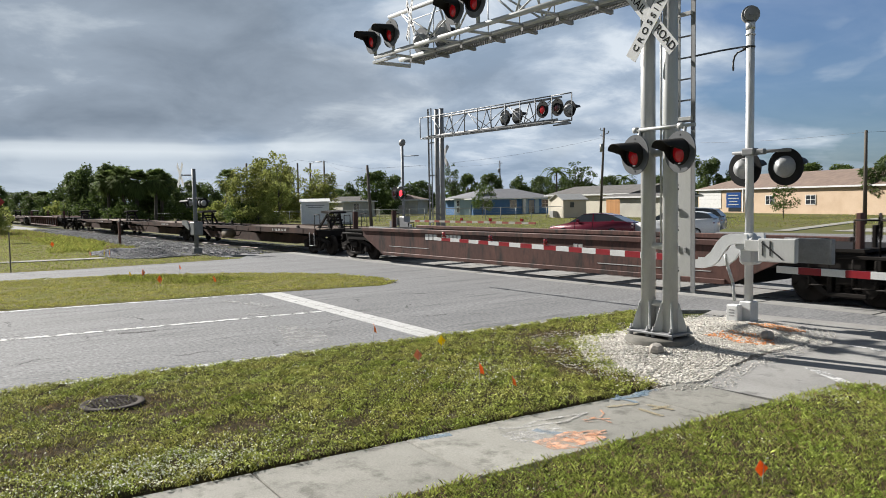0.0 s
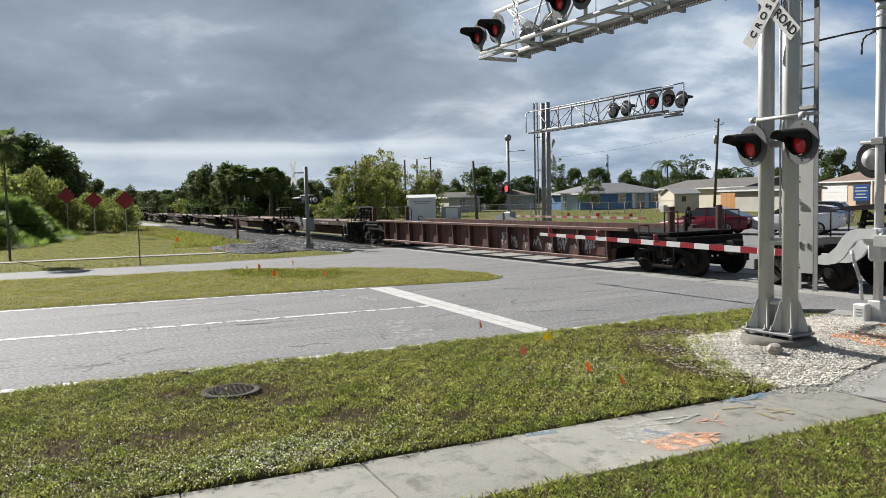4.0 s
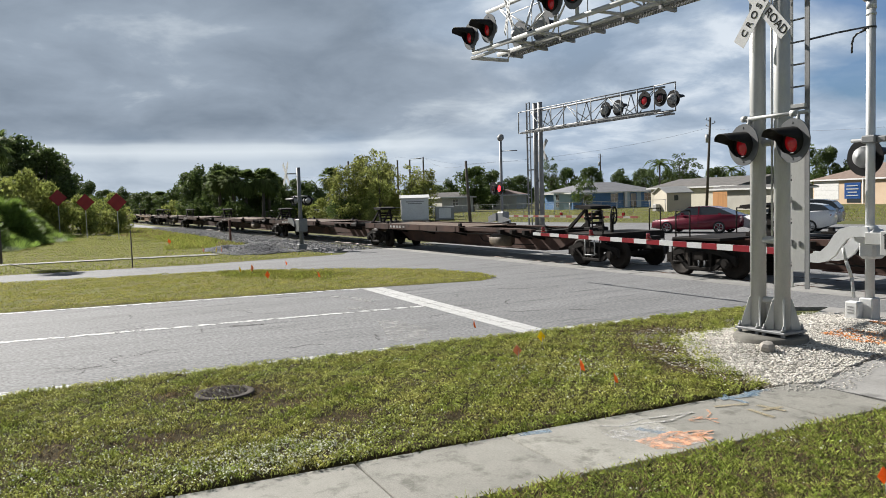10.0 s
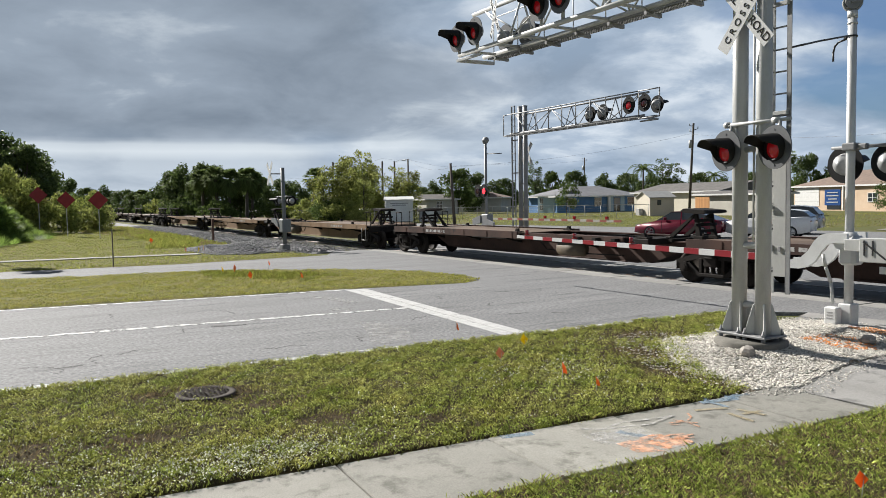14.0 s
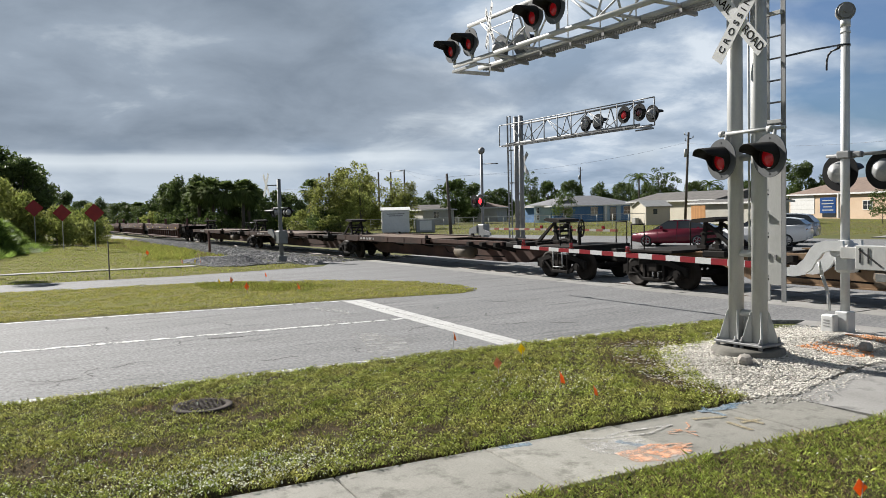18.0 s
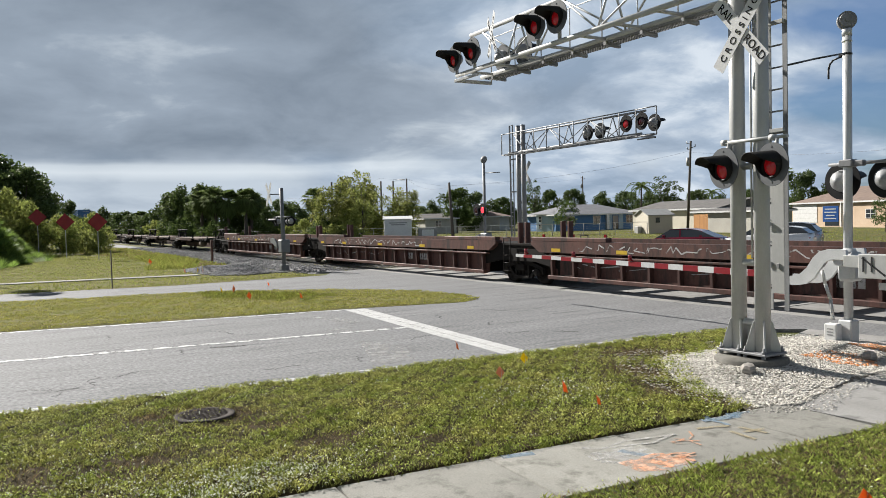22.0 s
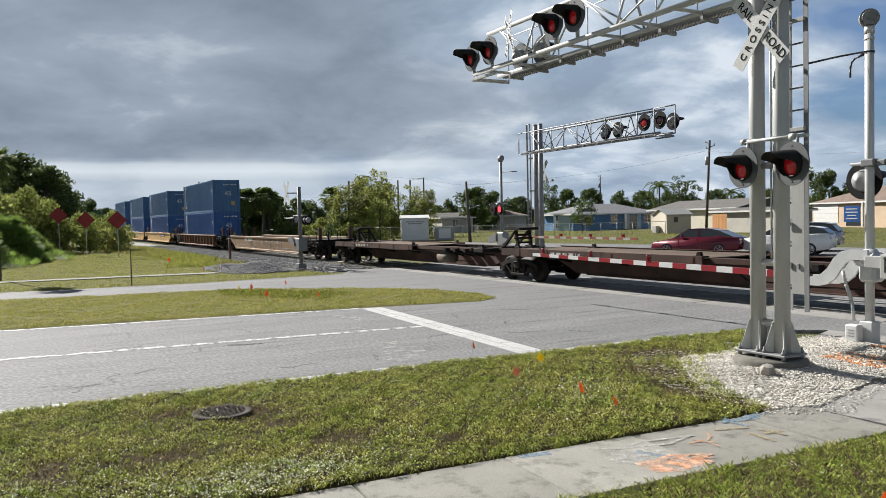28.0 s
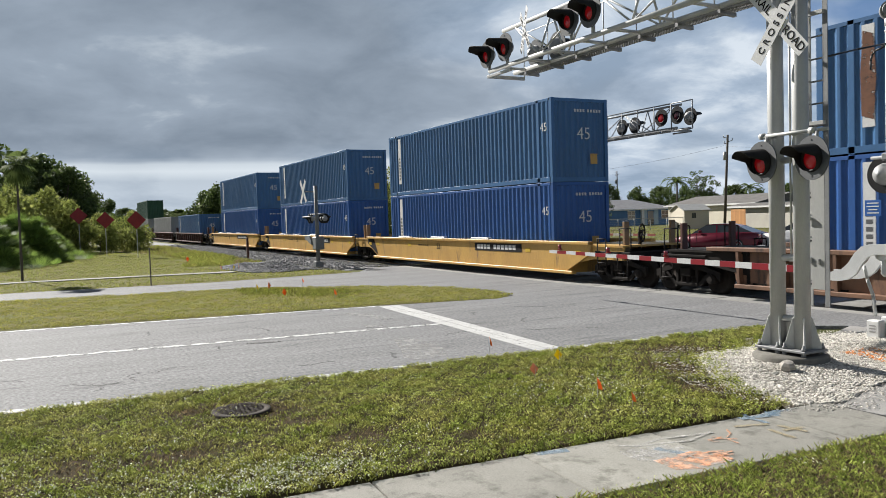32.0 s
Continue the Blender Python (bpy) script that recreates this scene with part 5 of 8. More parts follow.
# cars waiting beyond the tracks
def car(label, m, paint, L=4.85, W=1.84, top=1.43, kind="sedan"):
    c = thing("car", label, "car", "waiting cars", m)
    if kind == "sedan":
        low = [(0.0, 0.30), (0.05, 0.62), (0.25, 0.72), (1.25, 0.93), (1.6, 0.97), (3.6, 1.00), (4.5, 0.99), (4.78, 0.92), (4.85, 0.60), (4.80, 0.32), (4.2, 0.20), (0.6, 0.20)]
        belt, rooft = [(1.25, 0.93), (4.55, 0.98)], [(2.05, top - 0.02), (2.5, top), (3.2, top - 0.01), (3.75, top - 0.12)]
    else:
        low = [(0.0, 0.38), (0.04, 0.75), (0.25, 0.88), (1.05, 1.02), (3.6, 1.10), (4.3, 1.12), (4.42, 0.75), (4.36, 0.36), (3.9, 0.24), (0.5, 0.24)]
        belt, rooft = [(1.0, 1.02), (4.36, 1.12)], [(1.75, top - 0.03), (2.3, top), (3.5, top - 0.04), (4.0, top - 0.12)]
    b = Build()
    n = len(low)
    secs = [(-W / 2, 0.93), (-W / 2 + 0.07, 1.0), (W / 2 - 0.07, 1.0), (W / 2, 0.93)]
    cz = 0.6
    vs = []
    for y, k in secs:
        vs += [(L / 2 + (x - L / 2) * (0.985 if k < 1 else 1), y, cz + (z - cz) * k) for x, z in low]
    fs = [tuple(range(n)), tuple(reversed(range(3 * n, 4 * n)))]
    for s in range(3):
        fs += [(s * n + i, (s + 1) * n + i, (s + 1) * n + (i + 1) % n, s * n + (i + 1) % n) for i in range(n)]
    b.add(vs, fs, smooth=True)
    part("body", b, paint, c)
    g = Build()
    pts = [belt[0]] + rooft + [belt[1]]
    k = len(pts)
    vs = []
    for y0, y1 in ((-W / 2 + 0.1, -W / 2 + 0.30), (W / 2 - 0.1, W / 2 - 0.30)):
        for i, (x, z) in enumerate(pts):
            vs.append((x, y0 if i in (0, k - 1) else y1, z))
    gf = [(0, k - 1) + tuple(range(k - 2, 0, -1)), tuple(range(k, 2 * k))]
    g.add(vs, gf)
    for i in range(k - 1):
        g.add([vs[i], vs[i + 1], vs[k + i + 1], vs[k + i]], [(0, 1, 2, 3)])
    part("glazing", g, M_GLASS, c, "dark tinted car glass")
    r = Build()
    y1 = W / 2 - 0.29
    top_pts = [(x, z + 0.012) for x, z in rooft]
    r.prism([(rooft[0][0] - 0.05, rooft[0][1] - 0.02)] + top_pts + [(rooft[-1][0] + 0.06, rooft[-1][1] - 0.03), (rooft[-1][0], rooft[-1][1] - 0.03), (rooft[0][0] + 0.1, rooft[0][1] - 0.03)], -y1, y1, "y")
    for s in (-1, 1):
        for x0, x1 in ((2.62, 2.70), (3.72, 3.86)):
            z1 = top - 0.03 if x0 < 3 else top - 0.13
            r.add([(x0, s * (W / 2 - 0.085), 0.98), (x1, s * (W / 2 - 0.085), 0.98), (x1 - 0.04, s * (W / 2 - 0.285), z1), (x0 - 0.04, s * (W / 2 - 0.285), z1)], [(0, 1, 2, 3)])
    part("roof", r, paint, c)
    wb = (0.92, 3.78) if kind == "sedan" else (0.85, 3.45)
    for x in wb:
        for s in (-1, 1):
            t_ = part("tyre", Build().lathe([(0.22, -0.1), (0.31, -0.11), (0.33, -0.06), (0.33, 0.06), (0.31, 0.11), (0.22, 0.1)], pose(x, s * (W / 2 - 0.1), 0.33, 90, 0, 0), 24), M_RUBBER, c)
            rim = Build()
            for q in range(5):
                a = 2 * math.pi * q / 5
                rim.cyl((x, s * (W / 2 + 0.0), 0.33), (x + 0.22 * math.cos(a), s * (W / 2 + 0.0), 0.33 + 0.22 * math.sin(a)), 0.03, n=6)
            rim.lathe([(0.20, 0.0), (0.235, 0.0), (0.235, 0.03), (0.20, 0.03)], pose(x, s * (W / 2 - 0.01), 0.33, 90, 0, 0), 20)
            part("rim", rim, M_CHROME, t_)
    for s in (-1, 1):
        part("headlight", Build().box(0.06, s * 0.62 - 0.2, 0.64, 0.30, s * 0.62 + 0.2, 0.74, 0.02), M_CHROME, c)
        part("tail_light", Build().box(L - 0.16, s * 0.65 - 0.2, 0.78, L - 0.015, s * 0.65 + 0.2, 0.92, 0.02), M_REDLENS, c)
        part("mirror", Build().box(1.75, s * (W / 2 + 0.06) - 0.08, 0.98, 1.92, s * (W / 2 + 0.06) + 0.08, 1.12, 0.03), paint, c)
        part("door_seam", Build().box(2.66, s * (W / 2 + 0.001) - 0.004, 0.32, 2.68, s * (W / 2 + 0.001) + 0.004, 0.97).box(1.6, s * (W / 2) - 0.004, 0.32, 1.62, s * (W / 2) + 0.004, 0.94), M_BLACK, c)
    return c


M_CARRED = mat("maroon_car_paint", (0.16, 0.012, 0.03), (0.14, 0.01, 0.026), 0.18, 0.25, scale=2, bump=0, spec=0.6)
M_CARWHITE = mat("white_car_paint", (0.90, 0.905, 0.91), (0.86, 0.865, 0.87), 0.2, 0.0, scale=2, bump=0, spec=0.6)
M_CARSILVER = mat("silver_car_paint", (0.45, 0.46, 0.47), (0.40, 0.41, 0.42), 0.25, 0.4, scale=2, bump=0, spec=0.6)
car("maroon sedan waiting beyond the train", pose(-32.44, 31.8, 0, 0, 0, 22.4), M_CARRED)
car("white compact car waiting behind the sedan", pose(-28.5, 34.2, 0, 0, 0, 23.9), M_CARWHITE, 4.4, 1.78, 1.50, "hatch")
car("silver hatchback parked behind the white car", pose(-30.6, 38.0, 0, 0, 0, 23.9), M_CARSILVER, 4.4, 1.8, 1.62, "hatch")

# far lawn path and the red diamonds at the end of the side street
flat_slab("far_path", [(-27.6, 46.6), (-34.0, 75.0), (-33.0, 75.4), (-26.6, 46.9)], -0.06, -0.02, M_CONCRETE, None, "pale narrow path across the far lawn", category="path")
flat_slab("far_driveway", [(-24.6, 48.2), (-24.2, 56.0), (-14.0, 58.0), (-10.0, 48.0)], -0.06, -0.02, M_CONCRETE, None, "pale concrete driveway beyond the street", category="driveway")
for i, (x, y, z) in enumerate(((-74.1, 3.2, 3.35), (-66.4, 4.75, 2.85), (-59.5, 6.3, 2.74))):
    d = thing("diamond_marker", "dark red diamond road-end marker on a post", "road sign", "red diamond markers", pose(x, y + 0.1, 0, 0, 0, 90 - 4))
    part("post", Build().box(-0.03, -0.02, -0.05, 0.03, 0.02, z + 0.5), M_GALV, d)
    s = 0.72 if i == 0 else 0.66
    part("panel", Build().prism([(-s, z), (0, z - s), (s, z), (0, z + s)], -0.035, -0.022, "y"), M_REDSIGN, d)
stake = thing("marker_post", "thin weathered brown marker post in grass", "post", "", pose(-31.85, 3.85, 0))
part("post", Build().box(-0.035, -0.02, -0.05, 0.035, 0.02, 1.45, 0.005), M_WOODPOLE, stake)
for x, y, h_ in ((-50.4, 12.1, 1.35),):
    bp_ = thing("marker_post", "short rusty steel post in ballast", "post", "", pose(x, y, 0))
    part("post", Build().box(-0.10, -0.06, -0.1, 0.10, 0.06, h_, 0.01), M_RUST, bp_)

# ---- trees ----
def leafmat(name, c1, c2, trans=0.35, gloss=0.12, rough=0.7):
    return mat(name, c1, c2, rough, scale=0.5, fine=6, bump=0, island=0.4, trans=trans, spec=gloss)


M_LEAFDARK = leafmat("dark_foliage", (0.085, 0.128, 0.038), (0.12, 0.165, 0.05), 0.38, 0.2, 0.55)
M_LEAFMID = leafmat("green_foliage", (0.085, 0.13, 0.036), (0.125, 0.17, 0.048), 0.38)
M_LEAFLIGHT = leafmat("yellow_green_foliage", (0.28, 0.33, 0.08), (0.36, 0.38, 0.12), 0.5)
M_LEAFBAMBOO = leafmat("bamboo_foliage", (0.20, 0.235, 0.055), (0.27, 0.275, 0.085), 0.45)
M_PALM = leafmat("palm_fronds", (0.13, 0.185, 0.06), (0.185, 0.235, 0.08), 0.35, 0.05, 0.8)
M_BARK = mat("bark", (0.12, 0.10, 0.08), (0.08, 0.07, 0.055), 0.9, scale=3, fine=25, bump=0.5, streaky=(1, 1, 0.2))


def leaf_cloud(seed, blobs, per, size, squash=1.0):
    """Separate little leaves round the given blobs (x, y, z, radius), with gaps between."""
    rs = np.random.RandomState(seed)
    out = []
    for x, y, z, r in blobs:
        n = int(per * r * r)
        d = rs.normal(size=(n, 3))
        d /= np.linalg.norm(d, axis=1)[:, None]
        rad = r * rs.uniform(0.45, 1.05, n) ** 0.5
        lump = 1 + 0.25 * np.sin(d[:, 0] * 5 + seed + x) * np.cos(d[:, 2] * 6 + y)
        p = d * (rad * lump)[:, None] * [1, 1, squash] + [x, y, z]
        u = rs.normal(size=(n, 3))
        u /= np.linalg.norm(u, axis=1)[:, None]
        v = np.cross(u, d + rs.normal(size=(n, 3)) * 0.5)
        v /= np.linalg.norm(v, axis=1)[:, None] + 1e-9
        s = size * rs.uniform(0.6, 1.4, n)[:, None]
        out.append(np.stack([p - u * s, p - v * s * 0.45, p + u * s, p + v * s * 0.45], 1))
    return np.concatenate(out)


def crown_blobs(seed, w, h, base, n):
    rs = random.Random(seed)
    bl = []
    for i in range(n):
        a, f = rs.uniform(0, 2 * math.pi), rs.random()
        z = base + (h - base) * f
        reach = w / 2 * math.sin(math.pi * min(0.12 + 0.8 * f, 1)) ** 0.7 * rs.uniform(0.35, 0.9)
        bl.append((reach * math.cos(a), reach * math.sin(a), z, rs.uniform(0.14, 0.24) * w * (1 - 0.35 * f)))
    return bl


def trunk_mesh(seed, h, r, blobs):
    rs = random.Random(seed)
    b = Build()
    x = y = 0.0
    pts = [(0, 0, -0.1)]
    for i in range(1, 5):
        x += rs.uniform(-0.06, 0.06) * h / 4
        y += rs.uniform(-0.06, 0.06) * h / 4
        pts.append((x, y, h * i / 4))
    for i in range(4):
        b.cyl(pts[i], pts[i + 1], r * (1 - 0.2 * i), r * (0.8 - 0.2 * i), 8, False)
    for bx, by, bz, br in blobs[::2]:
        k = min(3, max(1, int(4 * bz / h * 0.6)))
        b.cyl(pts[k], (bx, by, bz), r * 0.4, r * 0.08, 5, False)
    return b.made("trunk", M_BARK, False)


KIND = {}


def tree_kind(key, seed, w, h, base, n, per, size, leaf, r=0.16):
    bl = crown_blobs(seed, w, h, base, n)
    KIND[key] = (trunk_mesh(seed, h * 0.75, r, bl), quads("crown", leaf_cloud(seed, bl, per, size), leaf), leaf)


tree_kind("oak", 3, 7.0, 7.5, 1.2, 30, 260, 0.19, M_LEAFDARK, 0.22)
tree_kind("oak2", 8, 6.0, 7.0, 1.0, 26, 260, 0.19, M_LEAFDARK, 0.2)
tree_kind("round", 5, 5.5, 6.5, 1.6, 22, 260, 0.19, M_LEAFMID, 0.18)
tree_kind("pale", 6, 6.0, 7.0, 0.4, 28, 240, 0.15, M_LEAFBAMBOO, 0.08)
tree_kind("pale2", 16, 3.6, 7.5, 0.3, 24, 300, 0.14, M_LEAFLIGHT, 0.06)
tree_kind("bush", 11, 4.6, 3.0, 0.1, 22, 330, 0.13, M_LEAFLIGHT, 0.05)
tree_kind("bush2", 12, 5.0, 2.6, 0.1, 22, 330, 0.13, M_LEAFMID, 0.05)
tree_kind("sapling", 21, 3.4, 4.2, 1.5, 14, 330, 0.12, M_LEAFMID, 0.06)
tree_kind("conifer", 22, 3.6, 9.5, 0.8, 34, 240, 0.16, M_LEAFDARK, 0.16)


def palm_meshes(seed, h, fronds, flen, r=0.17):
    rs = random.Random(seed)
    t = Build()
    lean = rs.uniform(-0.4, 0.4)
    pts = [(lean * (i / 6) ** 2, 0.0, -0.1 + (h + 0.1) * i / 6) for i in range(7)]
    for i in range(6):
        t.cyl(pts[i], pts[i + 1], r - 0.05 * r * i + (0.17 * r if i % 2 else 0), r - 0.06 * r * i, 10, False)
    out = []
    for f in range(fronds):
        a, e = rs.uniform(0, 2 * math.pi), rs.uniform(-1.35, 1.3)
        way = Vector((math.cos(a) * math.cos(e), math.sin(a) * math.cos(e), math.sin(e)))
        stem = flen * 0.45
        p = Vector((lean, 0, h)) + way * stem * rs.uniform(0.7, 1)
        side = way.cross(Vector((0, 0, 1))).normalized()
        upv = side.cross(way)
        nb = 13
        for k in range(nb):
            q = (k / (nb - 1) - 0.5) * 2.5
            d = way * math.cos(q) + side * math.sin(q)
            L_ = flen * 0.6 * (1 - 0.25 * abs(q) / 1.25)
            tip = p + d * L_ + Vector((0, 0, -0.35 * L_))
            mid_ = p + d * L_ * 0.55
            wv = d.cross(upv).normalized() * 0.035 * flen
            out.append([p, mid_ + wv, tip, mid_ - wv])
        sw = side * 0.02
        out.append([Vector((lean, 0, h - 0.1)) - sw, p - sw, p + sw, Vector((lean, 0, h - 0.1)) + sw])
    return t.made("trunk", M_BARK, False), quads("fronds", np.array([[tuple(v) for v in q] for q in out]), M_PALM), M_PALM


KIND["palm"] = palm_meshes(2, 5.2, 84, 1.8)
KIND["palm2"] = palm_meshes(7, 4.2, 84, 1.7)
KIND["palm_tall"] = palm_meshes(9, 5.4, 34, 1.05, 0.055)


def royal(seed, h):
    """A feather palm: long arching fronds with two rows of leaflets."""
    rs = random.Random(seed)
    t = Build().cyl((0, 0, -0.1), (0.1, 0, h), 0.16, 0.11, 10, False)
    out = []
    for f in range(20):
        a = 2 * math.pi * f / 20 + rs.uniform(-0.15, 0.15)
        e0 = rs.uniform(0.1, 1.2)
        pos, e = Vector((0.1, 0, h)), e0
        hv = Vector((math.cos(a), math.sin(a), 0))
        side = Vector((-math.sin(a), math.cos(a), 0))
        for k in range(12):
            step = (hv * math.cos(e) + Vector((0, 0, math.sin(e)))) * 0.24
            nxt = pos + step
            for s in (-1, 1):
                tip = nxt + side * s * 0.5 * (1 - k / 16) + step * 0.8 - Vector((0, 0, 0.18))
                out.append([pos, nxt, tip, pos + (tip - pos) * 0.5])
            pos, e = nxt, e - 0.16
    return t.made("trunk", M_BARK, False), quads("fronds", np.array([[tuple(v) for v in q] for q in out]), M_LEAFMID), M_LEAFMID


KIND["royal"] = royal(4, 6.0)


def plant(kind, az, r, s=1.0, turn=0.0, label="", sz=None, name="tree", group="", z=-0.05):
    tr, cr, leaf = KIND[kind]
    m = spot(az, r, z, turn)
    root = thing(name, label, "palm tree" if "palm" in kind or kind == "royal" else ("bush" if name == "bush" else "tree"), group, m)
    g = Matrix.Diagonal((s, s, sz or s, 1))
    part("trunk", tr, M_BARK, root, m=g)
    part("crown", cr, leaf, root, m=g)
    return root


DK, MD = "dark green leafy tree beside the railway", "mid-green leafy tree behind houses"
for k, az, r, s, tn, sz in (
        ("oak", 0.9, 102, 1.4, 10, 1.32), ("oak2", -1.6, 97, 1.5, 80, 1.36), ("oak2", 2.9, 104, 0.92, 200, 1.10), ("oak", 4.2, 106, 0.58, 130, 0.70), ("oak2", 6.4, 240, 1.2, 40, 1.1), ("oak", 5.5, 270, 1.3, 40, 1.0), ("oak", -4.2, 92, 1.6, 300, 1.6), ("oak", 1.9, 98, 1.15, 60, 1.12),
        ("oak2", 7.0, 215, 1.0, 300, 0.75), ("oak", 8.6, 170, 0.9, 10, 0.62), ("oak2", 9.5, 155, 0.9, 90, 0.66), ("oak", 7.8, 190, 1.0, 70, 0.72),
        ("oak2", 10.4, 150, 1.0, 210, 0.9), ("oak", 11.3, 128, 0.95, 33, 0.95), ("oak2", 11.9, 124, 1.1, 160, 1.12), ("oak", 13.2, 108, 0.9, 250, 0.95), ("oak2", 15.4, 106, 1.0, 20, 0.9), ("oak", 16.6, 110, 0.8, 100, 0.72),
        ("oak2", 17.6, 118, 0.9, 190, 0.7), ("oak", 18.6, 130, 0.9, 280, 0.75), ("round", 12.2, 160, 1.3, 0, 1.2), ("oak2", 19.4, 140, 1.0, 70, 0.8)):
    plant(k, az, r, s, tn, DK, sz, group="trees along the railway")
for k, az, r, s, tn, sz in (("palm", 12.9, 104, 1.2, 0, 1.05), ("palm2", 13.9, 101, 1.25, 90, 1.3), ("palm2", 14.7, 100, 1.2, 200, 1.25), ("palm", 15.9, 99, 1.2, 140, 1.05), ("palm2", 11.0, 126, 1.2, 20, 1.2), ("palm", 20.6, 98, 1.1, 60, 1.02), ("palm2", 16.3, 102, 1.2, 310, 1.2), ("palm2", 8.9, 160, 1.1, 0, 1.0)):
    plant(k, az, r, s, tn, "cabbage palm with dense dark fan fronds", sz, "palm_tree", "palms along the railway")
plant("palm_tall", -0.95, 39.0, 1.0, 0, "thin tall fan palm beside the far road", 0.98, "palm_tree", "palms along the railway")
for k, az, r, s, tn, sz in (("pale", 22.3, 86, 1.0, 0, 0.88), ("pale", 23.7, 100, 1.1, 100, 1.12), ("pale2", 24.3, 84, 1.0, 30, 1.06), ("pale2", 23.0, 87, 0.9, 130, 0.95), ("pale", 24.7, 104, 1.0, 220, 1.0), ("pale2", 26.7, 100, 1.0, 10, 0.92), ("pale", 27.5, 102, 0.85, 300, 0.85), ("pale2", 21.4, 84, 0.8, 70, 0.7)):
    plant(k, az, r, s, tn, "tall yellow-green bamboo-like thicket", sz, group="thicket beyond the tracks")
for k, az, r, s, tn, sz in (("round", 31.2, 128, 1.15, 0, 1.05), ("oak", 32.4, 140, 0.9, 90, 0.85), ("oak2", 29.2, 150, 0.9, 0, 0.8), ("oak2", 33.8, 150, 0.9, 50, 0.78), ("conifer", 36.9, 170, 1.3, 0, 1.08), ("round", 38.1, 170, 1.1, 80, 1.15), ("oak", 39.9, 172, 1.0, 0, 0.98), ("oak2", 42.1, 170, 1.1, 120, 0.98), ("oak", 43.5, 175, 1.0, 200, 0.9),
        ("conifer", 46.0, 150, 1.2, 30, 0.98), ("conifer", 46.8, 152, 1.2, 70, 0.88), ("oak2", 45.0, 156, 0.9, 0, 0.9), ("oak", 48.5, 180, 1.0, 0, 0.88), ("oak2", 50.2, 185, 1.1, 90, 0.85), ("oak", 51.7, 180, 1.0, 150, 0.85), ("oak2", 53.5, 175, 1.0, 20, 0.9), ("oak", 55.2, 150, 0.9, 70, 1.1), ("oak2", 56.9, 148, 0.95, 300, 1.15),
        ("round", 61.5, 140, 1.3, 0, 1.05), ("round", 63.5, 140, 1.2, 80, 1.0), ("oak2", 66.0, 95, 0.9, 0, 0.85), ("oak", 68.5, 90, 1.0, 40, 0.9), ("oak", 34.8, 165, 0.9, 0, 0.8), ("oak2", 28.0, 160, 1.0, 60, 0.85)):
    plant(k, az, r, s, tn, MD, sz, group="trees behind the houses")
plant("royal", 44.6, 140, 1.1, 0, "feathery coconut palm behind a house", 1.15, "palm_tree", "palms behind the houses")
plant("royal", 49.4, 150, 0.9, 60, "feathery coconut palm behind a house", 0.95, "palm_tree", "palms behind the houses")
plant("palm_tall", 54.3, 150, 1.2, 60, "tall fan palm behind a house", 1.65, "palm_tree", "palms behind the houses")
plant("sapling", 39.2, 98, 1.0, 0, "young green tree on the lawn of the blue house", 1.0)
plant("sapling", 60.0, 84, 0.8, 120, "small sparse shrub on a lawn", 0.75, "bush")
for k, az, r, s, tn, sz in (("bush", 0.3, 76, 1.4, 40, 1.7), ("bush", 1.5, 77, 1.2, 120, 1.4), ("bush", -1.1, 75, 1.5, 200, 1.8), ("bush", 3.8, 78, 1.0, 0, 1.05), ("bush", 5.3, 80, 1.1, 90, 1.1), ("bush", 6.3, 79, 0.5, 190, 0.6), ("bush2", 4.6, 86, 1.2, 10, 1.2), ("bush", 8.0, 190, 1.2, 300, 1.0), ("bush", 2.4, 76, 1.0, 250, 1.0), ("bush2", 9.3, 155, 1.2, 0, 1.0), ("bush", 10.3, 138, 1.2, 100, 1.1), ("bush2", 12.0, 120, 1.3, 100, 1.2),
        ("bush2", 17.8, 96, 1.1, 0, 0.8), ("bush", 19.6, 92, 1.0, 50, 0.8), ("bush2", 21.6, 84, 1.0, 50, 0.9), ("bush", 22.8, 82, 0.9, 90, 0.7), ("bush2", 14.0, 97, 1.1, 20, 0.9)):
    plant(k, az, r, s, tn, "tangled leafy green bush in sun", sz, "bush", "bushes beyond the road")


# the low far woods behind everything
rs_ = random.Random(77)
woods = []
for i in range(150):
    a_, r_ = radians(19 + 50 * i / 149 + rs_.uniform(-0.2, 0.2)), rs_.uniform(200, 225)
    big_ = rs_.uniform(1.6, 2.9)
    woods.append((-r_ * math.cos(a_), r_ * math.sin(a_), rs_.uniform(1.0, 3.0) + 0.8 * math.sin(i * 0.37), big_))
tagged(part("far_woods", quads("far_woods", leaf_cloud(70, woods, 26, 0.5), M_LEAFDARK), M_LEAFDARK, None), "dark green distant woods behind the houses", "woods", kind="stuff")


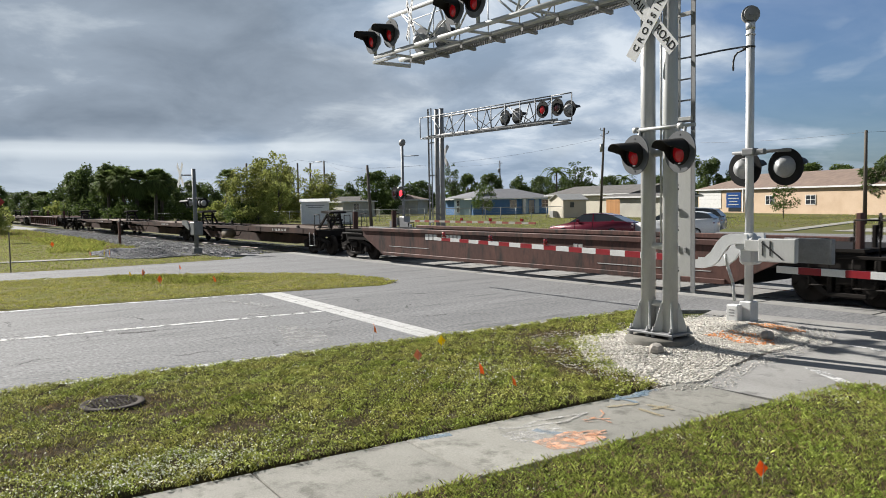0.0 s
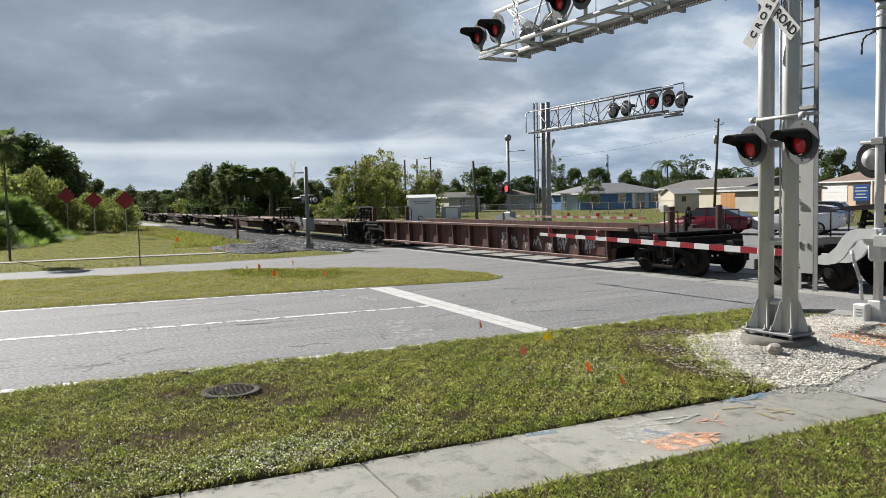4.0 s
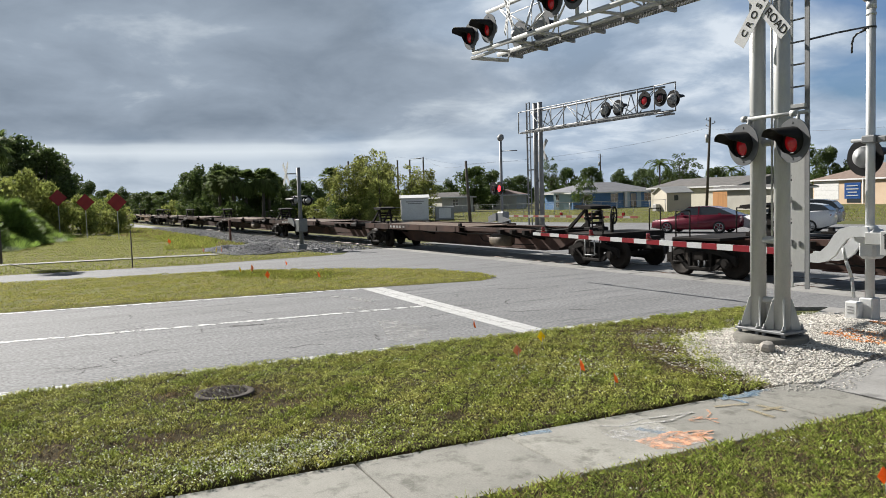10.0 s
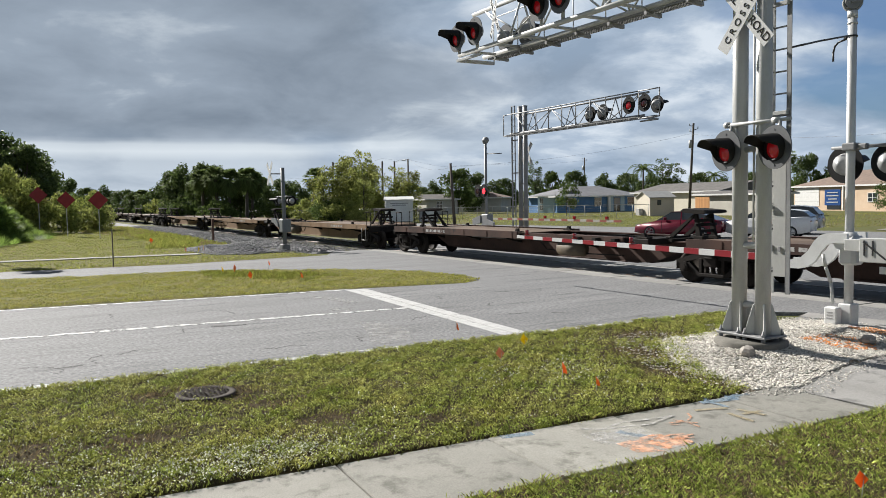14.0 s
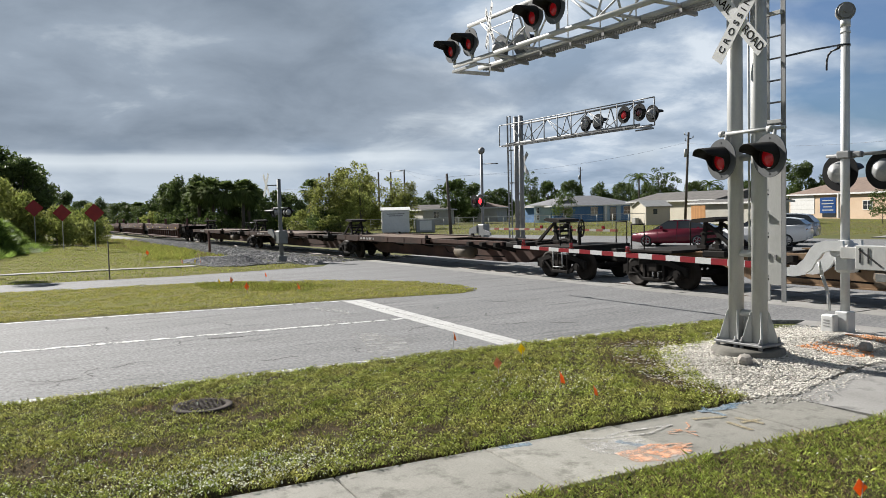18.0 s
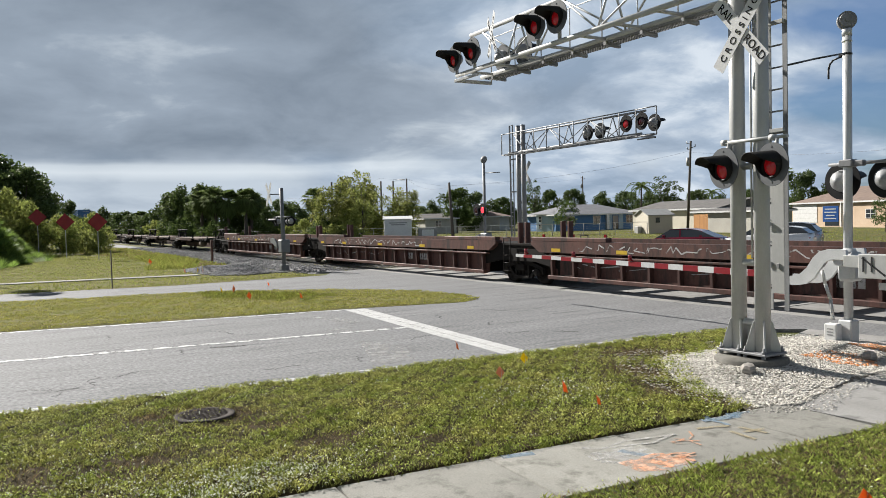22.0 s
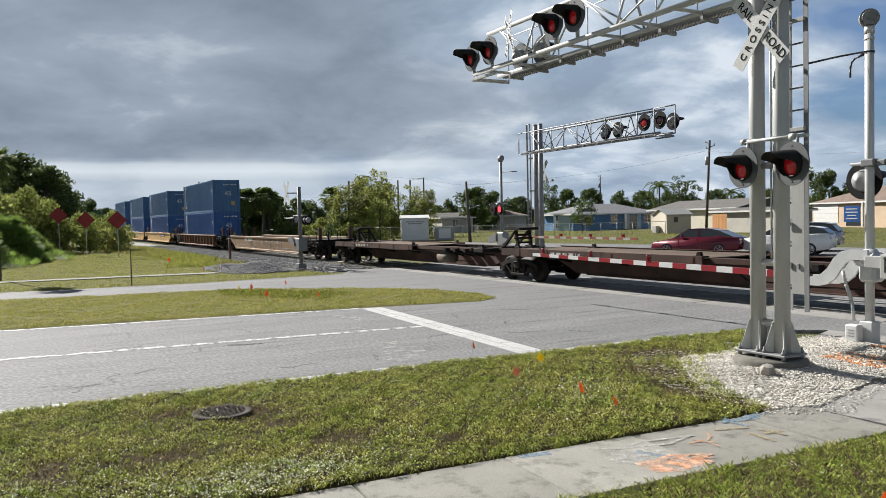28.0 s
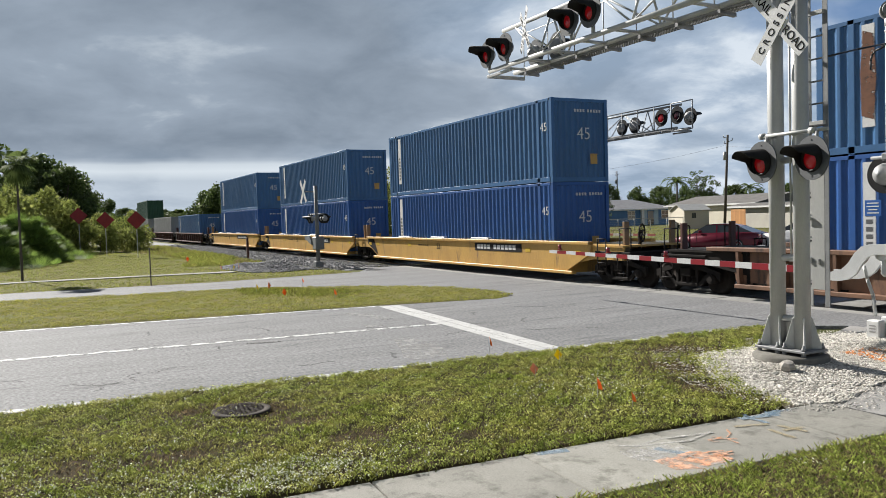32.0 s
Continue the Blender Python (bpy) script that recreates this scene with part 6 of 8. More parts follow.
# saw palmetto clump: many stiff fans
def palmetto(seed, w, d, h, n):
    rs = random.Random(seed)
    out = []
    for _ in range(n):
        x, y = rs.gauss(0, w / 3.2), rs.gauss(0, d / 3.2)
        z = max(0.2, h * (1 - (x / w) ** 2 * 2.2 - (y / d) ** 2 * 2.2)) * rs.uniform(0.45, 1.0)
        a, e = rs.uniform(0, 2 * math.pi), rs.uniform(0.2, 1.3)
        way = Vector((math.cos(a) * math.cos(e), math.sin(a) * math.cos(e), math.sin(e)))
        side = way.cross(Vector((0, 0, 1))).normalized()
        p = Vector((x, y, z))
        L_ = rs.uniform(0.5, 0.85)
        for k in range(11):
            q = (k / 10 - 0.5) * 2.4
            dv = way * math.cos(q) + side * math.sin(q)
            wv = dv.cross(side.cross(way)).normalized() * 0.035
            out.append([p, p + dv * L_ * 0.55 + wv, p + dv * L_, p + dv * L_ * 0.55 - wv])
    return quads("fronds", np.array([[tuple(v) for v in q] for q in out]), M_PALMETTO)


M_PALMETTO = leafmat("palmetto_fronds", (0.16, 0.25, 0.05), (0.22, 0.31, 0.075), 0.5)
for az, r, w, h, sd in ((-0.9, 60, 5.0, 3.3, 1), (-3.6, 54, 6, 3.3, 2), (0.4, 64, 3.4, 2.1, 3)):
    pm = thing("palmetto_clump", "dense bright green palmetto clump of fan leaves", "bush", "palmetto clumps", spot(az, r, -0.05))
    part("fronds", palmetto(sd, w, w * 0.8, h, 900), M_PALMETTO, pm)


# ---- the train ----
SPEED = 18.35  # metres a second, towards +x
M_FADEDW = mat("faded_white_marking", (0.55, 0.54, 0.52), (0.42, 0.40, 0.38), 0.7, scale=6, fine=40, cut=(9, 0.3, 0.5))
M_SPRAYG = mat("graffiti_white", (0.62, 0.61, 0.60), (0.48, 0.47, 0.46), 0.7, scale=4, fine=30, cut=(5, 0.36, 0.5))
M_REFLY = mat("yellow_reflector", (0.75, 0.50, 0.03), (0.65, 0.42, 0.03), 0.45, scale=4)
M_RUSTJ = mat("orange_brown_wagon", (0.27, 0.14, 0.08), (0.20, 0.105, 0.062), 0.65, 0.0, scale=1.2, fine=25, bump=0.15, c3=(0.08, 0.05, 0.038), spots=0.35, streaky=(1, 1, 0.25))
M_BLUE2 = mat("royal_blue_container_paint", (0.028, 0.115, 0.37), (0.024, 0.095, 0.31), 0.4, 0.05, scale=0.8, fine=20, bump=0.05, c3=(0.05, 0.13, 0.32), spots=0.05, streaky=(1, 1, 0.3), rand=0.1)
moving = []    # (thing, place along the track at the clip's end)


def truck_meshes():
    wheel = Build().lathe([(0.0, -0.02), (0.09, -0.05), (0.11, 0.03), (0.30, 0.02), (0.36, 0.05), (0.42, 0.06), (0.425, -0.05), (0.455, -0.06), (0.455, -0.085), (0.38, -0.085), (0.33, -0.03), (0.12, -0.02), (0.0, -0.03)],
                          pose(0, 0, 0, 90, 0, 0), 20).made("wheel", M_WHEEL)
    axle = Build().cyl((0, -1.05, 0), (0, 1.05, 0), 0.075, n=10).made("axle", M_GRIME)
    upper = [(-1.18, 0.34), (-1.18, 0.60), (-0.95, 0.66), (-0.55, 0.78), (0.55, 0.78), (0.95, 0.66), (1.18, 0.60), (1.18, 0.34), (1.0, 0.52), (0.5, 0.64), (-0.5, 0.64), (-1.0, 0.52)]
    lower = [(-0.86, 0.50), (-0.48, 0.20), (-0.30, 0.17), (0.30, 0.17), (0.48, 0.20), (0.86, 0.50), (0.74, 0.56), (0.42, 0.29), (-0.42, 0.29), (-0.74, 0.56)]
    side = Build().prism(upper, -0.07, 0.05, "y").prism(lower, -0.065, 0.05, "y")
    side.box(-0.40, -0.10, 0.20, 0.40, 0.10, 0.28, 0.01)
    for s in (-0.89, 0.89):
        side.cyl((s, -0.13, 0.42), (s, 0.10, 0.42), 0.13, n=12).cyl((s, -0.15, 0.42), (s, -0.13, 0.42), 0.08, n=10)
    for s in (-0.36, 0.36):
        side.box(s - 0.05, -0.08, 0.28, s + 0.05, 0.08, 0.66, 0.01)
    frame_ = side.made("side_frame", M_GRIME)
    bol = Build().box(-0.2, -1.15, 0.46, 0.2, 1.15, 0.70, 0.02).lathe([(0.0, 0.86), (0.22, 0.86), (0.22, 0.70)], None, 16).made("bolster", M_GRIME)
    spr = Build()
    for s in (-0.2, 0.0, 0.2):
        for k in range(6):
            spr.lathe([(0.055, 0.28 + k * 0.03), (0.078, 0.292 + k * 0.03), (0.055, 0.304 + k * 0.03)], pose(s, 0, 0), 10)
    spring = spr.made("spring", M_WHEEL)
    return wheel, axle, frame_, bol, spring


T_WHEEL, T_AXLE, T_FRAME, T_BOLSTER, T_SPRING = truck_meshes()


def truck(car, x):
    t = part("bolster", T_BOLSTER, M_GRIME, car, m=pose(x, 0, 0))
    for s in (-1, 1):
        turn = pose(0, s * 1.0, 0, 0, 0, 0 if s < 0 else 180)
        part("side_frame", T_FRAME, M_GRIME, t, m=turn)
        part("spring_nest", T_SPRING, M_WHEEL, t, m=turn)
        for dx_ in (-0.89, 0.89):
            part("wheel", T_WHEEL, M_WHEEL, t, m=pose(dx_, s * 0.755, 0.42, 0, 0, 0 if s < 0 else 180))
    for dx_ in (-0.89, 0.89):
        part("axle", T_AXLE, M_GRIME, t, m=pose(dx_, 0, 0.42))
    return t


def hitch_mesh():
    """Upright trailer hitch at x = 0, its brace running down towards +x."""
    b = Build()
    for s in (-0.3, 0.3):
        b.prism([(-0.16, 1.12), (0.0, 1.12), (0.09, 1.82), (0.0, 1.82)], s - 0.04, s + 0.04, "y")
        b.prism([(0.04, 1.76), (0.12, 1.78), (1.00, 1.17), (0.98, 1.08), (0.90, 1.10)], s - 0.04, s + 0.04, "y")
        b.box(-0.24, s - 0.07, 1.10, 0.08, s + 0.07, 1.20, 0.01)
    b.box(-0.10, -0.3, 1.30, -0.01, 0.3, 1.37).box(-0.04, -0.3, 1.58, 0.05, 0.3, 1.66)
    b.prism([(-0.40, 1.83), (-0.34, 1.90), (0.36, 1.95), (0.48, 1.89), (0.42, 1.85), (0.2, 1.82), (-0.2, 1.80)], -0.44, 0.44, "y")
    b.box(0.85, -0.42, 1.08, 1.05, 0.42, 1.16, 0.02).cyl((-0.03, -0.42, 1.5), (-0.03, 0.42, 1.5), 0.04, n=8)
    return b.made("hitch", M_GRIME)


T_HITCH = hitch_mesh()
M_TANK = mat("tank_paint", (0.13, 0.10, 0.065), (0.085, 0.065, 0.045), 0.65, 0.1, scale=3, fine=30, bump=0.1)


def spine_unit_meshes(L, paint):
    """Meshes of one platform; x from 0 (one truck) to -L (the next). The wide wheel deck lies at the -L end."""
    spine = Build().prism([(0.0, 1.00), (-L, 1.00), (-L, 0.82), (-L + 1.5, 0.80), (-L + 2.6, 0.36), (-2.7, 0.36), (-1.5, 0.80), (0.0, 0.82)], -0.42, 0.42, "y")
    spine.box(-L + 8.8, -0.50, 1.0, -1.0, 0.50, 1.03).box(-L + 3.2, -0.52, 0.34, -3.2, 0.52, 0.37)
    d1 = -L + 8.9
    deck = Build().box(-L - 0.55, -1.34, 1.10, d1, 1.34, 1.13)
    sill = Build().box(-L - 0.55, -1.40, 0.93, d1, -1.34, 1.16).box(-L - 0.55, -1.34, 0.93, d1, -1.24, 0.95).box(-L - 0.55, -1.40, 1.16, d1, -1.30, 1.175)
    for k in range(6):
        x = -L + 0.6 + k * 1.6
        sill.box(x - 0.02, -1.415, 0.94, x + 0.02, -1.40, 1.15)
    thin = Build().box(d1 - 0.05, -1.12, 0.98, -3.2, -1.05, 1.12).box(d1 - 0.05, -1.05, 1.09, -3.2, -0.9, 1.12)
    cross = Build().prism([(-1.32, 1.08), (1.32, 1.08), (1.32, 0.94), (0.4, 0.70), (-0.4, 0.70), (-1.32, 0.94)], -0.08, 0.08, "x")
    bolster = Build().box(-0.35, -1.34, 0.96, 0.35, 1.34, 1.12, 0.02).box(-0.5, -0.6, 1.0, 0.5, 0.6, 1.10)
    pad = Build().box(-0.22, -0.12, 1.12, 0.22, 0.12, 1.17, 0.01).prism([(-0.08, 1.17), (0.08, 1.17), (0.05, 1.27), (-0.05, 1.27)], -0.05, 0.05, "y")
    tank = Build().cyl((-0.55, 0, 0.66), (0.55, 0, 0.66), 0.23, n=16).lathe([(0.23, 0.0), (0.17, 0.06), (0.0, 0.08)], pose(0.55, 0, 0.66, 0, 90, 0), 16).lathe([(0.23, 0.0), (0.17, 0.06), (0.0, 0.08)], pose(-0.55, 0, 0.66, 0, -90, 0), 16)
    pipe = Build().cyl((-L + 2.0, 0, 0.86), (-2.0, 0, 0.86), 0.025, n=6).tube([(-L + 9.5, 0, 0.8), (-L + 9.8, 0, 0.58), (-L + 11.5, 0, 0.52), (-3.5, 0, 0.56)], 0.022, 6)
    return dict(spine=spine.made("spine", paint), deck=deck.made("wheel_deck", M_DECK), sill=sill.made("side_sill", paint), thin=thin.made("side_sill", paint), cross=cross.made("cross_bearer", M_GRIME),
                bolster=bolster.made("body_bolster", M_GRIME), pad=pad.made("container_pad", M_GRIME), tank=tank.made("air_tank", M_TANK), pipe=pipe.made("brake_pipe", M_GRIME))


T_END = Build().box(-0.9, -1.3, 1.0, 0.75, 1.3, 1.07, 0.01).box(0.3, -0.16, 0.62, 1.6, 0.16, 0.86, 0.03).box(1.4, -0.19, 0.58, 1.75, 0.19, 0.98, 0.03).box(0.70, -1.3, 0.80, 0.76, 1.3, 1.0).made("coupler_platform", M_GRIME)
T_GRAB = Build().tube([(0.7, 0, 1.06), (0.7, 0, 1.78), (0.2, 0, 1.78), (0.2, 0, 1.06)], 0.02, 6).made("hand_rail", M_GRIME)
T_STIRRUP = Build().tube([(0.25, 0, 1.0), (0.25, 0, 0.42), (0.70, 0, 0.42), (0.70, 0, 1.0)], 0.018, 6).made("stirrup", M_GRIME)


def grabs(car, m):
    for s in (-1.2, 1.2):
        part("hand_rail", T_GRAB, M_GRIME, car, m=m @ pose(0, s, 0))
        part("stirrup", T_STIRRUP, M_GRIME, car, m=m @ pose(0, s * 1.12, 0))


T_STEP = Build().tube([(0, 0, 1.0), (0, 0, 0.42), (0.45, 0, 0.42), (0.45, 0, 1.0)], 0.018, 6).made("step", M_CABGREY)
stand = Build().box(-0.09, -0.50, 1.06, 0.0, -0.40, 1.66, 0.015)
star = []
for k in range(12):
    a_ = math.pi * k / 6
    star.append(((0.262 if k % 2 == 0 else 0.05) * math.cos(a_), (0.262 if k % 2 == 0 else 0.05) * math.sin(a_)))
wheel_ = Build().lathe([(0.25, -0.02), (0.29, -0.02), (0.29, 0.02), (0.25, 0.02), (0.25, -0.02)], pose(0.06, -0.45, 1.62, 0, 90, 30), 24)
wheel_.prism(star, -0.012, 0.012, "z", pose(0.06, -0.45, 1.62, 0, 90, 30))
T_BRAKEWHEEL = wheel_.made("brake_wheel", M_GRIME)
T_BRAKE = stand.made("hand_brake", M_GRIME)


def spine_car(name_label, spots, facing, paint=None):
    """An empty articulated spine car; spots: where its trucks stand, front first."""
    paint = paint or M_SPINE
    x0 = spots[0]
    car = thing("spine_car", name_label, "railway wagon", "train wagons")
    known = {}
    for i, (a, b) in enumerate(zip(spots, spots[1:])):
        L = round(a - b, 1)
        if L not in known:
            known[L] = spine_unit_meshes(L, paint)
        k = known[L]
        at = pose(a - x0, 0, 0) if facing < 0 else pose(b - x0, 0, 0, 0, 0, 180)
        other = at @ Matrix.Diagonal((1, -1, 1, 1))
        part("spine", k["spine"], paint, car, m=at)
        part("wheel_deck", k["deck"], M_DECK, car, m=at)
        for m_ in (at, other):
            part("side_sill", k["sill"], paint, car, m=m_)
            part("side_sill", k["thin"], paint, car, m=m_)
        for j in range(6):
            part("cross_bearer", k["cross"], M_GRIME, car, m=at @ pose(-L + 9.4 + (L - 12.8) * j / 5 if j > 2 else -L + 2.2 + 2.8 * j, 0, 0))
        part("body_bolster", k["bolster"], M_GRIME, car, m=at @ pose(-2.3, 0, 0))
        for px_, py_ in ((-2.3, -1.15), (-2.3, 1.15), (-L + 1.6, -1.15), (-L + 1.6, 1.15), (-L + 8.6, -1.15), (-L + 8.6, 1.15)):
            part("container_pad", k["pad"], M_GRIME, car, m=at @ pose(px_, py_, 0))
        if i % 2 == 0:
            for s in (-0.85, 0.85):
                part("air_tank", k["tank"], M_TANK, car, m=at @ pose(-L + 11.2, s, 0.0))
        for s in (-0.8, 0.8):
            part("brake_pipe", k["pipe"], M_GRIME, car, m=at @ pose(0, s, 0))
        for j in range(5):
            part("marking", Build().box(-L + 2.4 + j * 0.33, -1.4045, 1.0, -L + 2.62 + j * 0.33, -1.4005, 1.1) if facing < 0 else Build().box(-L + 2.4 + j * 0.33, 1.4005, 1.0, -L + 2.62 + j * 0.33, 1.4045, 1.1), M_FADEDW, car, "small faded white bar", at)
    for i, u in enumerate(spots):
        truck(car, u - x0)
        hx = u - x0 + (1.15 if facing > 0 else -1.15)
        last = i == (0 if facing > 0 else len(spots) - 1)
        part("trailer_hitch", T_HITCH, M_GRIME, car, "upright black steel trailer hitch",
             pose(hx, 0, 0, 0, 0, 0 if facing > 0 else 180) if not last else pose(u - x0 - 0.2 * facing, 0, 0, 0, 0, 0 if facing < 0 else 180))
    part("coupler_platform", T_END, M_GRIME, car)
    part("coupler_platform", T_END, M_GRIME, car, m=pose(spots[-1] - x0, 0, 0, 0, 0, 180))
    for m_ in (Matrix.Identity(4), pose(spots[-1] - x0, 0, 0, 0, 0, 180)):
        grabs(car, m_)
        part("step", T_STEP, M_CABGREY, car, m=m_ @ pose(0.1, -1.42, 0))
    hb = part("hand_brake", T_BRAKE, M_GRIME, car, m=pose(0.3, 0, 0))
    part("brake_wheel", T_BRAKEWHEEL, M_GRIME, hb)
    moving.append((car, x0))
    return car


def scribble(car, x0, x1, z0, z1, y, mt, seed, n=26, w=0.02):
    """Graffiti as tangled sprayed strokes on a wagon's side."""
    rs = random.Random(seed)
    b = Build()
    x, z = x0, (z0 + z1) / 2
    for i in range(n):
        nx = min(max(x0 + (x1 - x0) * (i + rs.uniform(-0.2, 1.4)) / n, x0), x1)
        nz = rs.uniform(z0, z1)
        v = Vector((nx - x, nz - z))
        if v.length > 0.03:
            v = v.normalized() * w * rs.uniform(0.6, 1.3)
            d = y - 0.0006 * (i % 5)
            b.add([(x + v.y, d, z - v.x), (nx + v.y, d, nz - v.x), (nx - v.y, d, nz + v.x), (x - v.y, d, z + v.x)], [(0, 1, 2, 3)])
        x, z = (nx, nz) if rs.random() < 0.8 else (nx + rs.uniform(0.05, 0.2), rs.uniform(z0, z1))
    part("graffiti", b, mt, car, "sprayed pale graffiti strokes")


def bars(car, x0, z0, n, w, h, gap, y, mt, label="row of white bars"):
    for i in range(n):
        part("marking", Build().box(x0 + i * (w + gap), y - 0.003, z0, x0 + i * (w + gap) + w, y, z0 + h), mt, car, label)


def well_unit_meshes(L, style, paint):
    """One well between two trucks, x from 0 to -L."""
    top = {"smooth": 1.30, "ribbed": 1.30, "tall": 1.50, "yellow": 1.36}[style]
    bot = 0.30
    e = 1.05
    if style in ("smooth", "yellow"):
        out = [(-e, top), (-e, 0.98), (-2.5, bot), (-L + 2.5, bot), (-L + e, 0.98), (-L + e, top)]
    else:
        out = [(-e, top), (-e, 0.95), (-1.75, 0.9), (-1.9, bot), (-L + 1.9, bot), (-L + 1.75, 0.9), (-L + e, 0.95), (-L + e, top)]
    inset = 0.10 if style in ("ribbed", "tall") else 0.0
    side = Build().prism(out, -1.34 + inset, -1.28 + inset, "y")
    if style == "yellow":
        side.prism([(-3.0, 0.72), (-L + 3.0, 0.72), (-L + 3.0, bot), (-3.0, bot)], -1.345, -1.342, "y")
    chord = Build()
    if style == "smooth":
        chord.box(-L + e, -1.40, top - 0.13, -e, -1.22, top, 0.012).box(-L + 2.6, -1.40, bot - 0.02, -2.6, -1.24, bot + 0.10, 0.012)
    elif style == "tall":
        chord.prism([(-e, top), (-e, top - 0.10), (-1.5, top - 0.36), (-L + 1.5, top - 0.36), (-L + e, top - 0.10), (-L + e, top)], -1.46, -1.2, "y")
        chord.box(-L + 1.9, -1.44, bot - 0.02, -1.9, -1.24, bot + 0.10, 0.012).box(-L + 1.7, -1.445, top - 0.50, -1.7, -1.24, top - 0.44, 0.01)
    else:
        chord.box(-L + e, -1.43, top - 0.10, -e, -1.22, top, 0.012).box(-L + 1.95, -1.43, bot - 0.02, -1.95, -1.24, bot + 0.08, 0.012)
    rib = Build().add([(x, y, z) for x in (-0.04, 0.04) for y, z in ((-1.238, top - 0.09), (-1.425, top - 0.09), (-1.38, bot + 0.06), (-1.238, bot + 0.06))], [(0, 1, 2, 3), (7, 6, 5, 4), (0, 4, 5, 1), (1, 5, 6, 2), (2, 6, 7, 3)])
    floor_ = Build()
    for i in range(8):
        x = -2.6 - (L - 5.2) * i / 7
        floor_.box(x - 0.2, -1.28, bot, x + 0.2, 1.28, bot + 0.12)
    end = Build().prism([(-2.2, top - 0.12), (0.45, top - 0.12), (0.45, 0.80), (-1.0, 0.80), (-2.2, bot + 0.3)], -1.26, -1.20, "y").prism([(-2.2, top - 0.12), (0.45, top - 0.12), (0.45, 0.80), (-1.0, 0.80), (-2.2, bot + 0.3)], 1.20, 1.26, "y")
    end.box(-2.3, -1.30, top - 0.16, 0.45, 1.30, top - 0.10)
    end.box(-2.3, -1.25, bot, -2.2, 1.25, top - 0.1)
    post = Build().box(-0.05, -0.10, 0.9, 0.05, 0.10, top + 0.62, 0.01)
    ladder = Build().tube([(-0.2, 0, 0.45), (-0.2, 0, top + 0.1), (0.2, 0, top + 0.1), (0.2, 0, 0.45)], 0.02, 6)
    for z in (0.45, 0.72, 0.99):
        ladder.cyl((-0.2, 0, z), (0.2, 0, z), 0.016, n=6)
    return dict(side=side.made("side_wall", paint), chord=chord.made("top_chord", paint), rib=rib.made("rib", paint), floor=floor_.made("well_floor", M_GRIME),
                end=end.made("end_deck", M_GRIME if style != "yellow" else paint), post=post.made("guide_post", M_RUST if style != "yellow" else M_TAN), ladder=ladder.made("ladder", M_GRIME), top=top)


M_GRAFB = mat("graffiti_brown", (0.13, 0.08, 0.05), (0.09, 0.055, 0.04), 0.7, scale=4, fine=30, cut=(5, 0.36, 0.5))


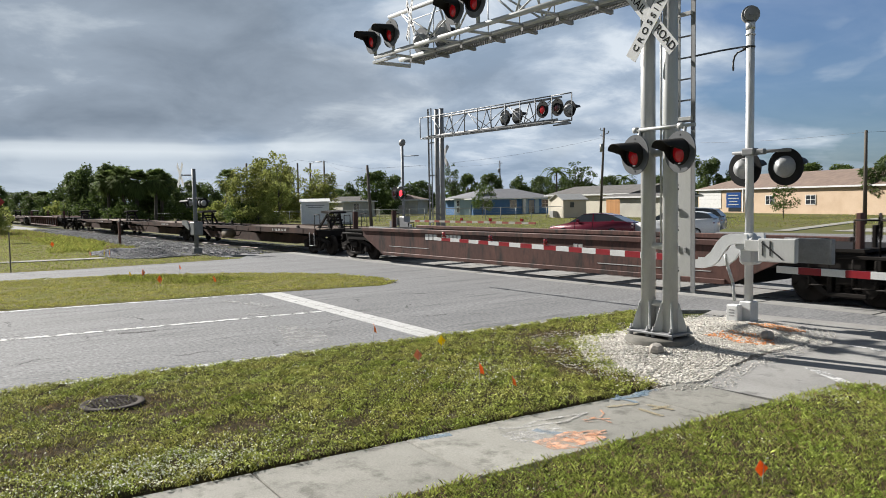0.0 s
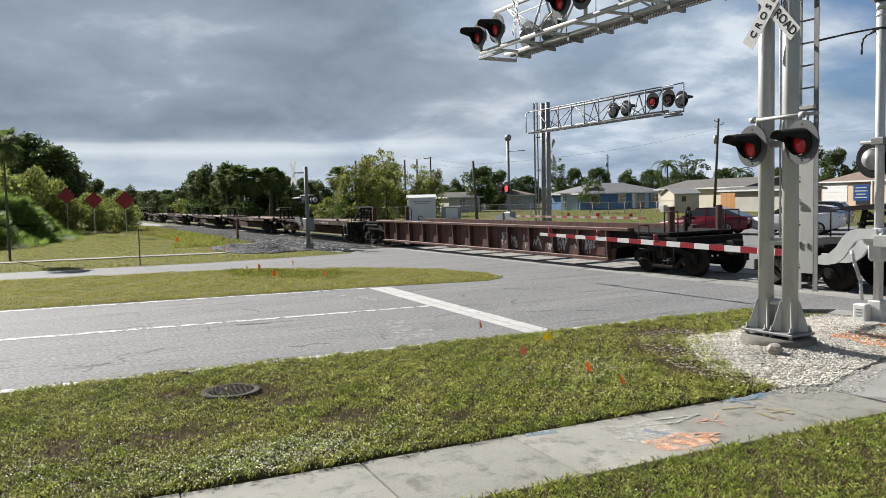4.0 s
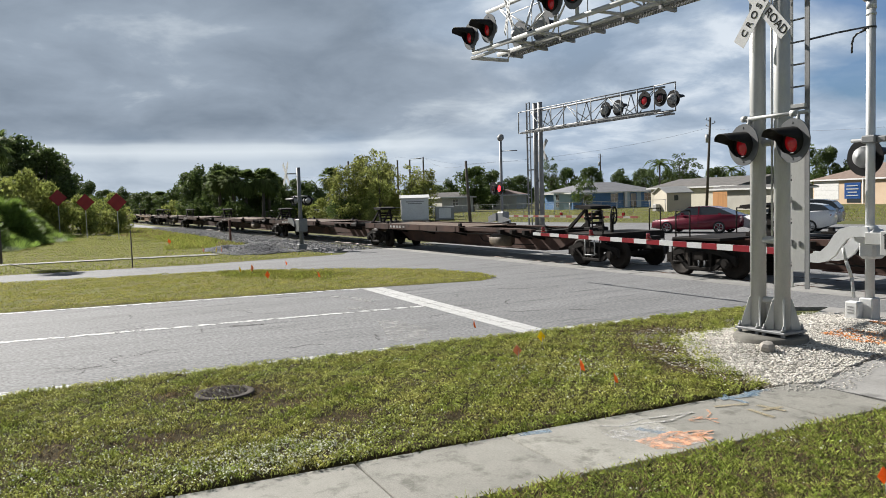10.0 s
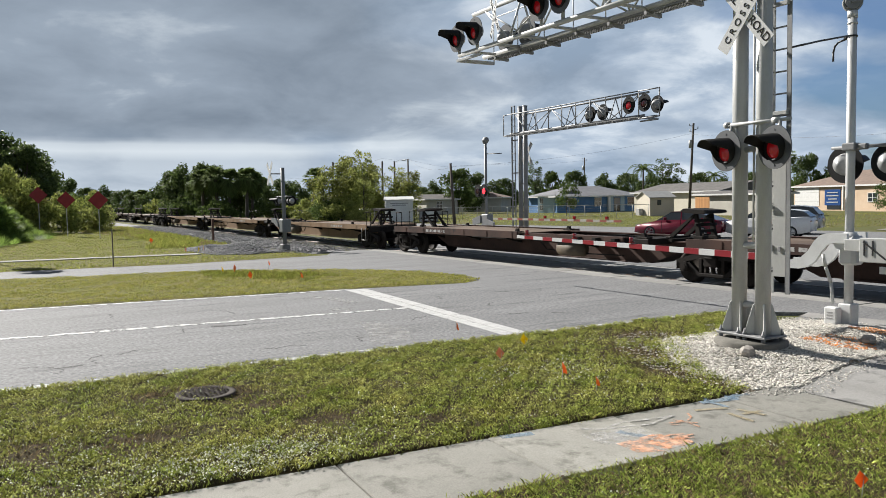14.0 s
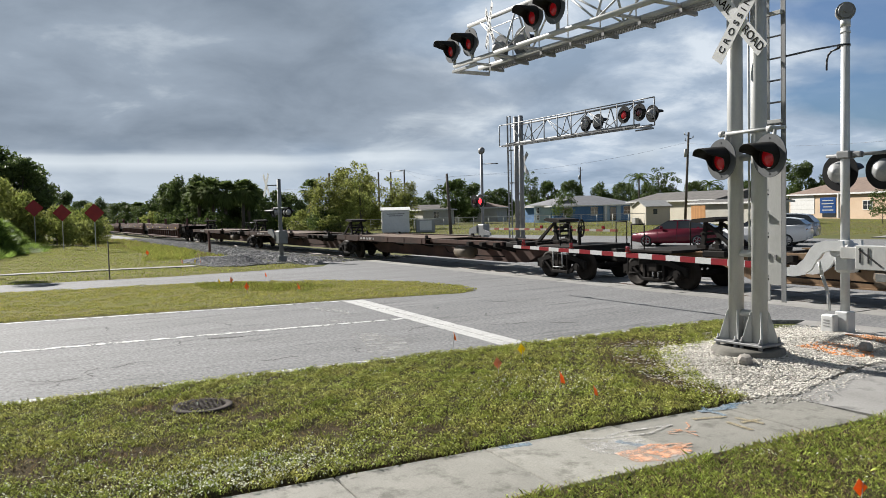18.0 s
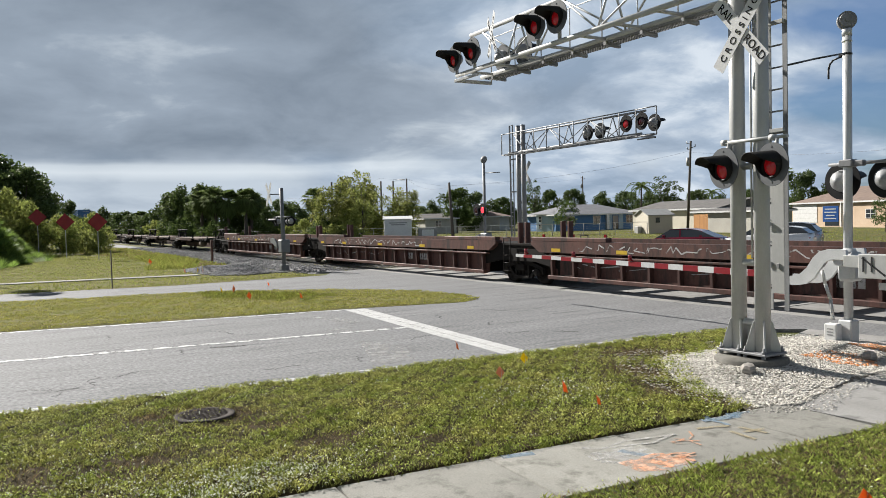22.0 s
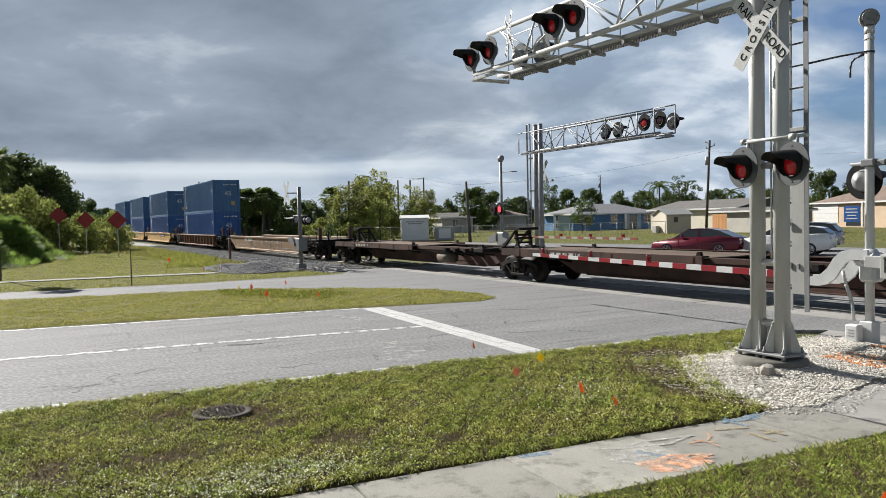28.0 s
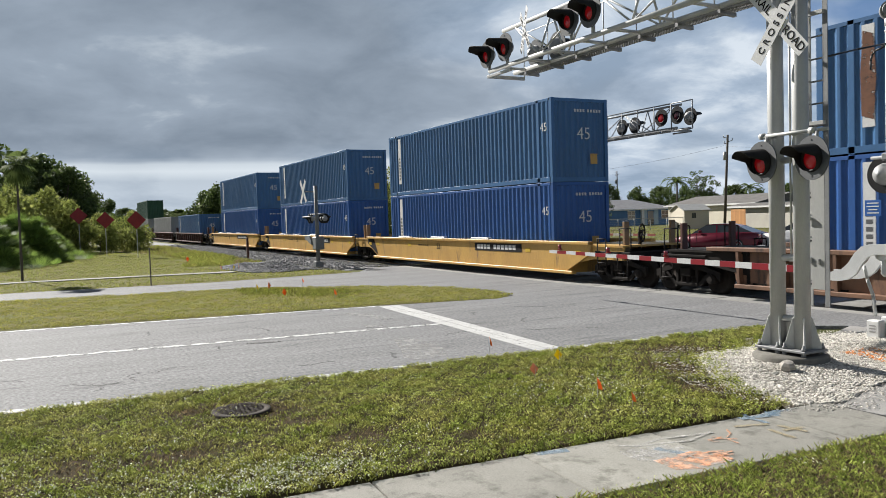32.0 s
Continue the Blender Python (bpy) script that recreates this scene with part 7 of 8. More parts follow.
def well_car(label, spots, style, paint, loaded=False):
    x0 = spots[0]
    car = thing("well_car", label, "railway wagon", "train wagons")
    for i, (a, b) in enumerate(zip(spots, spots[1:])):
        L = a - b
        k = well_unit_meshes(L, style, paint)
        at = pose(a - x0, 0, 0)
        back = at @ pose(-L, 0, 0, 0, 0, 180)
        for m_ in (at, back):
            part("side_wall", k["side"], paint, car, m=m_)
            part("top_chord", k["chord"], paint, car, m=m_)
            part("end_deck", k["end"], M_GRIME, car, m=m_)
            for y in (-0.95, 0.95):
                part("guide_post", k["post"], M_RUST, car, m=m_ @ pose(0.2 if y < 0 else 0.2, y, 0))
            part("ladder", k["ladder"], M_GRIME, car, m=m_ @ pose(-0.4, -1.42, 0))
        if style in ("ribbed", "tall"):
            n = 13 if style == "ribbed" else 16
            for j in range(n):
                x = -2.05 - (L - 4.1) * j / (n - 1)
                part("rib", k["rib"], paint, car, m=at @ pose(x, 0, 0))
                part("rib", k["rib"], paint, car, m=back @ pose(x, 0, 0))
        part("well_floor", k["floor"], M_GRIME, car, m=at)
    for i, (a, b) in enumerate(zip(spots, spots[1:])):
        L, xa = a - b, a - x0
        top = k["top"]
        face = -1.347 if style in ("smooth", "yellow") else (-1.463 if style == "tall" else -1.345)
        if style == "tall":
            scribble(car, xa - L + 3.5, xa - 6.5, top - 0.32, top - 0.06, face, M_SPRAYG, 31 + i, 60, 0.016)
            for x in (2.5, 6.3, 10.4, 14.6, 17.6):
                part("reflector", Build().box(xa - x - 0.45, face - 0.003, top - 0.33, xa - x, face, top - 0.22), M_REFLY, car, "yellow reflective strip")
            for x_ in (-1.1, -L + 1.1):
                part("end_chord", Build().box(xa + x_ - (3.6 if x_ > -2 else 0), -1.44, top + 0.002, xa + x_ + (0 if x_ > -2 else 3.6), -1.2, top + 0.13, 0.015), paint, car)
            bars(car, xa - 8.6, 0.62, 4, 0.16, 0.26, 0.05, -1.244, M_FADEDW)
            bars(car, xa - 7.5, 0.62, 6, 0.13, 0.26, 0.05, -1.244, M_FADEDW)
            scribble(car, xa - L + 3.0, xa - L + 9.0, 0.6, 0.9, -1.244, M_SPRAYG, 41 + i, 9, 0.014)
        elif style == "ribbed":
            if not loaded:
                for j in range(4):
                    scribble(car, xa - 3.8 - 1.46 * j, xa - 2.7 - 1.46 * j, 0.45, 1.0, -1.244, M_SPRAYG, 51 + j, 30, 0.03)
        elif style == "smooth":
            bars(car, xa - L + 5.4, top - 0.36, 3, 0.20, 0.20, 0.05, face, M_WHITE)
            bars(car, xa - L + 6.4, top - 0.36, 5, 0.17, 0.20, 0.05, face, M_WHITE)
            part("scrape_line", Build().box(xa - 6.5, face - 0.002, 0.55, xa - 3.0, face, 0.575).box(xa - L + 3.0, face - 0.002, 0.62, xa - L + 5.6, face, 0.645), M_FADEDW, car)
            bars(car, xa - 7.4, 0.86, 2, 0.16, 0.2, 0.04, face, M_FADEDW)
            if paint is M_TAN:
                scribble(car, xa - L + 6.5, xa - 6.0, 0.45, 1.1, face, M_GRAFB, 61, 46, 0.035)
                scribble(car, xa - L + 6.5, xa - 6.0, 0.85, 1.15, face - 0.004, M_SPRAYG, 62, 36, 0.02)
        else:
            part("dark_panel", Build().box(xa - 8.4, face - 0.004, top - 0.44, xa - 5.0, face, top - 0.14), M_BLACK, car, "black panel with white bars")
            bars(car, xa - 8.2, top - 0.37, 4, 0.20, 0.17, 0.06, face - 0.005, M_WHITE)
            bars(car, xa - 6.95, top - 0.37, 6, 0.20, 0.17, 0.07, face - 0.005, M_WHITE)
            letters("53", 0.34, M_BLACK, car, pose(xa - 11.6, face - 0.002, top - 0.36, 90, 0, 0))
            for x in (1.7, 4.6, 14.6, 18.4, 19.4):
                part("reflector", Build().box(xa - x - 0.16, face - 0.004, top - 0.42, xa - x + 0.16, face, top - 0.28), M_REFLY, car, "yellow reflective patch")
            part("dark_panel", Build().prism([(xa - L + 1.07, 0.99), (xa - L + 1.07, top - 0.11), (xa - L + 1.9, top - 0.11), (xa - L + 2.4, 0.42)], face - 0.002, face, "y"), M_GRIME, car, "dark grey painted end panel")
            for x, w_ in ((8.6, 1.4), (12.2, 1.3), (15.6, 1.2)):
                part("chord_plate", Build().box(xa - x, -1.43, top, xa - x + w_, -1.25, top + 0.07, 0.02), M_WHITE, car, "white plate on the top chord")
            bars(car, xa - 13.6, top - 0.34, 5, 0.16, 0.04, 0.05, face, M_GRIME, "row of small dark bars")
    for u in spots:
        truck(car, u - x0)
    part("coupler_platform", T_END, M_GRIME, car)
    part("coupler_platform", T_END, M_GRIME, car, m=pose(spots[-1] - x0, 0, 0, 0, 0, 180))
    for m_ in (Matrix.Identity(4), pose(spots[-1] - x0, 0, 0, 0, 0, 180)):
        grabs(car, m_)
    hb = part("hand_brake", T_BRAKE, M_GRIME, car, m=pose(0.3, 0, 0))
    part("brake_wheel", T_BRAKEWHEEL, M_GRIME, hb)
    moving.append((car, x0))
    return car, k


C_L, C_W, C_H = 13.716, 2.438, 2.896


def wave(a, b, pitch, depth):
    """Points (along, out) of a corrugated wall from a to b."""
    n = max(int(round((b - a) / pitch)), 1)
    p = (b - a) / n
    pts = [(a, 0.0)]
    for i in range(n):
        o = a + i * p
        pts += [(o + p * 0.10, 0.0), (o + p * 0.38, depth), (o + p * 0.62, depth), (o + p * 0.88, 0.0)]
    pts.append((b, 0.0))
    return pts


def container_meshes(paint, L):
    side = Build()
    for (xa, oa), (xb, ob) in zip(*(lambda w: (w, w[1:]))(wave(-L + 0.12, -0.12, 0.285, 0.041))):
        ya, yb = -C_W / 2 + 0.042 - oa, -C_W / 2 + 0.042 - ob
        side.add([(xa, ya, 0.16), (xb, yb, 0.16), (xb, yb, C_H - 0.09), (xa, ya, C_H - 0.09)], [(0, 1, 2, 3)])
    end = Build()
    for (ya, oa), (yb, ob) in zip(*(lambda w: (w, w[1:]))(wave(-C_W / 2 + 0.1, C_W / 2 - 0.1, 0.26, 0.03))):
        end.add([(-0.05 + oa, ya, 0.14), (-0.05 + ob, yb, 0.14), (-0.05 + ob, yb, C_H - 0.1), (-0.05 + oa, ya, C_H - 0.1)], [(0, 1, 2, 3)])
    frame_ = {}
    frame_["corner_post"] = Build().box(-0.16, -C_W / 2, 0.0, 0.0, -C_W / 2 + 0.14, C_H, 0.006).made("corner_post", paint)
    frame_["top_rail"] = Build().box(-L + 0.1, -C_W / 2, C_H - 0.10, -0.1, -C_W / 2 + 0.07, C_H - 0.01, 0.004).made("top_rail", paint)
    frame_["bottom_rail"] = Build().box(-L + 0.1, -C_W / 2, 0.02, -0.1, -C_W / 2 + 0.06, 0.17, 0.004).made("bottom_rail", paint)
    frame_["end_rail"] = Build().box(-0.1, -C_W / 2 + 0.1, C_H - 0.12, 0.0, C_W / 2 - 0.1, C_H - 0.01, 0.004).made("end_rail", paint)
    frame_["end_sill"] = Build().box(-0.1, -C_W / 2 + 0.1, 0.0, 0.0, C_W / 2 - 0.1, 0.15, 0.004).made("end_sill", paint)
    frame_["casting"] = Build().box(-0.178, -0.081 * 2, 0, 0.004, 0.004, 0.118, 0.01).made("corner_casting", paint)
    roof = Build().box(-L + 0.08, -C_W / 2 + 0.05, C_H - 0.05, -0.08, C_W / 2 - 0.05, C_H - 0.02)
    return dict(side=side.made("side_panel", paint, False), end=end.made("end_panel", paint, False), roof=roof.made("roof_panel", paint), **frame_)


T_BOX = {}


def container(label, paint, u, z, mark=True, L=C_L, stripe=True, group="blue shipping containers"):
    key = (paint.name, L)
    if key not in T_BOX:
        T_BOX[key] = container_meshes(paint, L)
    k = T_BOX[key]
    box = thing("shipping_container", label, "container", group)
    half = pose(-L, 0, 0, 0, 0, 180)
    for m_ in (Matrix.Identity(4), half):
        part("side_panel", k["side"], paint, box, m=m_)
        part("end_panel", k["end"], paint, box, m=m_)
        part("top_rail", k["top_rail"], paint, box, m=m_)
        part("bottom_rail", k["bottom_rail"], paint, box, m=m_)
        part("end_rail", k["end_rail"], paint, box, m=m_)
        part("end_sill", k["end_sill"], paint, box, m=m_)
        part("corner_post", k["corner_post"], paint, box, m=m_)
        part("corner_post", k["corner_post"], paint, box, m=m_ @ Matrix.Translation((0, C_W - 0.14, 0)))
    part("roof_panel", k["roof"], paint, box)
    if L == C_L:  # stacking posts at the 40 ft points
        for x in (-0.76, -L + 0.92):
            for y in (0, C_W - 0.14):
                part("lifting_post", k["corner_post"], paint, box, m=pose(x, y, 0))
    if mark:
        letters("45", 0.60, M_WHITE, box, pose(0.006, 0.15, 1.66, 90, 0, 90), bold=-0.004)
        letters("45", 0.42, M_WHITE, box, pose(-0.47, -C_W / 2 - 0.004, 1.9, 90, 0, 0))
        for i in range(9):
            part("marking", Build().box(0.002, -0.25 + 0.125 * i + (0.08 if i > 3 else 0), 2.42, 0.008, -0.18 + 0.125 * i + (0.08 if i > 3 else 0), 2.52), M_WHITE, box, "small white bar")
        part("warning_plate", Build().box(0.002, 0.42, 0.62, 0.008, 0.72, 0.98), M_YELLOW, box)
    if stripe:
        part("side_label", Build().box(-L + 1.10, -C_W / 2 - 0.004, 0.55, -L + 1.38, -C_W / 2 + 0.001, C_H - 0.18), M_WHITE, box, "tall narrow white label strip")
        for i in range(7):
            part("marking", Build().box(-L + 1.16, -C_W / 2 - 0.006, 0.75 + 0.16 * i, -L + 1.32, -C_W / 2 - 0.0045, 0.85 + 0.16 * i), M_GREYBACK, box, "grey bar of unreadable writing")
    moving.append((box, u, z))
    return box


EMPTY5 = "empty five-unit articulated spine car in rusty brown steel"
EMPTY3 = "empty three-unit articulated spine car in rusty brown steel"
well_car("brown smooth-sided well wagon at the head of the view", [601.0, 580.8], "smooth", M_RUST)
well_car("empty brown smooth-sided well wagon with white bars", [579.4, 559.4], "smooth", M_RUST)
spine_car(EMPTY3, [555.8, 537.6, 519.4, 501.8], 1)
well_car("empty dark brown well wagon with ribbed sides and graffiti", [497.5, 476.9], "ribbed", M_RUST)
spine_car(EMPTY5, [473.4, 456.6, 439.9, 423.0, 406.0, 389.0], 1)
spine_car(EMPTY5, [384.6, 367.9, 350.9, 333.7, 316.6, 299.6], -1)
spine_car("empty three-unit spine car with tan side sills", [295.4, 277.4, 259.3, 241.3], 1, M_TAN)
spine_car(EMPTY3, [237.2, 219.9, 203.0, 186.8], -1)
well_car("empty three-unit brown well wagon with ribbed sides and graffiti", [181.8, 161.6, 142.0, 121.9], "tall", M_RUST)
spine_car(EMPTY5, [118.5, 102.0, 84.8, 67.5, 50.2, 33.4], -1)
well_car("empty tan smooth-sided well wagon with graffiti", [29.0, 7.8], "smooth", M_TAN)
well_car("rusty brown ribbed well wagon under stacked containers", [4.4, -15.8], "ribbed", M_RUSTJ, True)
BLUE = "dark blue corrugated container marked 45"
well_car("yellow three-unit well wagon under stacked blue containers", [-18.6, -39.4, -60.2, -81.0], "yellow", M_YELLOW)
M_PEEL = mat("peeled_rust_patch", (0.20, 0.085, 0.045), (0.13, 0.06, 0.035), 0.85, scale=5, fine=30, bump=0.3, cut=(4, 0.38, 0.44))
for u in (2.1, -21.75, -41.4, -61.7):
    container(BLUE + ", in the wagon well", M_BLUE2, u, 0.48)
    top_box = container(BLUE + ", stacked on another", M_BLUE, u, 3.385)
    if u > 0:
        part("rust_patch", Build().prism([(-C_L + 1.08, 0.8), (-C_L + 1.36, 0.7), (-C_L + 1.42, 1.6), (-C_L + 1.36, 2.5), (-C_L + 1.12, 2.6), (-C_L + 1.06, 1.7)], -C_W / 2 - 0.009, -C_W / 2 - 0.007, "y"), M_PEEL, top_box, "rusty patch where the label has peeled")
well_car("dark brown ribbed well wagon with one container", [-83.6, -103.6, -124.0], "ribbed", M_RUST, True)
container(BLUE + ", alone in a well", M_BLUE, -87.0, 0.48)
container("pale grey shipping container in a wagon well", M_GREYBOX, -107.0, 0.48, False, 16.15, False, "grey containers")
well_car("dark brown ribbed well wagon with green containers", [-127.5, -147.7], "ribbed", M_RUST, True)
container("pale grey shipping container under a green one", M_GREYBOX, -130.6, 0.48, False, C_L, False, "grey containers")
container("dark green shipping container stacked on a grey one", M_GREEN, -130.6, 3.385, False, C_L, False, "green containers")


# ---- small things near the camera ----
M_IRON = mat("cast_iron", (0.070, 0.056, 0.046), (0.05, 0.041, 0.035), 0.85, 0.0, scale=5, fine=40, bump=0.3, spec=0.15)
mh = thing("storm_drain", "rusty cast-iron storm drain cover in grass", "drain cover", "", pose(-9.43, 2.10, 0.035, 0, 0, 18))
part("rim", Build().lathe([(0.27, 0.012), (0.275, 0.026), (0.34, 0.026), (0.358, 0.02), (0.365, -0.06)], None, 40), M_IRON, mh)
for i in range(11):
    x = -0.25 + 0.05 * i
    hw = math.sqrt(max(0.275 ** 2 - x * x, 0.001))
    part("grate_bar", Build().box(x - 0.012, -hw, 0.0, x + 0.012, hw, 0.03, 0.004), M_IRON, mh)
for y in (-0.12, 0.0, 0.12):
    hw = math.sqrt(0.275 ** 2 - y * y)
    part("cross_bar", Build().box(-hw, y - 0.014, -0.005, hw, y + 0.014, 0.026, 0.004), M_IRON, mh)
# shallow black sheet: the darkness below the bars put into its colour
part("pit", Build().lathe([(0.275, -0.03), (0.0, -0.04)], None, 24), M_BLACK, mh)

M_FLAGO = mat("orange_plastic_flag", (1.0, 0.33, 0.08), (0.95, 0.28, 0.07), 0.5, scale=6, bump=0.02, trans=0.6)
M_FLAGY = mat("yellow_plastic_flag", (0.95, 0.75, 0.03), (0.85, 0.66, 0.03), 0.5, scale=6, bump=0.02, trans=0.6)
M_FLAGP = mat("faded_pink_flag", (0.85, 0.42, 0.28), (0.75, 0.36, 0.22), 0.5, scale=6, bump=0.02, trans=0.5)


def flag(x, y, mt, label, s=1.0, turn=0.0, shape=0):
    f = thing("marker_flag", label, "marker flag", "utility marker flags", pose(x, y, 0.03, 0, 0, turn))
    part("wire", Build().cyl((0, 0, -0.05), (0.02, 0, 0.34 * s), 0.004, n=5), M_GALV, f)
    b = Build()
    n = 6
    ol = [(0.0, 0.36), (0.075, 0.25), (0.10, 0.13), (0.02, 0.16)] if shape == 0 else [(-0.02, 0.38), (0.09, 0.26), (0.0, 0.12), (-0.10, 0.24)]
    vs = [(px_ * s, 0.02 * s * math.sin(i * 2.2 + x), pz * s) for i, (px_, pz) in enumerate(ol)]
    b.add(vs + [(a, c + 0.003, d) for a, c, d in vs], [(0, 1, 2, 3), (7, 6, 5, 4), (0, 4, 5, 1), (1, 5, 6, 2), (2, 6, 7, 3), (3, 7, 4, 0)])
    part("flag_sheet", b, mt, f)


OR, YE = "small orange plastic utility flag on a wire", "small yellow plastic utility flag on a wire"
for x, y, mt, lb, s, tn, sh in ((-11.1, 6.64, M_FLAGO, OR, 0.7, 30, 0), (-9.43, 6.85, M_FLAGY, YE, 0.66, 50, 1), (-8.77, 5.96, M_FLAGP, OR, 0.66, 40, 1), (-7.52, 6.03, M_FLAGO, OR, 0.72, 60, 0), (-6.88, 6.02, M_FLAGO, OR, 0.55, 50, 0),
                                (-3.36, 5.54, M_FLAGO, OR, 0.55, 60, 1), (-22.1, 6.33, M_FLAGO, OR, 0.9, 40, 1), (-21.4, 7.6, M_FLAGO, OR, 0.8, 50, 0), (-24.8, 6.6, M_FLAGO, OR, 0.9, 20, 1), (-25.1, 6.25, M_FLAGY, YE, 0.8, 50, 0), (-26.7, 8.3, M_FLAGO, OR, 0.7, 80, 0),
                                (-36.1, 8.0, M_FLAGY, YE, 1.0, 20, 1), (-36.7, 7.5, M_FLAGP, OR, 1.0, 60, 0), (-37.2, 8.45, M_FLAGY, YE, 1.0, 10, 0), (-46.0, 7.6, M_FLAGO, OR, 1.2, 40, 1), (-47.7, 7.8, M_FLAGO, OR, 1.2, 40, 0), (-36.5, 8.3, M_FLAGO, OR, 0.9, 0, 0)):
    flag(x, y, mt, lb, s, tn, sh)

# spray marks left by surveyors
def blotch(name, mt, poly, z, label):
    part(name, Build().prism(poly, z - 0.001, z, "z"), mt, pavement, label)


M_BLOTO = mat("orange_overspray", (0.92, 0.45, 0.25), (0.70, 0.48, 0.36), 0.85, scale=7, fine=60, cut=(9, 0.44, 0.62), world_space=True)
M_BLOTW = mat("white_overspray", (0.72, 0.71, 0.68), (0.56, 0.55, 0.52), 0.85, scale=7, fine=60, cut=(9, 0.44, 0.66), world_space=True)
blotch("orange_marks", M_BLOTO, [(-5.34, 4.92), (-5.05, 4.90), (-4.93, 5.15), (-4.98, 5.55), (-5.18, 5.66), (-5.36, 5.40)], 0.0242, "smeared orange spray paint")
blotch("white_marks", M_BLOTW, [(-5.74, 4.82), (-5.40, 4.80), (-5.22, 5.0), (-5.25, 5.4), (-5.62, 5.46)], 0.0236, "smudged white spray paint")
smear("orange_marks", M_SPRAYO, -5.28, -5.06, 5.0, 5.45, 7, 0.014, 3, "smeared orange spray paint")
smear("white_marks", M_SPRAYW, -5.60, -5.25, 4.95, 5.30, 6, 0.013, 4, "smudged white spray paint")
smear("orange_marks", M_SPRAYO, -5.60, -5.45, 5.75, 6.15, 5, 0.010, 5, "thin orange spray strokes")
smear("blue_marks", M_SPRAYB, -5.98, -5.80, 6.60, 7.15, 7, 0.03, 6, "faded blue spray paint")
spray("white_marks", M_SPRAYW, [[(-5.88, 4.96), (-5.76, 5.10), (-5.82, 5.45), (-5.70, 6.05)], [(-5.76, 5.10), (-5.70, 5.35), (-5.62, 5.65), (-5.72, 6.05)]], 0.02, "white spray arrow")
spray("white_marks", M_SPRAYW, [[(-5.66, 5.05), (-5.30, 5.12)], [(-5.62, 5.14), (-5.36, 5.22)], [(-5.58, 5.0), (-5.30, 5.02)], [(-5.0, 5.1), (-4.98, 5.5)], [(-5.56, 5.25), (-5.42, 5.32)]], 0.022, "smudged white spray paint")
spray("blue_marks", M_SPRAYB, [[(-5.90, 6.70), (-5.80, 7.15)], [(-6.10, 4.15), (-6.03, 4.45)], [(-5.6, 5.2), (-5.35, 5.3)]], 0.05, "faded blue spray paint")
spray("ochre_marks", M_SPRAYY, [[(-5.45, 6.60), (-5.12, 6.56)], [(-5.50, 6.8), (-5.2, 6.85)], [(-5.35, 6.7), (-5.32, 6.95)], [(-5.72, 6.4), (-5.60, 6.75)]], 0.028, "faded ochre spray strokes")

# white gravel round the mast and gate
BED = [(-8.75, 8.95), (-8.35, 8.5), (-8.05, 8.25), (-7.5, 8.05), (-7.1, 7.7), (-6.5, 7.6), (-5.97, 7.65), (-5.75, 8.18), (-6.04, 9.28), (-6.25, 10.1), (-6.2, 11.0), (-6.3, 11.7), (-6.75, 12.45), (-7.64, 12.85), (-8.5, 12.9), (-9.0, 12.3), (-9.1, 11.0), (-8.8, 9.9), (-8.9, 9.4)]


def bed_height(x, y):
    m1 = 0.10 * np.exp(-((x + 7.6) ** 2 / 0.9 + (y - 9.6) ** 2 / 1.3))
    m2 = 0.09 * np.exp(-((x + 7.6) ** 2 / 0.7 + (y - 11.9) ** 2 / 0.5))
    return 0.012 + m1 + m2 + 0.012 * rough2(x, y, 7.0, 3)


tagged(part("gravel_bed", patch("gravel_bed", BED, 0.08, bed_height, M_GRAVELBED), M_GRAVELBED, None), "low heap of white gravel round the signal masts", "gravel", kind="structure")


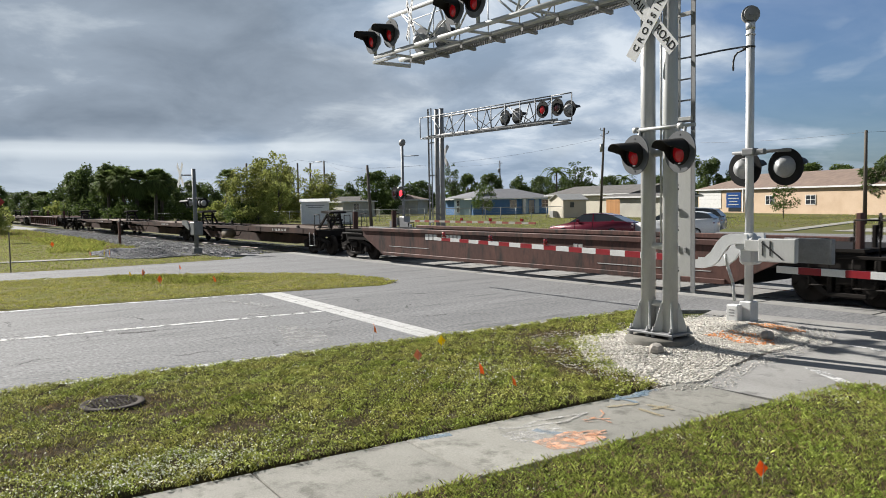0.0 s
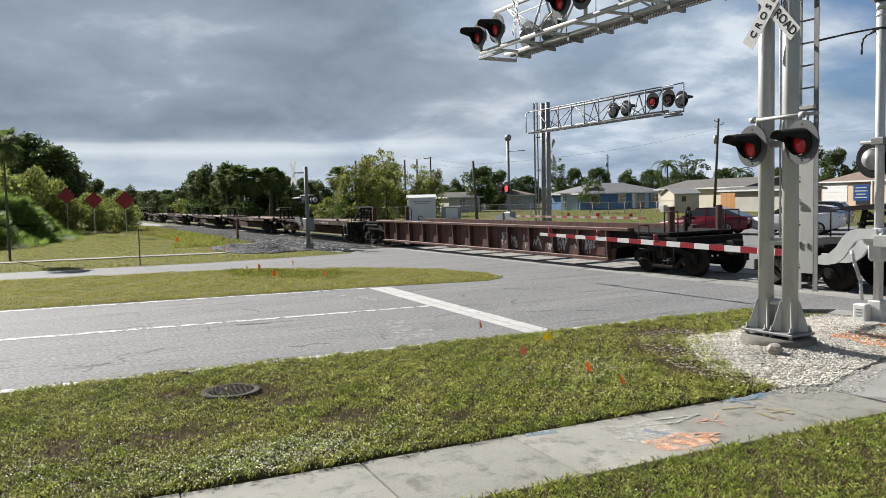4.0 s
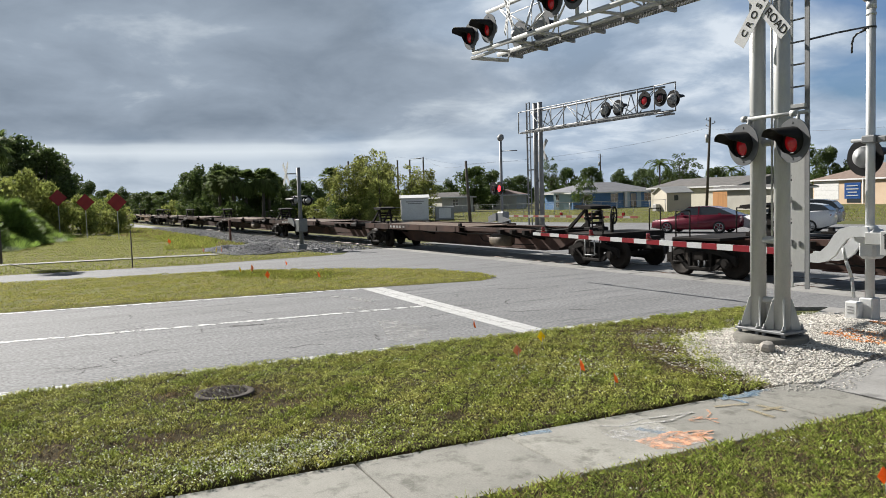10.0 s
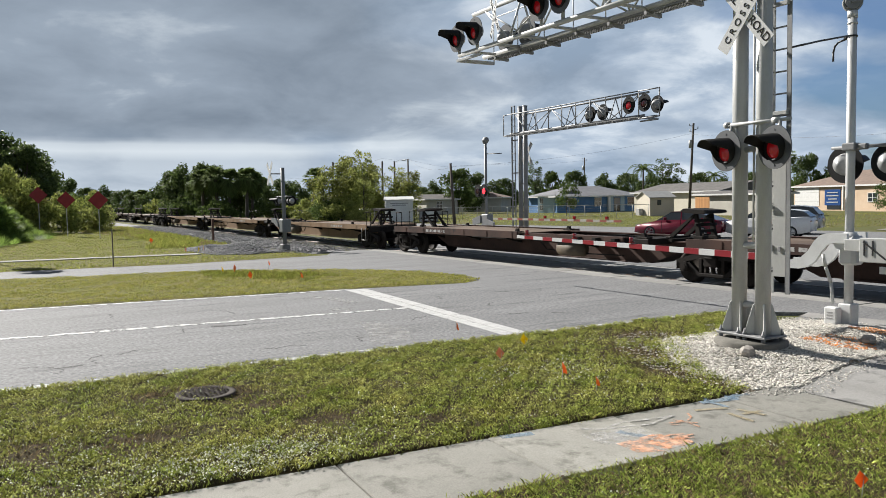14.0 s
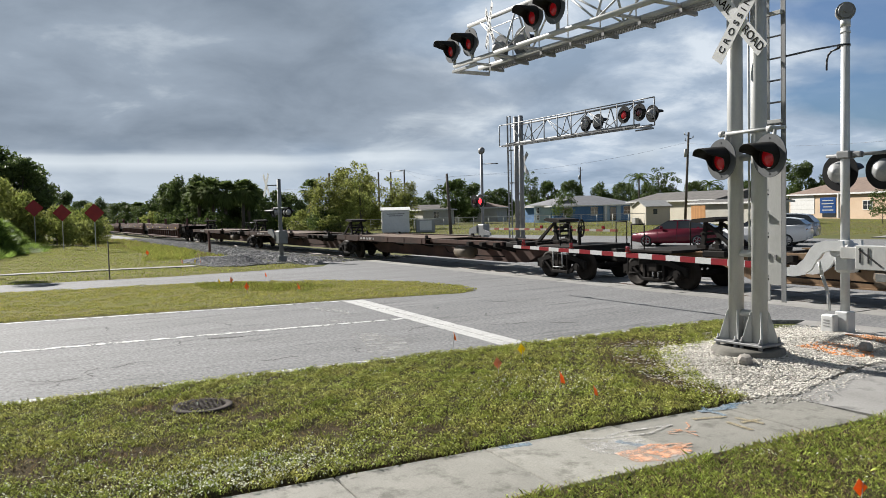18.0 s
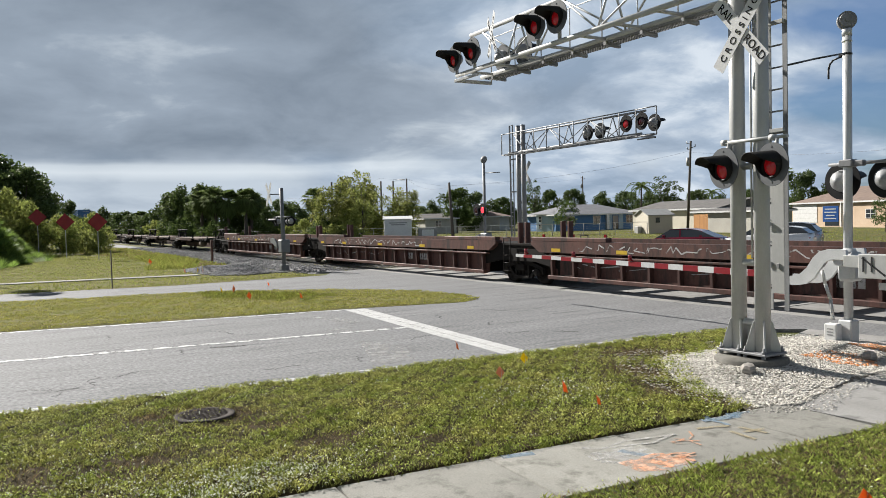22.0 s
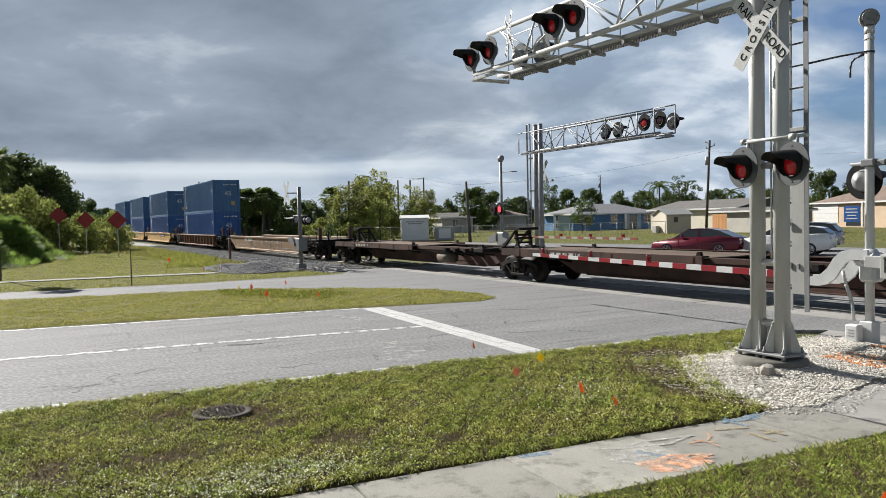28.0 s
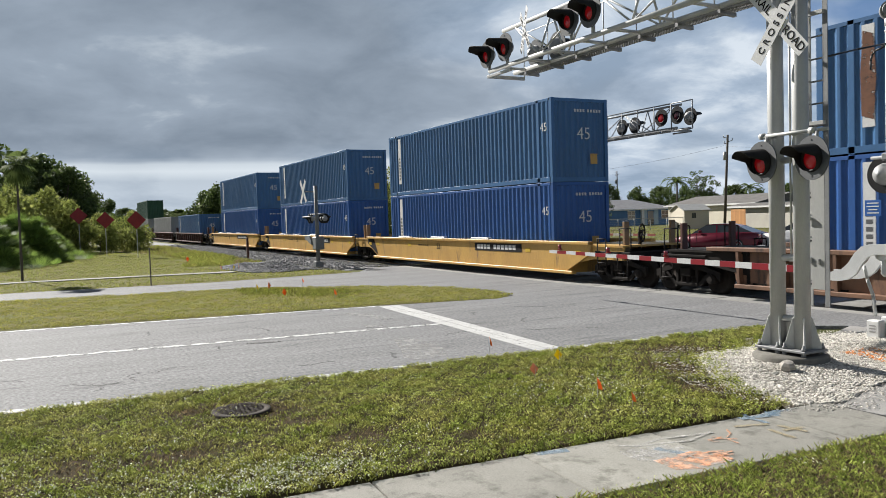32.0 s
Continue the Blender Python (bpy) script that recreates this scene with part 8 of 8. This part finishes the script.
def stones(name, poly, n, size, height, material, seed, label, lift=0.4, box_=None):
    rs = np.random.RandomState(seed)
    xs, ys = [p[0] for p in poly], [p[1] for p in poly]
    x, y = rs.uniform(min(xs), max(xs), n * 2), rs.uniform(min(ys), max(ys), n * 2)
    k = inside(poly, x, y)
    x, y = x[k][:n], y[k][:n]
    n = len(x)
    z = height(x, y)
    oct_ = np.array([[1, 0, 0], [0, 1, 0], [-1, 0, 0], [0, -1, 0], [0, 0, 0.8], [0, 0, -0.6]], float)
    fac = np.array([[0, 1, 4], [1, 2, 4], [2, 3, 4], [3, 0, 4], [1, 0, 5], [2, 1, 5], [3, 2, 5], [0, 3, 5]])
    s = size * rs.uniform(0.55, 1.35, n)
    a = rs.uniform(0, 6.28, n)
    v = oct_[None] * rs.uniform(0.6, 1.2, (n, 6, 1)) * s[:, None, None] * np.array([1.25, 0.9, 0.75])
    t = rs.uniform(-0.6, 0.6, n)
    vx = v[:, :, 0] * np.cos(a)[:, None] - v[:, :, 1] * np.sin(a)[:, None]
    vy = v[:, :, 0] * np.sin(a)[:, None] + v[:, :, 1] * np.cos(a)[:, None]
    vz = v[:, :, 2] + vx * t[:, None]
    P = np.stack([vx + x[:, None], vy + y[:, None], vz + (z + s * lift)[:, None]], -1).reshape(-1, 3)
    F = (fac[None] + (np.arange(n) * 6)[:, None, None]).reshape(-1, 3)
    me = bpy.data.meshes.new(name)
    me.vertices.add(len(P))
    me.vertices.foreach_set("co", P.reshape(-1))
    me.loops.add(F.size)
    me.loops.foreach_set("vertex_index", F.reshape(-1).astype(np.int32))
    me.polygons.add(len(F))
    me.polygons.foreach_set("loop_start", np.arange(0, F.size, 3, dtype=np.int32))
    me.polygons.foreach_set("loop_total", np.full(len(F), 3, dtype=np.int32))
    me.materials.append(material)
    me.update(calc_edges=True)
    return tagged(new(name, me), label, "stones", kind="stuff")


stones("gravel", BED, 27000, 0.018, bed_height, M_GRAVEL, 4, "loose white gravel stones")
EDGE = [(-9.5, 8.7), (-8.6, 7.9), (-7.2, 7.35), (-5.8, 7.3), (-5.35, 8.2), (-5.8, 9.4), (-5.9, 11.6), (-6.4, 12.8), (-8.6, 13.2), (-9.4, 12.4), (-9.5, 9.5)]
stones("stray_gravel", EDGE, 7000, 0.015, lambda x, y: np.where((x < -6.2) & (y < 9.5), turf_height(x, y), 0.02), M_GRAVEL, 14, "stray white stones round the gravel heap")
M_GRAVELO = mat("orange_sprayed_gravel", (0.95, 0.34, 0.08), (0.85, 0.46, 0.25), 0.85, scale=3, fine=80, bump=0.3, island=0.3, world_space=True)
stones("painted_gravel", [(-7.5, 11.9), (-6.8, 12.0), (-6.7, 12.35), (-7.4, 12.45)], 420, 0.018, bed_height, M_GRAVELO, 5, "gravel stones sprayed orange", 0.9)
stones("painted_gravel", [(-7.6, 10.75), (-6.8, 10.6), (-6.45, 10.95), (-6.75, 11.45), (-7.5, 11.35)], 430, 0.017, bed_height, M_GRAVELO, 6, "gravel stones sprayed orange", 0.9)


def ballast_height(x, y):
    return np.interp(y, [8, 12.6, 13.6, 15.2, 15.7, 18.2, 18.7, 20.5], [-0.03, -0.04, 0.02, -0.08, -0.10, -0.10, -0.08, -0.28]) + 0.01


BALL = [(-33.9, 12.4), (-36.3, 11.4), (-46, 11.8), (-62, 12.2), (-90, 12.8), (-90, 18.8), (-33.9, 18.8)]
stones("ballast", BALL, 16000, 0.055, ballast_height, M_BALLAST, 7, "grey crushed stone ballast")
HEAP = [(-33.9, 9.6), (-35.0, 8.4), (-38.5, 8.0), (-41.5, 8.6), (-41, 10.8), (-37.0, 11.6), (-34.5, 11.6)]


def heap_height(x, y):
    return 0.02 + 0.38 * np.exp(-((x + 37.0) ** 2 / 3.5 + (y - 10.2) ** 2 / 0.7)) + 0.2 * np.exp(-((x + 39.5) ** 2 / 2 + (y - 9.3) ** 2 / 0.5))


tagged(part("stone_heap", patch("stone_heap", HEAP, 0.2, heap_height, M_BALLAST), M_BALLAST, None), "low heap of grey crushed stone beside the road", "stone heap", kind="structure")
stones("heap_stones", HEAP, 5000, 0.055, heap_height, M_BALLAST, 8, "grey crushed stones of a low heap")

# grass: blades and small round weeds, denser near the camera
def turfmat(name, c1, c2, c3, spots, trans=0.24, island=0.6):
    return mat(name, c1, c2, 0.7, scale=1.7, fine=7, bump=0, c3=c3, spots=spots, island=island, trans=trans, spec=0.1, grit=0.42)


M_BLADE = turfmat("grass_blades", (0.26, 0.315, 0.055), (0.40, 0.395, 0.10), (0.33, 0.26, 0.13), 0.14)
M_BLADEDRY = leafmat("dry_grass_blades", (0.40, 0.31, 0.16), (0.26, 0.19, 0.10), 0.3)
M_BLADEDEAD = leafmat("dead_thatch", (0.12, 0.085, 0.055), (0.085, 0.06, 0.04), 0.2)
M_WEED = leafmat("pale_weed_leaves", (0.78, 0.81, 0.60), (0.85, 0.86, 0.70), 0.3)
M_LAWN = turfmat("lawn_blades_green", (0.31, 0.40, 0.078), (0.44, 0.485, 0.115), (0.40, 0.35, 0.15), 0.05)
M_CLOVER = turfmat("green_weed_leaves", (0.36, 0.44, 0.08), (0.54, 0.54, 0.16), (0.22, 0.235, 0.065), 0.2)
BARE = [(-7.92, 1.2, 0.34, 0.75), (-8.55, 2.6, 0.25, 0.5), (-7.65, 2.9, 0.22, 0.4), (-9.7, 1.5, 0.3, 0.4), (-6.9, 3.9, 0.2, 0.35), (-9.2, 2.4, 0.55, 0.6), (-9.43, 2.1, 0.55, 0.55), (-9.35, 9.0, 0.75, 1.0), (-8.3, 8.0, 0.95, 0.55), (-7.2, 7.45, 0.9, 0.36), (-9.1, 9.4, 0.3, 0.6), (-8.0, 0.2, 0.5, 0.3)]


def bareness(x, y):
    b = np.zeros_like(x)
    for bx, by, rx, ry in BARE:
        b = np.maximum(b, np.exp(-(((x - bx) / rx) ** 2 + ((y - by) / ry) ** 2) * 1.3))
    return b


def scatter(poly, n, seed, ylo=None, yhi=None):
    rs = np.random.RandomState(seed)
    xs, ys = [p[0] for p in poly], [p[1] for p in poly]
    y0, y1 = (min(ys) if ylo is None else ylo), (max(ys) if yhi is None else yhi)
    x, y = rs.uniform(min(xs) - 0.05, max(xs) + 0.05, n), rs.uniform(y0, y1, n)
    k = inside(poly, x + rs.normal(0, 0.03, n), y + rs.normal(0, 0.03, n))
    return rs, x[k], y[k]


def blades(name, poly, n, seed, height, width, tall, material, label, ylo=None, yhi=None, keep=None):
    rs, x, y = scatter(poly, n, seed, ylo, yhi)
    if keep is not None:
        k = rs.uniform(size=len(x)) < keep(x, y)
        x, y = x[k], y[k]
    n = len(x)
    z = height(x, y) - 0.012
    a = rs.uniform(0, 2 * np.pi, n)
    h = tall * rs.uniform(0.45, 1.25, n) * (1 + 0.35 * rough2(x, y, 2.1, 5))
    w = width * rs.uniform(0.7, 1.3, n)
    lean = rs.uniform(0.2, 1.3, n) * h
    b = rs.uniform(0, 2 * np.pi, n)
    ox, oy = np.cos(b) * lean, np.sin(b) * lean
    ax, ay = np.cos(a) * w / 2, np.sin(a) * w / 2
    q = np.stack([np.stack([x - ax, y - ay, z], -1), np.stack([x + ax, y + ay, z], -1),
                  np.stack([x + ax * 0.7 + ox * 0.45, y + ay * 0.7 + oy * 0.45, z + h * 0.7], -1), np.stack([x + ox, y + oy, z + h], -1)], 1)
    return tagged(new(name, quads(name, q, material)), label, "grass", kind="stuff")


def weeds(name, poly, n, seed, height, size, material, label, ylo=None, yhi=None, keep=None):
    rs, x, y = scatter(poly, n, seed, ylo, yhi)
    if keep is not None:
        k = rs.uniform(size=len(x)) < keep(x, y)
        x, y = x[k], y[k]
    n = len(x)
    z = height(x, y) + rs.uniform(0.005, 0.05, n)
    s = size * rs.uniform(0.5, 1.4, n)
    a = rs.uniform(0, 2 * np.pi, n)
    tx, ty = rs.normal(0, 0.5, n), rs.normal(0, 0.5, n)
    pts = []
    for k in range(4):
        f = a + k * np.pi / 2
        dx_, dy_ = np.cos(f) * s, np.sin(f) * s * 0.7
        pts.append(np.stack([x + dx_, y + dy_, z + dx_ * tx + dy_ * ty], -1))
    return tagged(new(name, quads(name, np.stack(pts, 1), material)), label, "weeds", kind="stuff")


def tufts(x, y):
    """Patchy thick and thin growth, about 0 to 1, in clumps a hand or two wide."""
    return np.clip(0.55 + 0.55 * rough2(x, y, 9.0, 3) + 0.35 * rough2(x, y, 21.0, 7), 0.06, 1)


def lush(x, y):
    return np.clip(1.0 - 1.05 * bareness(x, y) - 0.3 * (rough2(x, y, 1.7, 4) > 0.5), 0.03, 1) * tufts(x, y)


def pale_spots(x, y):
    c = 1.3 * np.exp(-(((x + 6.76) / 0.34) ** 2 + ((y - 1.95) / 0.70) ** 2)) + 0.16 * np.exp(-(((x + 7.2) / 1.2) ** 2 + ((y - 0.3) / 1.2) ** 2)) + 0.14 * np.exp(-(((x + 7.9) / 0.8) ** 2 + ((y - 6.3) / 1.0) ** 2))
    return np.clip(c + 0.008 + 0.05 * (rough2(x, y, 1.7, 9) > 0.5), 0, 1)


# the strips of grass that the camera stands nearest to
NEAR_LAWN = [(walk_near(0.8) + 0.05, 0.8), (walk_near(9.3) + 0.03, 9.3), (-3.2, 9.9), (-1.0, 10.2), (0.0, 10.2), (-0.6, 4.2), (-3.2, 0.8)]
blades("grass_blades", VERGE, 360000, 1, turf_height, 0.0075, 0.046, M_BLADE, "short green grass of the verge", -2.5, 12.5, lush)
blades("dry_blades", VERGE, 120000, 2, turf_height, 0.006, 0.035, M_BLADEDRY, "dry straw blades in the verge", -2.5, 12.5, lambda x, y: 0.12 + 0.8 * bareness(x, y))
blades("dead_blades", VERGE, 110000, 12, turf_height, 0.007, 0.03, M_BLADEDEAD, "dark dead thatch in the verge", -2.5, 12.5, lambda x, y: 0.14 + 0.8 * bareness(x, y))
weeds("weed_leaves", VERGE, 360000, 3, turf_height, 0.0105, M_CLOVER, "small round green weed leaves", -2.5, 12.5, lush)
weeds("pale_weeds", VERGE, 240000, 4, turf_height, 0.011, M_WEED, "pale grey-green weed leaves in the verge", -2.5, 9, lambda x, y: pale_spots(x, y) * (1 - 0.9 * bareness(x, y)) * (0.35 + 0.65 * tufts(x, y)))
blades("lawn_blades", NEAR_LAWN, 260000, 5, turf_height, 0.0044, 0.042, M_LAWN, "green lawn grass beside the sidewalk", 0.8, 10.2, tufts)
weeds("lawn_leaves", NEAR_LAWN, 90000, 25, turf_height, 0.007, M_LAWN, "small round green weed leaves in the lawn", 0.8, 10.2, tufts)
weeds("lawn_pale_weeds", NEAR_LAWN, 60000, 26, turf_height, 0.009, M_WEED, "pale weed leaves scattered in the lawn", 0.8, 10.2, lambda x, y: 0.01 + 0.3 * (rough2(x, y, 2.2, 6) > 0.6))
blades("lawn_dry_blades", NEAR_LAWN, 36000, 6, turf_height, 0.0045, 0.045, M_BLADEDRY, "dry straw blades in the lawn", 0.8, 10.2)
blades("lawn_blades", LAWN, 60000, 15, turf_height, 0.010, 0.055, M_LAWN, "green lawn grass beside the sidewalk", -5.0, 10.2)
blades("grass_blades", VERGE, 50000, 16, turf_height, 0.011, 0.05, M_BLADE, "short green grass of the verge", -12.0, -2.5)
M_MEDIAN = turfmat("median_grass", (0.32, 0.34, 0.07), (0.45, 0.42, 0.115), (0.35, 0.28, 0.13), 0.14, 0.4, 0.4)
blades("median_blades", MEDIAN, 130000, 7, turf_height, 0.016, 0.042, M_MEDIAN, "dry yellow-green grass of the median", -5, 12.6)
blades("median_tufts", [(-27, 6), (-24.5, 5.6), (-21.5, 7.8), (-22.5, 9.2), (-25.5, 7.6)], 9000, 8, turf_height, 0.010, 0.09, M_BLADE, "taller grass tufts on the median")
M_FARGRASS = turfmat("far_grass", (0.26, 0.315, 0.065), (0.38, 0.37, 0.10), (0.33, 0.26, 0.12), 0.14, 0.4, 0.4)
blades("far_blades", [(-32.4, -6), (-31.3, 6), (-31.7, 12.2), (-36.5, 10.5), (-44, 9.2), (-62, 8.5), (-76, 5), (-76, -6)], 90000, 9, turf_height, 0.034, 0.055, M_FARGRASS, "sunlit grass beyond the far road")
blades("tall_weeds", [(-42, 6.6), (-48, 8.2), (-60, 8.8), (-60, 11.2), (-50, 11.0), (-42, 9.2)], 6500, 10, turf_height, 0.012, 0.24, M_FARGRASS, "tall dry weeds beside the ballast")


SHOULDER = [(-33.2, 12.0), (-36.5, 10.5), (-44, 9.2), (-62, 8.5), (-92, 5.5), (-92, 12.6), (-62, 12.1), (-46, 11.7), (-36.3, 11.3)]
blades("shoulder_grass", SHOULDER, 26000, 28, lambda x, y: -0.05 + 0 * x, 0.04, 0.16, M_FARGRASS, "patchy weeds between verge and ballast", keep=lambda x, y: np.clip(0.5 + 0.7 * rough2(x, y, 0.9, 2), 0.1, 1))
blades("shoulder_straw", SHOULDER, 16000, 29, lambda x, y: -0.05 + 0 * x, 0.035, 0.14, M_BLADEDRY, "dry straw between verge and ballast", keep=lambda x, y: np.clip(0.5 - 0.7 * rough2(x, y, 0.9, 2), 0.1, 1))
# rough grass of the field beyond the tracks
FIELD = [(-34, 45), (-62, 39), (-92, 34), (-118, 42), (-92, 74), (-52, 84), (-30, 92), (-26, 60)]
blades("field_grass", FIELD, 80000, 18, lambda x, y: -0.07 + 0 * x, 0.06, 0.085, M_FARGRASS, "rough green grass of the field", keep=lambda x, y: np.clip(0.6 + 0.6 * rough2(x, y, 0.35, 2), 0.1, 1))
blades("field_straw", FIELD, 40000, 19, lambda x, y: -0.07 + 0 * x, 0.06, 0.075, M_BLADEDRY, "dry straw patches in the field", keep=lambda x, y: np.clip(0.25 - 0.8 * rough2(x, y, 0.35, 2), 0.04, 1))


def motions():
    """Every wagon and container rolls along the track at one steady speed."""
    for ob, u, *z in moving:
        rows = [(t, pose(u - SPEED * (32.0 - t), TRACK, z[0] if z else 0.0)) for t in (0.0, 8.0, 16.0, 24.0, 32.0)]
        walk(ob, rows)


motions()
